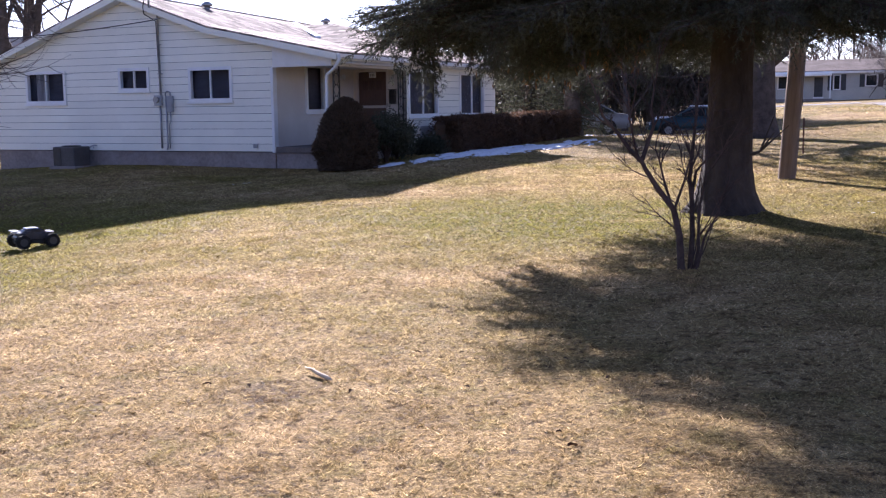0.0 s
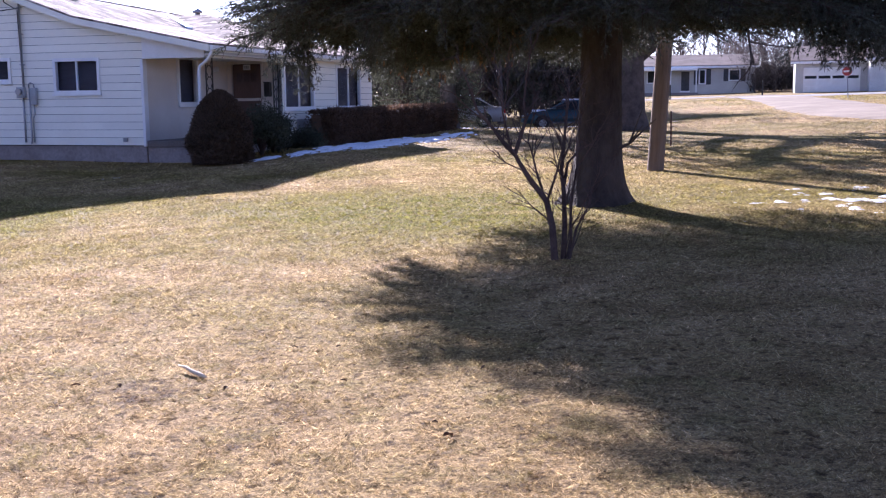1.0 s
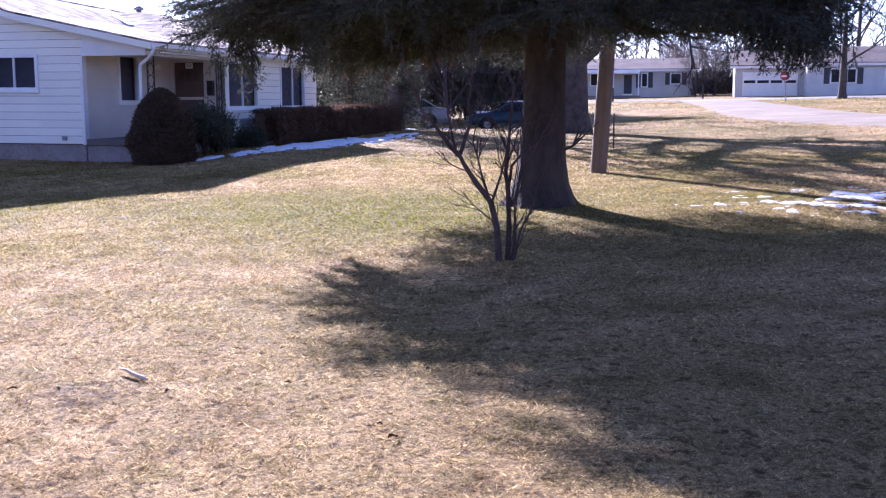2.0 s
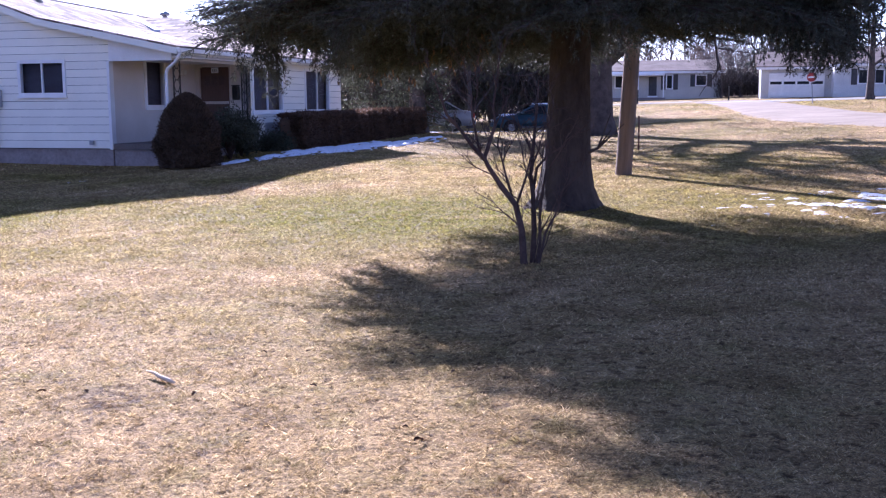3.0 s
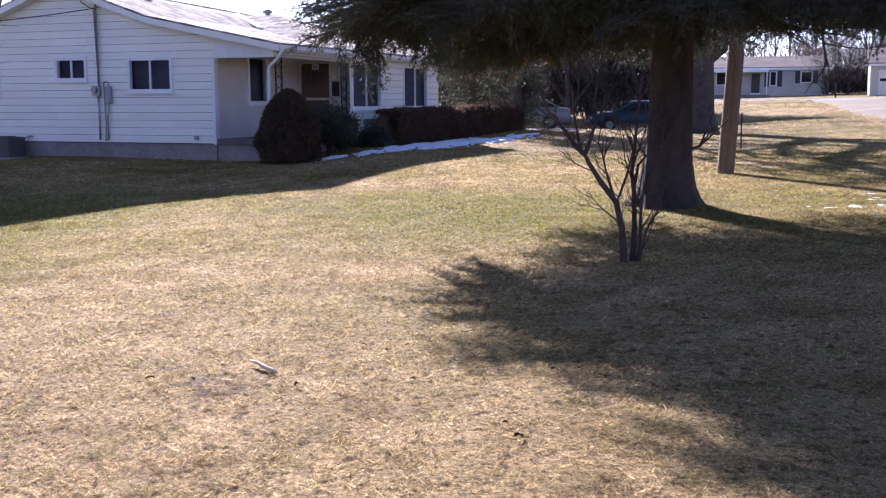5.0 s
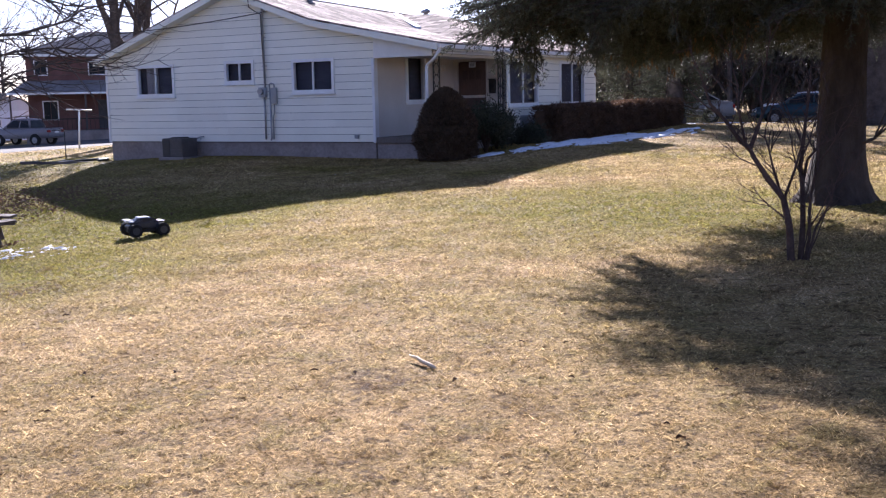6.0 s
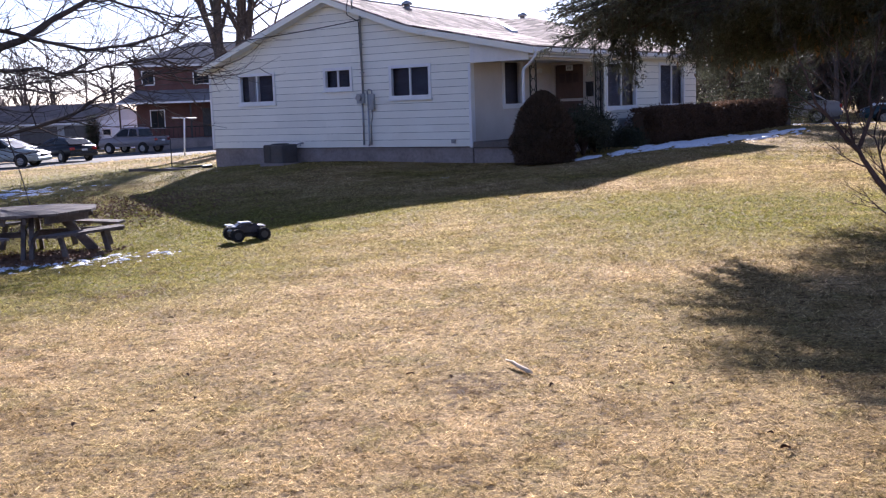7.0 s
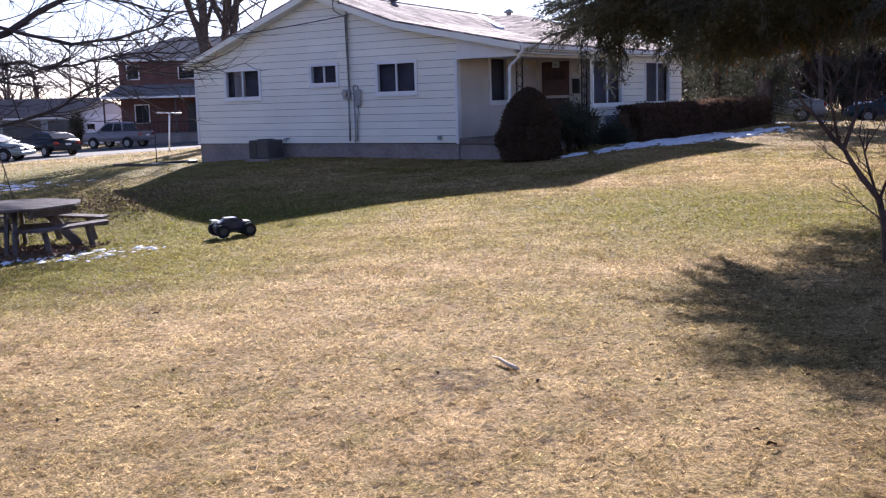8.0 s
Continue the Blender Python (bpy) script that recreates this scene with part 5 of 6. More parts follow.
def toy_truck(x, y, heading):
    r = 0.094
    ob = root("toy_truck", pose(x, y, grade(x, y) + 0.02, 0, 0, heading), "radio-controlled toy monster truck, dark with pale highlit roof and bonnet", "toy truck")
    part("chassis", boxed(-0.25, 0.25, -0.10, 0.10, 0.055, 0.12, 0.012), TOY_BLACK, ob)
    body = [(-0.27, 0.105), (-0.265, 0.180), (-0.18, 0.215), (-0.11, 0.262), (0.05, 0.270), (0.15, 0.222), (0.26, 0.182), (0.28, 0.105)]
    bm = prism(bmesh.new(), [(u, -0.115, v) for u, v in body], [(u, 0.115, v) for u, v in body])
    bmesh.ops.bevel(bm, geom=bm.edges[:], offset=0.026, segments=3, affect="EDGES")
    shell = part("body_shell", bm, TOY_SIDE, ob, "dark glossy body shell")
    # the pale top pieces also carry the backlit highlights in their colour
    part("bonnet", boxed(0.165, 0.265, -0.09, 0.09, 0.188, 0.214, 0.01), TOY_BRIGHT_TOP, shell, "pale bonnet")
    part("load_bed", boxed(-0.262, -0.172, -0.09, 0.09, 0.192, 0.222, 0.01), TOY_BRIGHT_TOP, shell, "pale load bed cover")
    part("roof_panel", boxed(-0.115, 0.060, -0.085, 0.085, 0.258, 0.276, 0.008), TOY_BRIGHT_TOP, shell, "pale roof panel with its highlight in the colour")
    part("rear_wing", boxed(-0.30, -0.20, -0.12, 0.12, 0.236, 0.248, 0.004), TOY_BRIGHT_TOP, shell, "pale rear wing with its highlight in the colour")
    for s in (-1, 1):
        part("side_panel", boxed(-0.24, 0.24, s * 0.114 - 0.008, s * 0.114 + 0.008, 0.118, 0.212, 0.006), TOY_SIDE, shell, "dark side panel")
        part("side_window", boxed(-0.055, 0.075, s * 0.1165 - 0.002, s * 0.1165 + 0.002, 0.214, 0.250), TOY_BLACK, shell)
        part("fender", boxed(0.10, 0.27, s * 0.12 - 0.012, s * 0.12 + 0.03, 0.196, 0.210, 0.005), TOY_BLACK, shell)
        part("fender", boxed(-0.27, -0.10, s * 0.12 - 0.012, s * 0.12 + 0.03, 0.196, 0.210, 0.005), TOY_BLACK, shell)
    part("windscreen", prism(bmesh.new(), [(0.070, -0.085, 0.268), (0.153, -0.085, 0.229), (0.153, 0.085, 0.229), (0.070, 0.085, 0.268)],
                             [(0.062, -0.085, 0.258), (0.145, -0.085, 0.219), (0.145, 0.085, 0.219), (0.062, 0.085, 0.258)]), TOY_BLACK, shell)
    part("front_bumper", boxed(0.29, 0.325, -0.12, 0.12, 0.10, 0.14, 0.008), TOY_BLACK, ob)
    for s in (-1, 1):
        for u in (-0.20, 0.20):
            part("suspension_arm", tubed([(u, s * 0.06, 0.12), (u, s * 0.15, r)], 0.012, 6), TOY_BLACK, ob)
            part("shock", tubed([(u * 0.8, s * 0.07, 0.21), (u, s * 0.14, 0.11)], 0.016, 8), RIM, ob)
            wheel(ob, u, s * 0.205, r, r, 0.11, 14)
    part("axle", boxed(-0.21, -0.19, -0.15, 0.15, 0.09, 0.12), TOY_BLACK, ob)
    part("axle", boxed(0.19, 0.21, -0.15, 0.15, 0.09, 0.12), TOY_BLACK, ob)


toy_truck(-5.85, 14.75, 38)


# ---------------------------------------------------------------- picnic table
def picnic_table(x, y, turn):
    ob = root("picnic_table", pose(x, y, grade(x, y), 0, 0, turn), "round weathered grey wooden picnic table with four attached benches", "picnic table")
    R, n = 1.0, 9
    w = 2 * R / n
    for i in range(n):
        a, b = -R + i * w + 0.006, -R + (i + 1) * w - 0.006
        def reach(v):
            v = abs(v)
            return R * 0.995 if v < R * 0.414 else max(0.12, R * 1.409 - v)
        f = [(-reach(a), a), (reach(a), a), (reach(b), b), (-reach(b), b)]
        part("table_plank", prism(bmesh.new(), [(u, v, 0.74) for u, v in f], [(u, v, 0.70) for u, v in f]), OLD_WOOD, ob)
    for k in range(4):
        m = Matrix.Rotation(radians(45 + 90 * k), 4, "Z")
        leg = bmesh.new()
        for s in (-0.06, 0.06):
            prism(leg, [(0.33, s - 0.03, 0.69), (0.49, s - 0.03, 0.69), (1.06, s - 0.03, 0.0), (0.88, s - 0.03, 0.0)],
                  [(0.33, s + 0.03, 0.69), (0.49, s + 0.03, 0.69), (1.06, s + 0.03, 0.0), (0.88, s + 0.03, 0.0)])
        bmesh.ops.transform(leg, matrix=m, verts=leg.verts)
        part("leg", leg, OLD_WOOD, ob)
        brace = boxed(0.1, 0.95, -0.025, 0.025, 0.60, 0.69, 0.004, m)
        part("top_brace", brace, OLD_WOOD, ob)
        part("bench_beam", boxed(0.10, 1.40, 0.075, 0.115, 0.32, 0.41, 0.004, m), OLD_WOOD, ob)
        m2 = Matrix.Rotation(radians(90 * k), 4, "Z")
        part("apron", boxed(0.80, 0.84, -0.42, 0.42, 0.58, 0.699, 0.004, m2), OLD_WOOD, ob)
        for j in range(2):
            h = 0.80 - 0.08 * j
            f = [(1.06 + 0.155 * j, -h), (1.20 + 0.155 * j, -h + 0.05), (1.20 + 0.155 * j, h - 0.05), (1.06 + 0.155 * j, h)]
            bm = prism(bmesh.new(), [(u, v, 0.45) for u, v in f], [(u, v, 0.412) for u, v in f])
            bmesh.ops.transform(bm, matrix=m2, verts=bm.verts)
            part("bench_plank", bm, OLD_WOOD, ob)
        for s in (-0.42, 0.42):
            bm = bmesh.new()
            prism(bm, [(1.08, s - 0.02, 0.411), (1.17, s - 0.02, 0.411), (1.30, s - 0.02, 0.0), (1.20, s - 0.02, 0.0)],
                  [(1.08, s + 0.02, 0.411), (1.17, s + 0.02, 0.411), (1.30, s + 0.02, 0.0), (1.20, s + 0.02, 0.0)])
            bmesh.ops.transform(bm, matrix=m2, verts=bm.verts)
            part("bench_leg", bm, OLD_WOOD, ob)


picnic_table(-9.55, 15.0, -18)


def leaf_litter():
    rng = np.random.default_rng(66)
    n = 7000
    x, y = np.clip(rng.normal(-9.3, 0.6, n), -10.6, -8.1), np.clip(rng.normal(14.4, 0.45, n), 13.5, 15.4)
    x[4400:], y[4400:] = rng.normal(-11.5, 1.3, n - 4400), rng.normal(20.6, 1.5, n - 4400)
    C = np.stack([x, y, terrain(x, y) + rng.uniform(0.01, 0.04, n)], 1)
    V, F = leaf_arrays(C, rng.normal(size=(n, 3)) * [1, 1, 0.2], 0.06, 0.045, rng)
    tagged(raw("leaf_litter", V, F, LITTER), "reddish-brown fallen leaves drifted under and behind the picnic table", "leaves", kind="stuff")


LITTER = surface("fallen_leaves", (0.15, 0.085, 0.055), (0.28, 0.17, 0.11), 0.85, 6.0, 40.0, 0.0)
leaf_litter()


# ---------------------------------------------------------------- drives and streets
GRAVEL = surface("gravel_drive", (0.22, 0.172, 0.125), (0.325, 0.26, 0.195), 0.95, 0.6, 12.0, 0.5, 0.02)
ASPHALT = surface("grey_asphalt", (0.075, 0.072, 0.072), (0.12, 0.115, 0.11), 0.9, 0.5, 12.0, 0.4, 0.01)
CONCRETE = surface("pale_concrete", (0.26, 0.245, 0.23), (0.36, 0.335, 0.315), 0.9, 0.6, 12.0, 0.2, 0.01)


def strip(name, line, widths, material, lift, label, steps=60):
    """A paved strip laid on the ground along a line of points."""
    P = np.asarray(line, float)
    s = np.linspace(0, len(P) - 1, steps)
    C = np.stack([np.interp(s, np.arange(len(P)), P[:, i]) for i in (0, 1)], 1)
    for k in range(3):
        C[1:-1] = (C[:-2] + 2 * C[1:-1] + C[2:]) / 4
    d = np.gradient(C, axis=0)
    d /= np.linalg.norm(d, axis=1, keepdims=True)
    nrm = np.stack([-d[:, 1], d[:, 0]], 1)
    W = np.interp(s, np.arange(len(P)), widths)
    rows = 15
    u = np.linspace(-0.5, 0.5, rows)
    rng = np.random.default_rng(17)
    edge = 1 + 0.05 * rng.normal(size=(steps, 1)) * (np.abs(u)[None] > 0.45)
    X = C[:, None, 0] + nrm[:, None, 0] * W[:, None] * u[None] * edge
    Y = C[:, None, 1] + nrm[:, None, 1] * W[:, None] * u[None] * edge
    Z = terrain(X, Y) + lift * (1 - (2 * np.abs(u[None])) ** 6) - 0.01
    idx = np.arange(X.size).reshape(X.shape)
    F = np.stack([idx[:-1, :-1], idx[:-1, 1:], idx[1:, 1:], idx[1:, :-1]], -1).reshape(-1, 4)
    ob = raw(name, np.stack([X, Y, Z], -1).reshape(-1, 3), F[:, ::-1], material, None, "", True)
    return tagged(ob, label, "road", kind="structure")


strip("road_drive", [(44, 20), (35, 24), (28, 28.5), (23.8, 33.5), (22.6, 39), (23.8, 46), (26.4, 55), (28.8, 64), (29.6, 70)], [9, 8, 7.5, 7, 6.2, 5.4, 4.6, 4, 4], GRAVEL, 0.05, "pale dusty gravel drive crossing the lawn")
strip("road_apron", [(27, 66), (34, 64.5), (42, 60), (52, 55)], [2.5, 3, 3, 3], CONCRETE, 0.06, "pale concrete drive in front of the garage")
strip("road_street", [(-60, 20), (-41, 40), (-33, 56), (-27, 70), (-22, 84)], [15, 15, 15, 15, 15], ASPHALT, 0.06, "grey asphalt parking street")
strip("pavement", [(12, 73), (20, 72), (28, 71)], [1.4, 1.4, 1.4], CONCRETE, 0.05, "pale concrete walk in front of a distant house")


# ---------------------------------------------------------------- cars
CAR_GLASS = surface("dark_car_glass", (0.015, 0.017, 0.02), (0.03, 0.033, 0.037), 0.25, 3.0, 20.0, 0.0)
CAR_GLASS.node_tree.nodes["Principled BSDF"].inputs["Specular IOR Level"].default_value = 0.10
LAMP_LENS = surface("lamp_lens", (0.40, 0.40, 0.40), (0.55, 0.55, 0.55), 0.35, 5.0, 30.0, 0.0)
RED_LENS = surface("red_lens", (0.30, 0.02, 0.02), (0.42, 0.03, 0.03), 0.2, 5.0, 30.0, 0.0)
BUMPER = surface("grey_bumper", (0.10, 0.10, 0.105), (0.16, 0.16, 0.17), 0.55, 5.0, 30.0, 0.1, 0.002)


def paint(name, c):
    return surface(name, tuple(v * 0.9 for v in c), c, 0.42, 1.0, 60.0, 0.0, metal=0.0, vary=0.0)


SEDAN = dict(length=4.5, low=[(-2.20, 0.30), (-2.26, 0.55), (-2.24, 0.82), (-2.10, 0.95), (-1.40, 0.98), (1.05, 0.95), (1.75, 0.86), (2.15, 0.74), (2.25, 0.58), (2.20, 0.30)],
             rear=[(-1.75, 0.96), (-1.12, 1.34)], roof=[(-0.85, 1.41), (-0.30, 1.45), (0.15, 1.43)], front=[(0.32, 1.38), (1.15, 0.94)])
HATCH = dict(length=4.1, low=[(-1.98, 0.32), (-2.06, 0.60), (-2.02, 0.84), (-1.85, 0.95), (-1.30, 0.97), (0.95, 0.92), (1.60, 0.82), (1.95, 0.68), (2.04, 0.52), (2.0, 0.30)],
             rear=[(-1.95, 0.94), (-1.20, 1.26)], roof=[(-0.85, 1.33), (-0.35, 1.36), (0.05, 1.34)], front=[(0.20, 1.29), (1.10, 0.92)])
PICKUP = dict(length=4.5, low=[(-2.22, 0.46), (-2.25, 0.75), (-2.23, 1.04), (-2.18, 1.08), (0.80, 1.09), (1.70, 1.04), (2.12, 0.95), (2.22, 0.78), (2.20, 0.44)],
              rear=[(-0.98, 1.08), (-0.86, 1.60)], roof=[(-0.74, 1.68), (-0.20, 1.71), (0.35, 1.69)], front=[(0.48, 1.62), (1.08, 1.08)])


def car(name, x, y, heading, shape, body, label, wheel_r=0.32, roof_snow=False, rack=False):
    ob = root(name, pose(x, y, grade(x, y) + 0.05, 0, 0, heading), label, "car", "parked vehicles")
    hw, top = 0.86, 0.62
    bm = prism(bmesh.new(), [(u, -hw, z) for u, z in shape["low"]], [(u, hw, z) for u, z in shape["low"]])
    bmesh.ops.bevel(bm, geom=bm.edges[:], offset=0.06, segments=3, affect="EDGES")
    for f in bm.faces:
        f.smooth = True
    part("body", bm, body, ob)
    cab = shape["rear"] + shape["roof"] + shape["front"]
    base, crown = cab[0][1], max(z for u, z in cab)
    side = lambda z: hw - 0.03 - (hw - 0.03 - top) * (z - base) / (crown - base)
    bm = prism(bmesh.new(), [(u, -side(z), z) for u, z in cab], [(u, side(z), z) for u, z in cab])
    bmesh.ops.bevel(bm, geom=bm.edges[:], offset=0.035, segments=2, affect="EDGES")
    for f in bm.faces:
        f.smooth = True
    c = part("cabin", bm, body, ob)
    # side glass follows the roof line, with a pillar between the doors
    cu, cz = sum(u for u, z in cab) / len(cab), base + 0.05
    pane = [(cu + (u - cu) * 0.88, cz + (z - base) * 0.76) for u, z in cab]
    for s in (-1, 1):
        part("side_window", prism(bmesh.new(), [(u, s * (side(z) + 0.012), z) for u, z in pane], [(u, s * (side(z) - 0.03), z) for u, z in pane]), CAR_GLASS, c)
        z1 = cz + (crown - base) * 0.76
        post = [(cu - 0.09, cz), (cu - 0.02, cz), (cu - 0.05, z1), (cu - 0.12, z1)]
        part("pillar", prism(bmesh.new(), [(u, s * (side(z) + 0.018), z) for u, z in post], [(u, s * (side(z) - 0.03), z) for u, z in post]), body, c)
    for nm, (a, b), push in (("rear_window", shape["rear"], -1), ("windscreen", shape["front"], 1)):
        lo, hi = (a, b) if a[1] < b[1] else (b, a)
        p0 = (lo[0] + (hi[0] - lo[0]) * 0.12, lo[1] + (hi[1] - lo[1]) * 0.12)
        p1 = (lo[0] + (hi[0] - lo[0]) * 0.95, lo[1] + (hi[1] - lo[1]) * 0.95)
        q = [(p0[0], -side(p0[1]) + 0.09, p0[1]), (p0[0], side(p0[1]) - 0.09, p0[1]), (p1[0], side(p1[1]) - 0.07, p1[1]), (p1[0], -side(p1[1]) + 0.07, p1[1])]
        part(nm, prism(bmesh.new(), [(u + push * 0.014, v, z + 0.012) for u, v, z in q], [(u - push * 0.02, v, z - 0.02) for u, v, z in q]), CAR_GLASS, c)
    fx, rx = shape["low"][-2][0], shape["low"][1][0]
    lift = 0.16 if shape is PICKUP else 0.0
    part("front_bumper", boxed(fx - 0.08, fx + 0.05, -hw + 0.04, hw - 0.04, 0.34 + lift, 0.52 + lift, 0.03), BUMPER if lift else body, ob)
    part("rear_bumper", boxed(rx - 0.06, rx + 0.06, -hw + 0.04, hw - 0.04, 0.36 + lift, 0.54 + lift, 0.03), BUMPER if lift else body, ob)
    part("grille", boxed(fx - 0.06, fx + 0.012, -0.34, 0.34, 0.56 + lift, 0.66 + lift, 0.01), CAR_GLASS, ob)
    part("number_plate", boxed(rx - 0.075, rx - 0.045, -0.17, 0.17, 0.62 + lift, 0.73 + lift, 0.004), TRIM, ob)
    for s in (-1, 1):
        part("headlight", boxed(fx - 0.16, fx - 0.005, s * 0.62 - 0.18, s * 0.62 + 0.18, 0.58 + lift, 0.70 + lift, 0.025), LAMP_LENS, ob)
        part("tail_light", boxed(rx - 0.02, rx + 0.10, s * 0.68 - 0.14, s * 0.68 + 0.14, 0.66 + lift, 0.82 + lift, 0.025), RED_LENS, ob)
        part("mirror", boxed(shape["front"][1][0] - 0.42, shape["front"][1][0] - 0.28, s * (hw + 0.08) - 0.07, s * (hw + 0.08) + 0.07, base + 0.03, base + 0.16, 0.02), body, ob)
        part("door_handle", boxed(cu - 0.32, cu - 0.16, s * (hw + 0.008) - 0.012, s * (hw + 0.008) + 0.012, base - 0.14, base - 0.11, 0.004), BUMPER, ob)
        part("sill", boxed(-shape["length"] * 0.20, shape["length"] * 0.21, s * (hw - 0.005) - 0.015, s * (hw - 0.005) + 0.015, 0.30 + lift, 0.38 + lift, 0.006), BUMPER, ob)
        for u in (-shape["length"] * 0.29, shape["length"] * 0.30):
            arch = [(u + (wheel_r + 0.07) * math.cos(math.pi * k / 10), wheel_r + (wheel_r + 0.07) * math.sin(math.pi * k / 10)) for k in range(11)]
            arch += [(a, 0.30) for a in (arch[-1][0], arch[0][0])]
            # dark plate on the solid flank stands in for the shaded wheel well
            part("wheel_arch", prism(bmesh.new(), [(a, s * (hw + 0.004), z) for a, z in arch], [(a, s * (hw - 0.10), z) for a, z in arch]), RUBBER, ob)
            wheel(ob, u, s * (hw - 0.05), wheel_r, wheel_r, 0.22)
    if shape is PICKUP:
        part("load_bed", boxed(-2.08, -1.02, -0.70, 0.70, 1.02, 1.094, 0.01), RUBBER, ob, "open dark load bed")
    if roof_snow:
        part("roof_snow", boxed(-0.85, 0.20, -top + 0.04, top - 0.04, crown - 0.03, crown + 0.05, 0.03), SNOW, ob, "cap of old snow")
        part("bonnet_snow", boxed(1.15, 1.85, -0.66, 0.66, 0.80, 0.97, 0.04), SNOW, ob, "patch of old snow")
    if rack:
        for u in (-0.62, 0.28):
            part("rack_bar", tubed([(u, -0.6, crown - 0.05), (u, -0.55, crown + 0.12), (u, 0.55, crown + 0.12), (u, 0.6, crown - 0.05)], 0.025, 6), IRON, ob)
    return ob


car("sedan", -32.5, 49.1, 8, SEDAN, paint("silver_green_paint", (0.34, 0.39, 0.39)), "silver-green four-door sedan parked on the street")
car("hatchback", -31.8, 53.8, 152, HATCH, paint("black_paint", (0.012, 0.012, 0.014)), "black hatchback car parked on the street")
car("pickup_truck", -32.9, 64.4, 170, PICKUP, paint("grey_paint", (0.22, 0.205, 0.225)), "grey extended-cab pickup truck parked by the kerb", 0.34, False, True)
car("sedan", -37.6, 57.6, 15, SEDAN, paint("white_paint", (0.72, 0.73, 0.74)), "white sedan parked behind other cars")
car("sedan", 12.3, 51.5, 174, SEDAN, paint("teal_paint", (0.012, 0.05, 0.07)), "dark teal sedan with snow on roof and bonnet", 0.32, True)
car("sedan", 6.2, 47.9, 170, SEDAN, paint("dark_silver_paint", (0.22, 0.23, 0.25)), "dark silver sedan with snow on its roof", 0.32, True)


# ---------------------------------------------------------------- neighbouring houses
BRICK = surface("red_brick", (0.125, 0.066, 0.060), (0.205, 0.108, 0.095), 0.9, 1.0, 16.0, 0.4, 0.01)
DARK_ROOF = surface("dark_shingles", (0.15, 0.14, 0.14), (0.24, 0.225, 0.22), 0.9, 1.0, 9.0, 0.5, 0.02)
BROWN_ROOF = surface("brown_shingles", (0.17, 0.135, 0.115), (0.27, 0.215, 0.185), 0.9, 1.0, 9.0, 0.5, 0.02)
GREY_WALL = surface("grey_siding", (0.36, 0.36, 0.37), (0.48, 0.48, 0.49), 0.7, 0.8, 14.0, 0.1, 0.01)
CREAM_WALL = surface("cream_siding", (0.44, 0.43, 0.40), (0.55, 0.54, 0.50), 0.7, 0.8, 14.0, 0.1, 0.01)
PALE_WALL = surface("pale_siding", (0.52, 0.52, 0.51), (0.64, 0.64, 0.63), 0.7, 0.8, 14.0, 0.1, 0.01)
SHED_WALL = surface("white_washed_wall", (0.70, 0.77, 0.84), (0.80, 0.87, 0.93), 0.8, 0.8, 14.0, 0.1, 0.01)
SHUTTER = surface("black_shutter", (0.03, 0.03, 0.035), (0.06, 0.06, 0.065), 0.6, 4.0, 30.0, 0.2, 0.004)


def plain_house(name, x, y, turn, w, d, h, rise, wall, roof, label, over=0.35, ridge="x", hip=0.0):
    """A house whose front, w wide, looks along its own -y, its middle at the origin; returns its root."""
    z0 = grade(x, y)
    ob = root(name, pose(x, y, z0, 0, 0, turn), label, "house", "neighbouring houses")
    part("wall", boxed(-w / 2, w / 2, 0, d, -1.2, h), wall, ob)
    if ridge == "x":
        k = rise / (d / 2)
        e = w / 2 + over
        if hip:
            for s in (-1, 1):
                q = [(s * e, -over, h - k * over), (s * e, d + over, h - k * over), (s * (e - hip), d / 2, h + rise)][::s]
                part("roof", prism(bmesh.new(), [(a, b, c + 0.12) for a, b, c in q], [(a, b, c + 0.02) for a, b, c in q]), roof, ob)
        else:
            A = [(-w / 2, 0, h), (-w / 2, d, h), (-w / 2, d / 2, h + rise)]
            part("gable_wall", prism(bmesh.new(), A, [(p[0] + 0.2, p[1], p[2]) for p in A]), wall, ob)
            part("gable_wall", prism(bmesh.new(), [(-p[0] - 0.2, p[1], p[2]) for p in A], [(-p[0], p[1], p[2]) for p in A]), wall, ob)
        f = [(-e, -over, h - k * over), (e, -over, h - k * over), (e - hip, d / 2, h + rise), (-e + hip, d / 2, h + rise)]
        g = [(p[0], d - p[1], p[2]) for p in f]
    else:
        A = [(-w / 2, 0, h), (w / 2, 0, h), (0, 0, h + rise)]
        part("gable_wall", prism(bmesh.new(), A, [(p[0], 0.2, p[2]) for p in A]), wall, ob)
        part("gable_wall", prism(bmesh.new(), [(p[0], d - 0.2, p[2]) for p in A], [(p[0], d, p[2]) for p in A]), wall, ob)
        k = rise / (w / 2)
        f = [(-w / 2 - over, -over, h - k * over), (0, -over, h + rise), (0, d + over, h + rise), (-w / 2 - over, d + over, h - k * over)]
        g = [(-p[0], p[1], p[2]) for p in f]
    for q in (f, g):
        part("roof", prism(bmesh.new(), [(a, b, c + 0.12) for a, b, c in q], [(a, b, c + 0.02) for a, b, c in q]), roof, ob)
    if ridge == "x":
        part("fascia", boxed(-w / 2 - over, w / 2 + over, -over - 0.03, -over, h - k * over - 0.12, h - k * over + 0.05), TRIM, ob)
    return ob


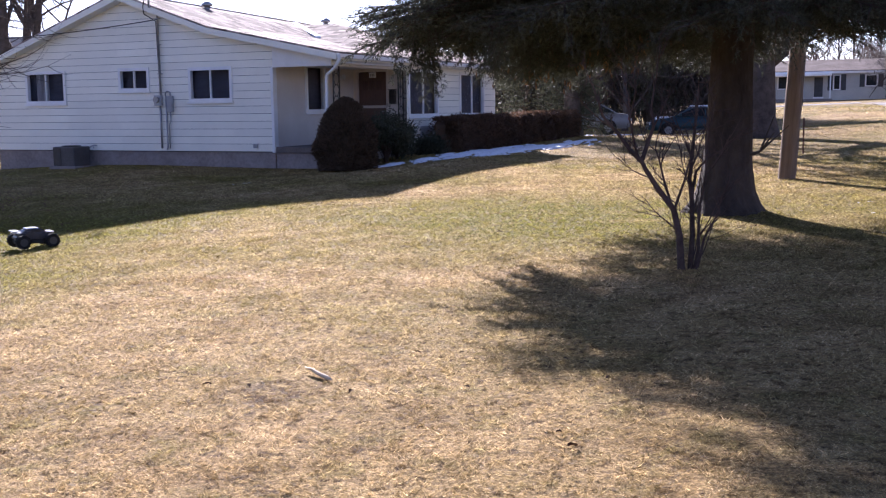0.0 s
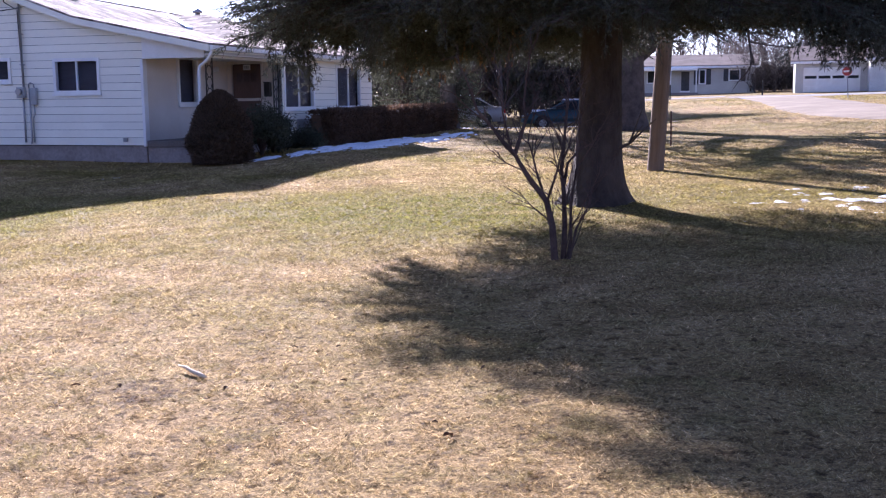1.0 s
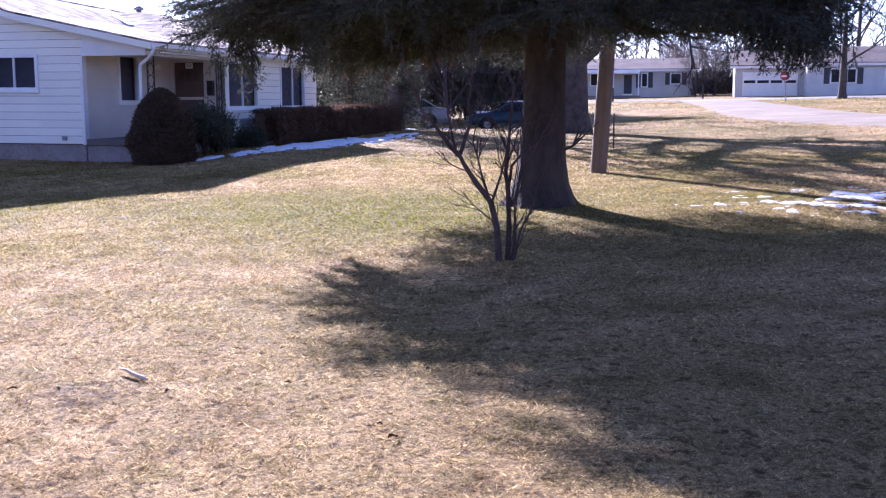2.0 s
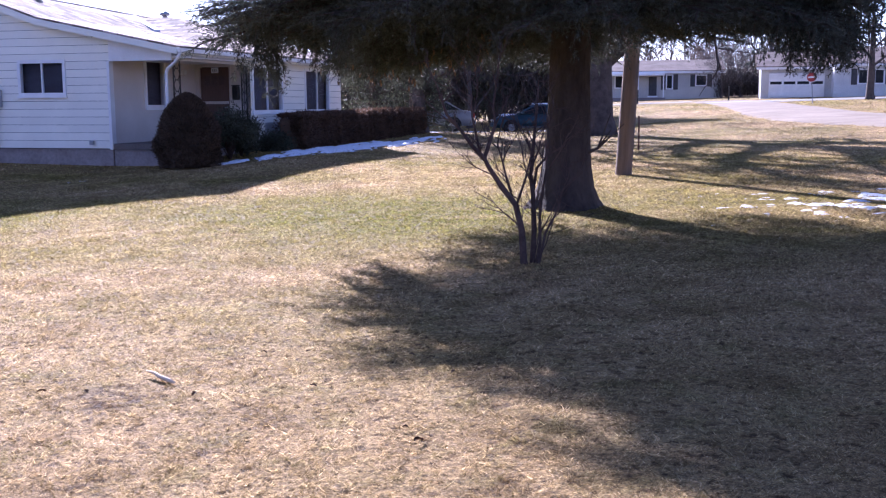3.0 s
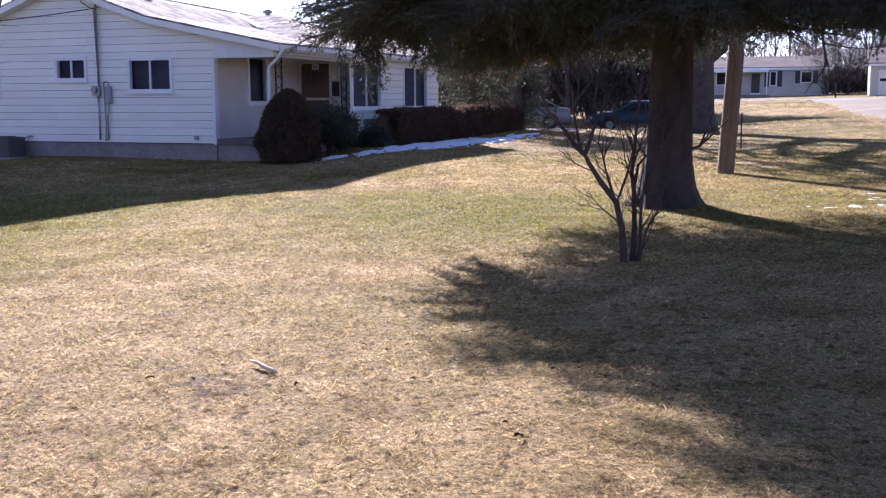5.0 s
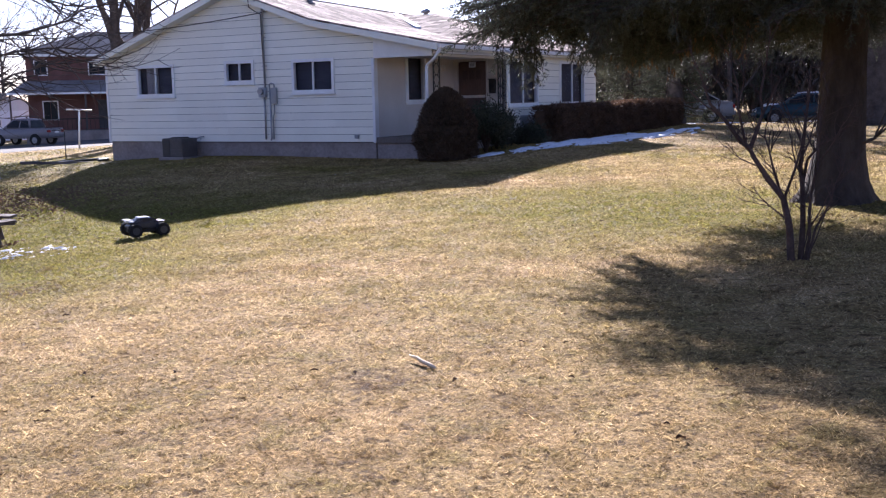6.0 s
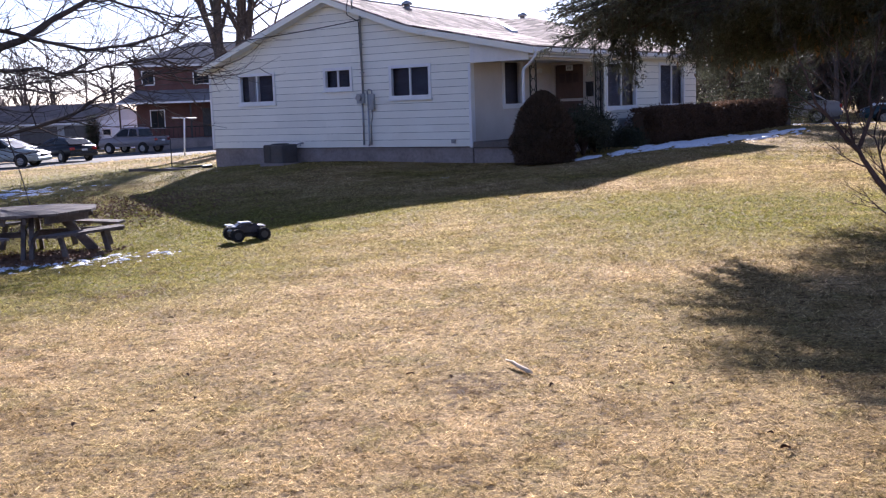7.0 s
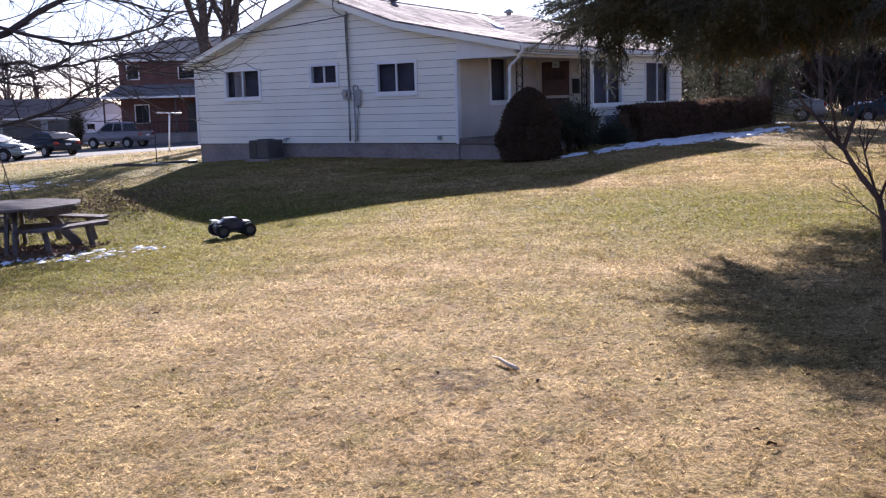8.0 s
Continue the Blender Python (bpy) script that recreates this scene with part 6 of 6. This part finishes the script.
def house_window(ob, u, z0, z1, w, shutters=False, y=0.0, panes=1):
    f = part("window", frame_ring(lambda a, o, z: (a, y - o, z), u - w / 2, u + w / 2, z0, z1, 0.08, 0.06, 0.001), TRIM, ob)
    step = (w - 0.16) / panes
    for i in range(panes):
        a = u - w / 2 + 0.08 + i * step
        part("pane", boxed(a + 0.02, a + step - 0.02, y - 0.03, y - 0.002, z0 + 0.08, z1 - 0.08), CAR_GLASS, f)
    if shutters:
        for s in (-1, 1):
            c = u + s * (w / 2 + 0.22)
            part("shutter", boxed(c - 0.19, c + 0.19, y - 0.05, y - 0.002, z0 - 0.03, z1 + 0.03, 0.01), SHUTTER, f)


def neighbours():
    # cream ranch house across the lawn
    h = plain_house("ranch_house", 30.27, 86.4, -21, 12.0, 8, 2.38, 0.95, CREAM_WALL, BROWN_ROOF, "distant cream ranch house with a brown roof")
    part("door", boxed(0.08, 0.74, -0.05, -0.002, 0.32, 1.90, 0.01), SHUTTER, h, "dark front door")
    part("door_sill", boxed(0.0, 0.82, -0.30, -0.06, 0.18, 0.31, 0.01), TRIM, h)
    part("porch_roof", boxed(-3.4, 1.42, -1.5, -0.36, 1.98, 2.20, 0.02), TRIM, h, "white porch beam")
    for u in (-3.3, -0.75, 1.33):
        part("porch_post", boxed(u - 0.05, u + 0.05, -1.46, -1.36, 0.0, 1.98), TRIM, h)
    part("step", boxed(-3.4, 1.5, -1.5, -0.31, -0.3, 0.16, 0.01), BLOCK, h)
    house_window(h, 1.80, 0.85, 2.08, 0.58, True)
    house_window(h, 4.40, 1.10, 2.05, 0.95, True)
    house_window(h, -2.3, 0.95, 2.05, 1.0)
    # white house with the garage
    g = plain_house("garage_house", 36.4, 71.2, -24, 5.6, 8, 2.2, 1.1, PALE_WALL, BROWN_ROOF, "white house wing with a wide garage door")
    d = part("garage_door", boxed(-2.25, 1.55, -0.05, -0.002, 0.0, 1.72, 0.01), TRIM, g, "white panelled garage door with a row of small windows")
    for r in range(4):
        for c in range(4):
            u, z = -2.20 + 0.93 * c, 0.03 + 0.415 * r
            if r == 2:
                part("pane", boxed(u + 0.05, u + 0.84, -0.062, -0.051, z + 0.08, z + 0.28), CAR_GLASS, d)
            else:
                part("panel", boxed(u + 0.05, u + 0.84, -0.062, -0.051, z + 0.05, z + 0.37, 0.004), TRIM, d)
    w = plain_house("garage_house", 45.3, 65.1, -24, 17.2, 8, 2.1, 1.15, PALE_WALL, BROWN_ROOF, "white house wing with black window shutters")
    house_window(w, -6.2, 0.66, 1.70, 1.75, True, 0.0, 3)
    house_window(w, -3.2, 1.05, 1.66, 0.65)
    house_window(w, 4.0, 0.66, 1.70, 1.2, True)
    # brick house with the porch
    b = plain_house("brick_house", -31.1, 75.9, 25, 13.0, 9, 5.7, 1.7, BRICK, DARK_ROOF, "two-storey red brick house with a full-width porch", 0.35, "x", 4.6)
    b.location.z += 0.55
    house_window(b, -5.5, 4.1, 5.2, 0.95, False, 0.0, 2)
    house_window(b, -1.5, 4.1, 5.1, 1.5, False, 0.0, 2)
    house_window(b, -5.0, 0.9, 2.3, 1.1, False, 0.0, 2)
    part("door", boxed(-1.7, -0.7, -0.05, -0.002, 0.2, 2.3, 0.01), SHUTTER, b)
    f = [(-7.8, -2.6, 2.75), (7.0, -2.6, 2.75), (6.4, -0.01, 3.65), (-6.5, -0.01, 3.65)]
    part("porch_roof", prism(bmesh.new(), [(a, c, e + 0.1) for a, c, e in f], f), DARK_ROOF, b)
    part("fascia", boxed(-7.8, 7.0, -2.64, -2.605, 2.72, 2.86), TRIM, b)
    part("porch_floor", boxed(-6.7, 6.7, -2.4, -0.01, -0.8, 0.15, 0.02), BLOCK, b)
    for u in (-7.6, -2.6, 2.2, 6.6):
        part("porch_post", boxed(u - 0.06, u + 0.06, -2.42, -2.30, 0.15, 2.75), BROWN_METAL, b)
    part("railing", boxed(-6.5, 6.5, -2.40, -2.34, 0.95, 1.02), IRON, b)
    for k in range(42):
        u = -6.4 + 0.31 * k
        part("baluster", boxed(u - 0.015, u + 0.015, -2.385, -2.355, 0.15, 0.95), IRON, b)
    # pale sheds and the low grey house down the street
    s = plain_house("white_shed", -44.2, 84.6, 27, 5.2, 5, 2.5, 1.2, SHED_WALL, DARK_ROOF, "small white building with two dark windows", 0.25, "y")
    house_window(s, -1.3, 1.2, 1.8, 0.8)
    house_window(s, 1.4, 1.2, 1.8, 0.8)
    part("door", boxed(-0.4, 0.5, -0.05, -0.002, 0.0, 1.1, 0.01), GREY_WALL, s)
    q = plain_house("grey_house", -53.5, 86.5, 30, 13.5, 7, 2.5, 1.5, GREY_WALL, BROWN_ROOF, "low grey house with brown garage doors")
    for u in (0.1, 3.9):
        part("garage_door", boxed(u - 1.6, u + 1.6, -0.06, -0.002, 0.0, 2.1, 0.01), FADED_METAL, q)
    house_window(q, -4.6, 1.0, 1.9, 1.2)


neighbours()


# ---------------------------------------------------------------- trees
def bare_tree(x, y, h, r, seed, label, limbs=9, depth=3, split=4, fork=0.35, spread=0.75, lean=(0, 0), name="bare_tree"):
    rng = np.random.default_rng(seed)
    tree = root(name, pose(x, y, grade(x, y)), label, "tree", "bare trees")
    top = np.array([lean[0], lean[1], h * 0.72])
    s = np.array([0, 0.02, 0.06, 0.2, 0.45, 0.75, 1.0])
    pts = top[None] * s[:, None] + np.array([[0, 0, -0.2]] + [[0, 0, 0]] * 6)
    pts[2:-1, :2] += rng.normal(scale=0.02 * h * 0.3, size=(4, 2)) * 0.4
    rad = r * np.array([1.55, 1.35, 1.1, 0.95, 0.75, 0.42, 0.16])
    bm = bmesh.new()
    tube(bm, [tuple(p) for p in pts], list(rad), 14)
    part("trunk", bm, BARE_BARK, tree)
    lines = []
    for i in range(limbs):
        t = fork + (0.98 - fork) * i / max(1, limbs - 1)
        j = np.searchsorted(s, t) - 1
        w = (t - s[j]) / (s[j + 1] - s[j])
        p = pts[j] * (1 - w) + pts[j + 1] * w
        a = i * 2.4 + rng.uniform(-0.5, 0.5)
        d = np.array([math.cos(a) * spread, math.sin(a) * spread, rng.uniform(0.35, 0.9)])
        d /= np.linalg.norm(d)
        grow(lines, p, d, h * rng.uniform(0.32, 0.46) * (1.1 - 0.35 * t), r * (0.42 if r < 0.4 else 0.58) * (1.15 - 0.6 * t), depth, rng, 0.22, 0.2, split, 5, 0.6)
    V, F = tube_arrays(lines)
    tagged(raw("crown", V, F, BARE_BARK, tree, "leafless branches and twigs"), kind="stuff")
    return tree


bare_tree(11.3, 37.5, 16, 0.5, 51, "massive leafless shade tree with a dark trunk", 28, 3, 5, 0.21, 1.2)
bare_tree(5.4, 43.9, 14, 0.33, 64, "dark leafless tree at the hedge's end", 16, 3, 4, 0.2, 0.9)
bare_tree(35.4, 60.4, 9, 0.22, 52, "slender leafless tree in front of a white house", 9, 3, 4, 0.3)
bare_tree(34.9, 81.8, 3.9, 0.06, 65, "low brown leafless bush in front of a distant house", 24, 3, 5, 0.06, 1.0)
bare_tree(36.9, 82.6, 5.2, 0.07, 66, "brown leafless bush beside a distant house", 26, 3, 5, 0.06, 0.9)
bare_tree(-22.9, 55.6, 19, 0.36, 53, "tall leafless tree rising behind the house", 14, 3, 4, 0.3, 0.4)
bare_tree(-22.5, 56.3, 19, 0.30, 54, "tall leafless many-trunked tree behind the house", 14, 3, 4, 0.25, 0.35, (1.2, 0))
bare_tree(-22.1, 56.0, 18, 0.25, 55, "tall leafless leaning tree behind the house", 12, 3, 4, 0.25, 0.35, (1.7, 0))
bare_tree(-52.0, 98.0, 13, 0.22, 56, "far leafless tree behind low houses", 10, 3, 4, 0.2, 0.5)
bare_tree(-47.5, 100.0, 14, 0.2, 57, "far leafless tree behind low houses", 10, 3, 4, 0.2, 0.5)
bare_tree(-61.0, 97.0, 12, 0.22, 58, "far leafless tree behind low houses", 10, 3, 4, 0.2, 0.5)
bare_tree(6.5, 58.0, 11, 0.2, 59, "leafless tree beyond parked cars", 10, 3, 4, 0.15, 0.6)
bare_tree(12.5, 62.0, 12, 0.22, 60, "leafless tree beyond parked cars", 10, 3, 4, 0.15, 0.6)
bare_tree(9.5, 55.0, 8, 0.14, 61, "slim leafless tree beyond parked cars", 9, 3, 4, 0.1, 0.6)
bare_tree(50.5, 84.0, 13, 0.25, 62, "leafless tree behind the white house", 10, 3, 4, 0.25, 0.6)
bare_tree(43.0, 90.0, 12, 0.25, 63, "leafless tree behind the white house", 10, 3, 4, 0.25, 0.6)


def overhanging_tree():
    """The big tree beside the picnic table whose low limbs hang into view."""
    x, y = -15.4, 16.4
    z0 = grade(x, y)
    tree = root("shade_tree", pose(x, y, z0), "big leafless shade tree with low drooping limbs", "tree")
    rng = np.random.default_rng(77)
    part("trunk", tubed([(0, 0, -0.2), (0, 0, 0.1), (0, 0, 1.2), (0.1, 0, 3.5), (0, 0.1, 6.5), (0, 0, 10)], [0.62, 0.5, 0.42, 0.36, 0.24, 0.06], 16), BARE_BARK, tree)
    lines = []
    def twig(p, d, L, r, more):
        """A long thin shoot that leaves at a slant, sags and turns up at its end."""
        out = d + rng.normal(scale=0.42, size=3)
        out /= np.linalg.norm(out)
        bow = rng.normal(scale=0.16, size=3)
        s = np.linspace(0, 1, 7)
        P = np.asarray(p) + out * (L * s)[:, None] + bow * (L * s ** 2)[:, None]
        P[:, 2] += L * (-0.30 * s + 0.42 * s ** 2.4) * rng.uniform(0.4, 1.2)
        lines.append((P, r * (1 - 0.8 * s), 4))
        if more:
            for i in (2, 3, 4, 5):
                twig(P[i], (P[i + 1] - P[i]) / np.linalg.norm(P[i + 1] - P[i]), L * rng.uniform(0.25, 0.5), r * 0.45, 0)
    limbs = [([(0.1, 0, 2.4), (1.6, 0.9, 2.75), (3.3, 2.0, 3.35), (4.5, 2.8, 4.2), (6.4, 3.4, 5.2)], 0.13),
             ([(0.1, 0, 2.3), (1.8, 1.2, 1.9), (3.2, 2.0, 1.75), (4.2, 2.6, 2.05), (5.1, 3.1, 2.7), (6.2, 3.6, 3.0)], 0.055),
             ([(0.1, 0, 3.1), (2.0, 1.3, 3.2), (3.4, 2.2, 3.05), (4.6, 2.9, 2.95), (5.3, 3.2, 3.15), (6.3, 3.7, 3.2)], 0.05),
             ([(0.1, 0, 3.6), (2.0, 1.0, 4.1), (3.6, 2.1, 3.75), (4.8, 2.6, 3.35), (5.9, 3.2, 3.55), (7.0, 3.8, 4.1)], 0.06)]
    limbs += [([(0, 0, 4.2), (1.5, 1.4, 5.0), (3.5, 2.9, 4.7), (5.2, 4.0, 4.3), (6.4, 4.6, 4.0)], 0.06),
             ([(0, 0, 4.4), (1.6, 0.4, 5.2), (3.9, 1.2, 5.6), (5.6, 1.8, 5.0), (6.9, 2.3, 4.5)], 0.07),
             ([(0, 0, 2.7), (1.2, 0.2, 2.9), (2.8, 1.0, 2.7), (3.8, 1.8, 2.7), (4.8, 2.5, 3.0)], 0.045),
             ([(0, 0, 5.0), (-1.8, -1.0, 6.2), (-4.0, -2.2, 6.6)], 0.10), ([(0, 0, 5.5), (-0.8, 2.4, 6.8), (-1.4, 4.6, 7.4)], 0.10),
             ([(0, 0, 5.0), (1.2, -2.2, 6.5), (2.0, -4.4, 6.9)], 0.09), ([(0, 0, 6.0), (1.5, 1.0, 7.8), (3.2, 1.4, 8.8)], 0.09)]
    for pts, r in limbs:
        P = np.array(pts, float)
        s = np.linspace(0, len(P) - 1, 4 * len(P))
        Q = np.stack([np.interp(s, np.arange(len(P)), P[:, i]) for i in range(3)], 1)
        for k in range(3):
            Q[1:-1] = (Q[:-2] + 2 * Q[1:-1] + Q[2:]) / 4
        Q[1:-1] += rng.normal(scale=0.025, size=Q[1:-1].shape)
        lines.append((Q, r * (1 - 0.78 * np.linspace(0, 1, len(Q))), 7))
        for k in range(3, len(Q) - 1):
            d = (Q[k + 1] - Q[k]) / np.linalg.norm(Q[k + 1] - Q[k])
            for e in range(2):
                twig(Q[k], d, rng.uniform(0.9, 2.3), 0.015, 1)
    V, F = tube_arrays(lines)
    tagged(raw("crown", V, F, BARE_BARK, tree, "long drooping leafless limbs and twigs"), kind="stuff")


overhanging_tree()


def pine(x, y, h, w, seed, label):
    rng = np.random.default_rng(seed)
    tree = root("pine_tree", pose(x, y, grade(x, y)), label, "tree")
    part("trunk", tubed([(0, 0, -0.2), (0, 0, h * 0.4), (0, 0, h)], [0.24, 0.18, 0.03], 10), BARK, tree)
    lines, C = [], []
    for i in range(70):
        z = h * (0.10 + 0.88 * i / 70)
        a = i * 2.4
        R = w * (1 - 0.75 * i / 70) * rng.uniform(0.6, 1.05)
        e = np.array([math.cos(a) * R, math.sin(a) * R, z + rng.uniform(-0.3, 0.5)])
        lines.append(([np.array([0, 0, z]), e * [0.5, 0.5, 1] + [0, 0, 0.1], e], [0.04, 0.03, 0.008], 4))
        for k in range(9):
            u = 0.3 + 0.75 * k / 9
            c = np.array([0, 0, z]) * (1 - u) + e * u + rng.normal(scale=0.18, size=3)
            C.append(c + rng.normal(scale=0.16, size=(26, 3)))
    V, F = tube_arrays(lines)
    tagged(raw("limb", V, F, BARK, tree), kind="stuff")
    C = np.concatenate(C)
    leafy("crown", tree, C, np.array([0, 0, 0.5]) + 0 * C, 0.16, 0.035, SHRUB_LEAF, seed, "tufts of long green needles")


pine(3.6, 45.0, 6.5, 2.4, 71, "bushy green pine beyond the hedge")
pine(5.6, 44.2, 5.0, 1.5, 72, "small bushy pine beyond the hedge")
pine(11.4, 58.5, 6.5, 2.6, 76, "broad dark pine behind the parked cars")
pine(15.6, 60.5, 6.0, 2.6, 77, "dark pine behind the parked cars")
pine(-46.4, 83.6, 2.3, 0.24, 73, "narrow dark evergreen beside a small white building")


def far_woods():
    rng = np.random.default_rng(91)
    lines = []
    for i in range(95):
        a = math.radians(rng.uniform(-44, 44))
        r = rng.uniform(115, 210)
        x, y = r * math.sin(a), r * math.cos(a)
        h = rng.uniform(6, 12)
        z = grade(x, y)
        p = np.array([x, y, z - 0.3])
        lines.append(([p, p + [0, 0, h * 0.4], p + [rng.uniform(-0.6, 0.6), 0, h]], [0.16, 0.12, 0.04], 4))
        for k in range(20):
            b = p + np.array([0, 0, h * rng.uniform(0.12, 0.85)])
            d = np.array([rng.normal(), rng.normal() * 0.5, rng.uniform(0.3, 1.3)])
            d /= np.linalg.norm(d)
            L = h * rng.uniform(0.2, 0.38)
            e = b + d * L
            lines.append(([b, (b + e) / 2 + [0, 0, 0.1 * L], e], [0.06, 0.045, 0.02], 3))
            for m in range(4):
                g = b + d * L * rng.uniform(0.4, 1)
                q = g + (d + rng.normal(scale=0.8, size=3)) * L * 0.4
                lines.append(([g, (g + q) / 2, q], [0.03, 0.025, 0.015], 3))
    V, F = tube_arrays(lines)
    tagged(raw("far_woods", V, F, BARE_BARK), "far line of leafless grey-brown trees", "woods", kind="stuff")
    n = 42000
    a = np.radians(rng.uniform(-55, 55, n))
    r = rng.uniform(120, 220, n)
    x, y = r * np.sin(a), r * np.cos(a)
    top = 2.2 + 1.6 * np.sin(a * 41) + 1.0 * np.sin(a * 97 + 1)
    C = np.stack([x, y, terrain(x, y) + np.abs(rng.normal(size=n)) * np.clip(top, 0.8, None) * 0.8], 1)
    leafy("far_brush", None, C, np.array([0, 0, 1.2]) + 0 * C, 1.1, 0.28, BRUSH, 92, "far band of grey-brown leafless brush")["category"] = "brush"


def thicket(name, x0, y0, x1, y1, deep, n, high, length, width, material, seed, label):
    """A dense band of saplings and undergrowth from one end to the other, with an uneven top."""
    rng = np.random.default_rng(seed)
    u = rng.random(n)
    x = x0 + (x1 - x0) * u + rng.normal(scale=deep * 0.33, size=n)
    y = y0 + (y1 - y0) * u + rng.normal(scale=deep, size=n)
    top = high * (1 + 0.16 * np.sin(x * 1.9) + 0.11 * np.sin(x * 4.3 + 1))
    C = np.stack([x, y, terrain(x, y) + rng.random(n) ** 0.8 * top], 1)
    leafy(name, None, C, np.array([0, 0, 1.6]) + 0 * C, length, width, material, seed + 1, label)["category"] = name


def hedgerow():
    """Unseen trees and scrub added behind the walker to darken what the windows reflect."""
    rng = np.random.default_rng(93)
    n = 30000
    a = np.radians(rng.uniform(75, 285, n))
    r = rng.uniform(42, 60, n)
    x, y = r * np.sin(a), r * np.cos(a)
    top = 7.0 + 1.8 * np.sin(a * 17) + 1.2 * np.sin(a * 43 + 1)
    C = np.stack([x, y, terrain(x, y) + rng.random(n) * top], 1)
    leafy("hedgerow", None, C, np.array([0, 0, 0.8]) + 0 * C, 1.3, 0.7, BRUSH, 94, "unseen row of dark scrub and trees added for window reflections")["category"] = "woods"


BRUSH = surface("winter_brush", (0.13, 0.105, 0.09), (0.22, 0.18, 0.155), 0.95, 0.05, 2.0, 0.0)
UNDERGROWTH = surface("dark_undergrowth", (0.045, 0.038, 0.034), (0.10, 0.085, 0.072), 0.95, 0.5, 4.0, 0.0)
far_woods()
thicket("thicket", 1.5, 61.5, 17.0, 59.5, 1.2, 17000, 4.6, 0.75, 0.10, UNDERGROWTH, 95, "dark thicket of leafless saplings and undergrowth")
thicket("brush", 35.6, 84.5, 39.6, 83.0, 0.5, 3800, 1.75, 0.45, 0.07, UNDERGROWTH, 97, "low dark brush between two distant houses")
thicket("brush", 37.0, 94.0, 46.5, 89.5, 1.6, 6500, 4.3, 0.9, 0.045, BRUSH, 99, "tall thin leafless brush behind distant houses")
hedgerow()


# ---------------------------------------------------------------- posts and signs
def stop_sign(x, y):
    s = root("stop_sign", pose(x, y, grade(x, y), 0, -4, -27), "red octagonal street sign on a thin metal post", "street sign")
    part("post", boxed(-0.03, 0.03, -0.02, 0.02, -0.2, 1.80), METAL, s)
    oc = [(0.31 * math.cos(radians(22.5 + 45 * k)), 1.52 + 0.31 * math.sin(radians(22.5 + 45 * k))) for k in range(8)]
    p = part("plate", prism(bmesh.new(), [(u, -0.035, z) for u, z in oc], [(u, -0.022, z) for u, z in oc]), TRIM, s, "white border")
    oc = [(0.28 * math.cos(radians(22.5 + 45 * k)), 1.52 + 0.28 * math.sin(radians(22.5 + 45 * k))) for k in range(8)]
    f = part("face", prism(bmesh.new(), [(u, -0.042, z) for u, z in oc], [(u, -0.0355, z) for u, z in oc]), SIGN_RED, s, "red face with a pale bar")
    part("bar", boxed(-0.20, 0.20, -0.048, -0.0425, 1.47, 1.57), TRIM, s)


SIGN_RED = surface("sign_red", (0.30, 0.03, 0.03), (0.40, 0.05, 0.045), 0.4, 3.0, 30.0, 0.0)
stop_sign(30.6, 58.4)

RUSTY = surface("rusty_steel", (0.10, 0.05, 0.035), (0.18, 0.09, 0.06), 0.8, 8.0, 60.0, 0.3, 0.002)


def simple_post(name, x, y, h, w, material, label, category):
    ob = part(name, boxed(-w / 2, w / 2, -w / 2, w / 2, -0.2, h, w * 0.15), material)
    ob.matrix_world = pose(x, y, grade(x, y), 1, -1, 12)
    return tagged(ob, label, category)


simple_post("marker_stake", 9.50, 27.7, 0.95, 0.034, RUSTY, "thin rusty metal stake standing in the lawn", "stake")
simple_post("marker_stake", 24.0, 70.5, 1.0, 0.09, IRON, "short dark post beside a distant lawn", "stake")
simple_post("marker_stake", 30.2, 69.5, 1.0, 0.09, IRON, "short dark post beside a distant lawn", "stake")


def clothes_post(x, y):
    p = root("clothes_line_post", pose(x, y, grade(x, y), 0, 3, 25), "rusty metal clothes-line post with a crossbar", "clothes post")
    part("upright", tubed([(0, 0, -0.2), (0, 0, 2.05)], 0.045, 8), TRIM, p)
    part("crossbar", tubed([(-0.65, 0, 2.06), (0.65, 0, 2.06)], 0.04, 8), TRIM, p)
    for u in (-0.55, -0.2, 0.2, 0.55):
        part("hook", tubed([(u, -0.03, 2.1), (u, -0.03, 2.16), (u, 0.03, 2.16)], 0.012, 5), METAL, p)


clothes_post(-24.7, 54.1)


def wire_hoop(x, y):
    p = root("garden_stake", pose(x, y, grade(x, y), 0, 0, 20), "thin metal garden stake with a bent wire hook", "stake")
    part("rod", tubed([(0, 0, -0.1), (0, 0, 1.05)], 0.02, 6), IRON, p)
    part("hook", tubed([(0, 0, 1.04), (0.0, 0, 1.12), (-0.12, 0, 1.16), (-0.45, 0, 1.15)], 0.014, 6), IRON, p)


wire_hoop(-18.05, 38.3)


def drain_hose():
    x, y = house_to_world(-11.9, -0.1)
    pts = []
    for u, v in ((0, 0.1), (-0.15, -0.1), (-0.5, 0.15), (-0.9, 0.9), (-1.5, 1.2), (-2.4, 0.8), (-3.2, 0.9)):
        a, b = house_to_world(-11.85 + u, -0.15 + v)
        pts.append((a, b, grade(a, b) + 0.06))
    ob = part("drain_hose", tubed(pts, 0.045, 8), IRON)
    tagged(ob, "black drain hose curving over the lawn from a corner", "hose")
    bm = boxed(-1.6, 1.6, -0.07, 0.07, 0.0, 0.09, 0.01)
    ob = part("edging_board", bm, OLD_WOOD)
    a, b = house_to_world(-14.6, 0.4)
    ob.matrix_world = pose(a, b, grade(a, b) + 0.0, 0, 0, -14)
    tagged(ob, "pale weathered edging board lying on the lawn", "board")


drain_hose()
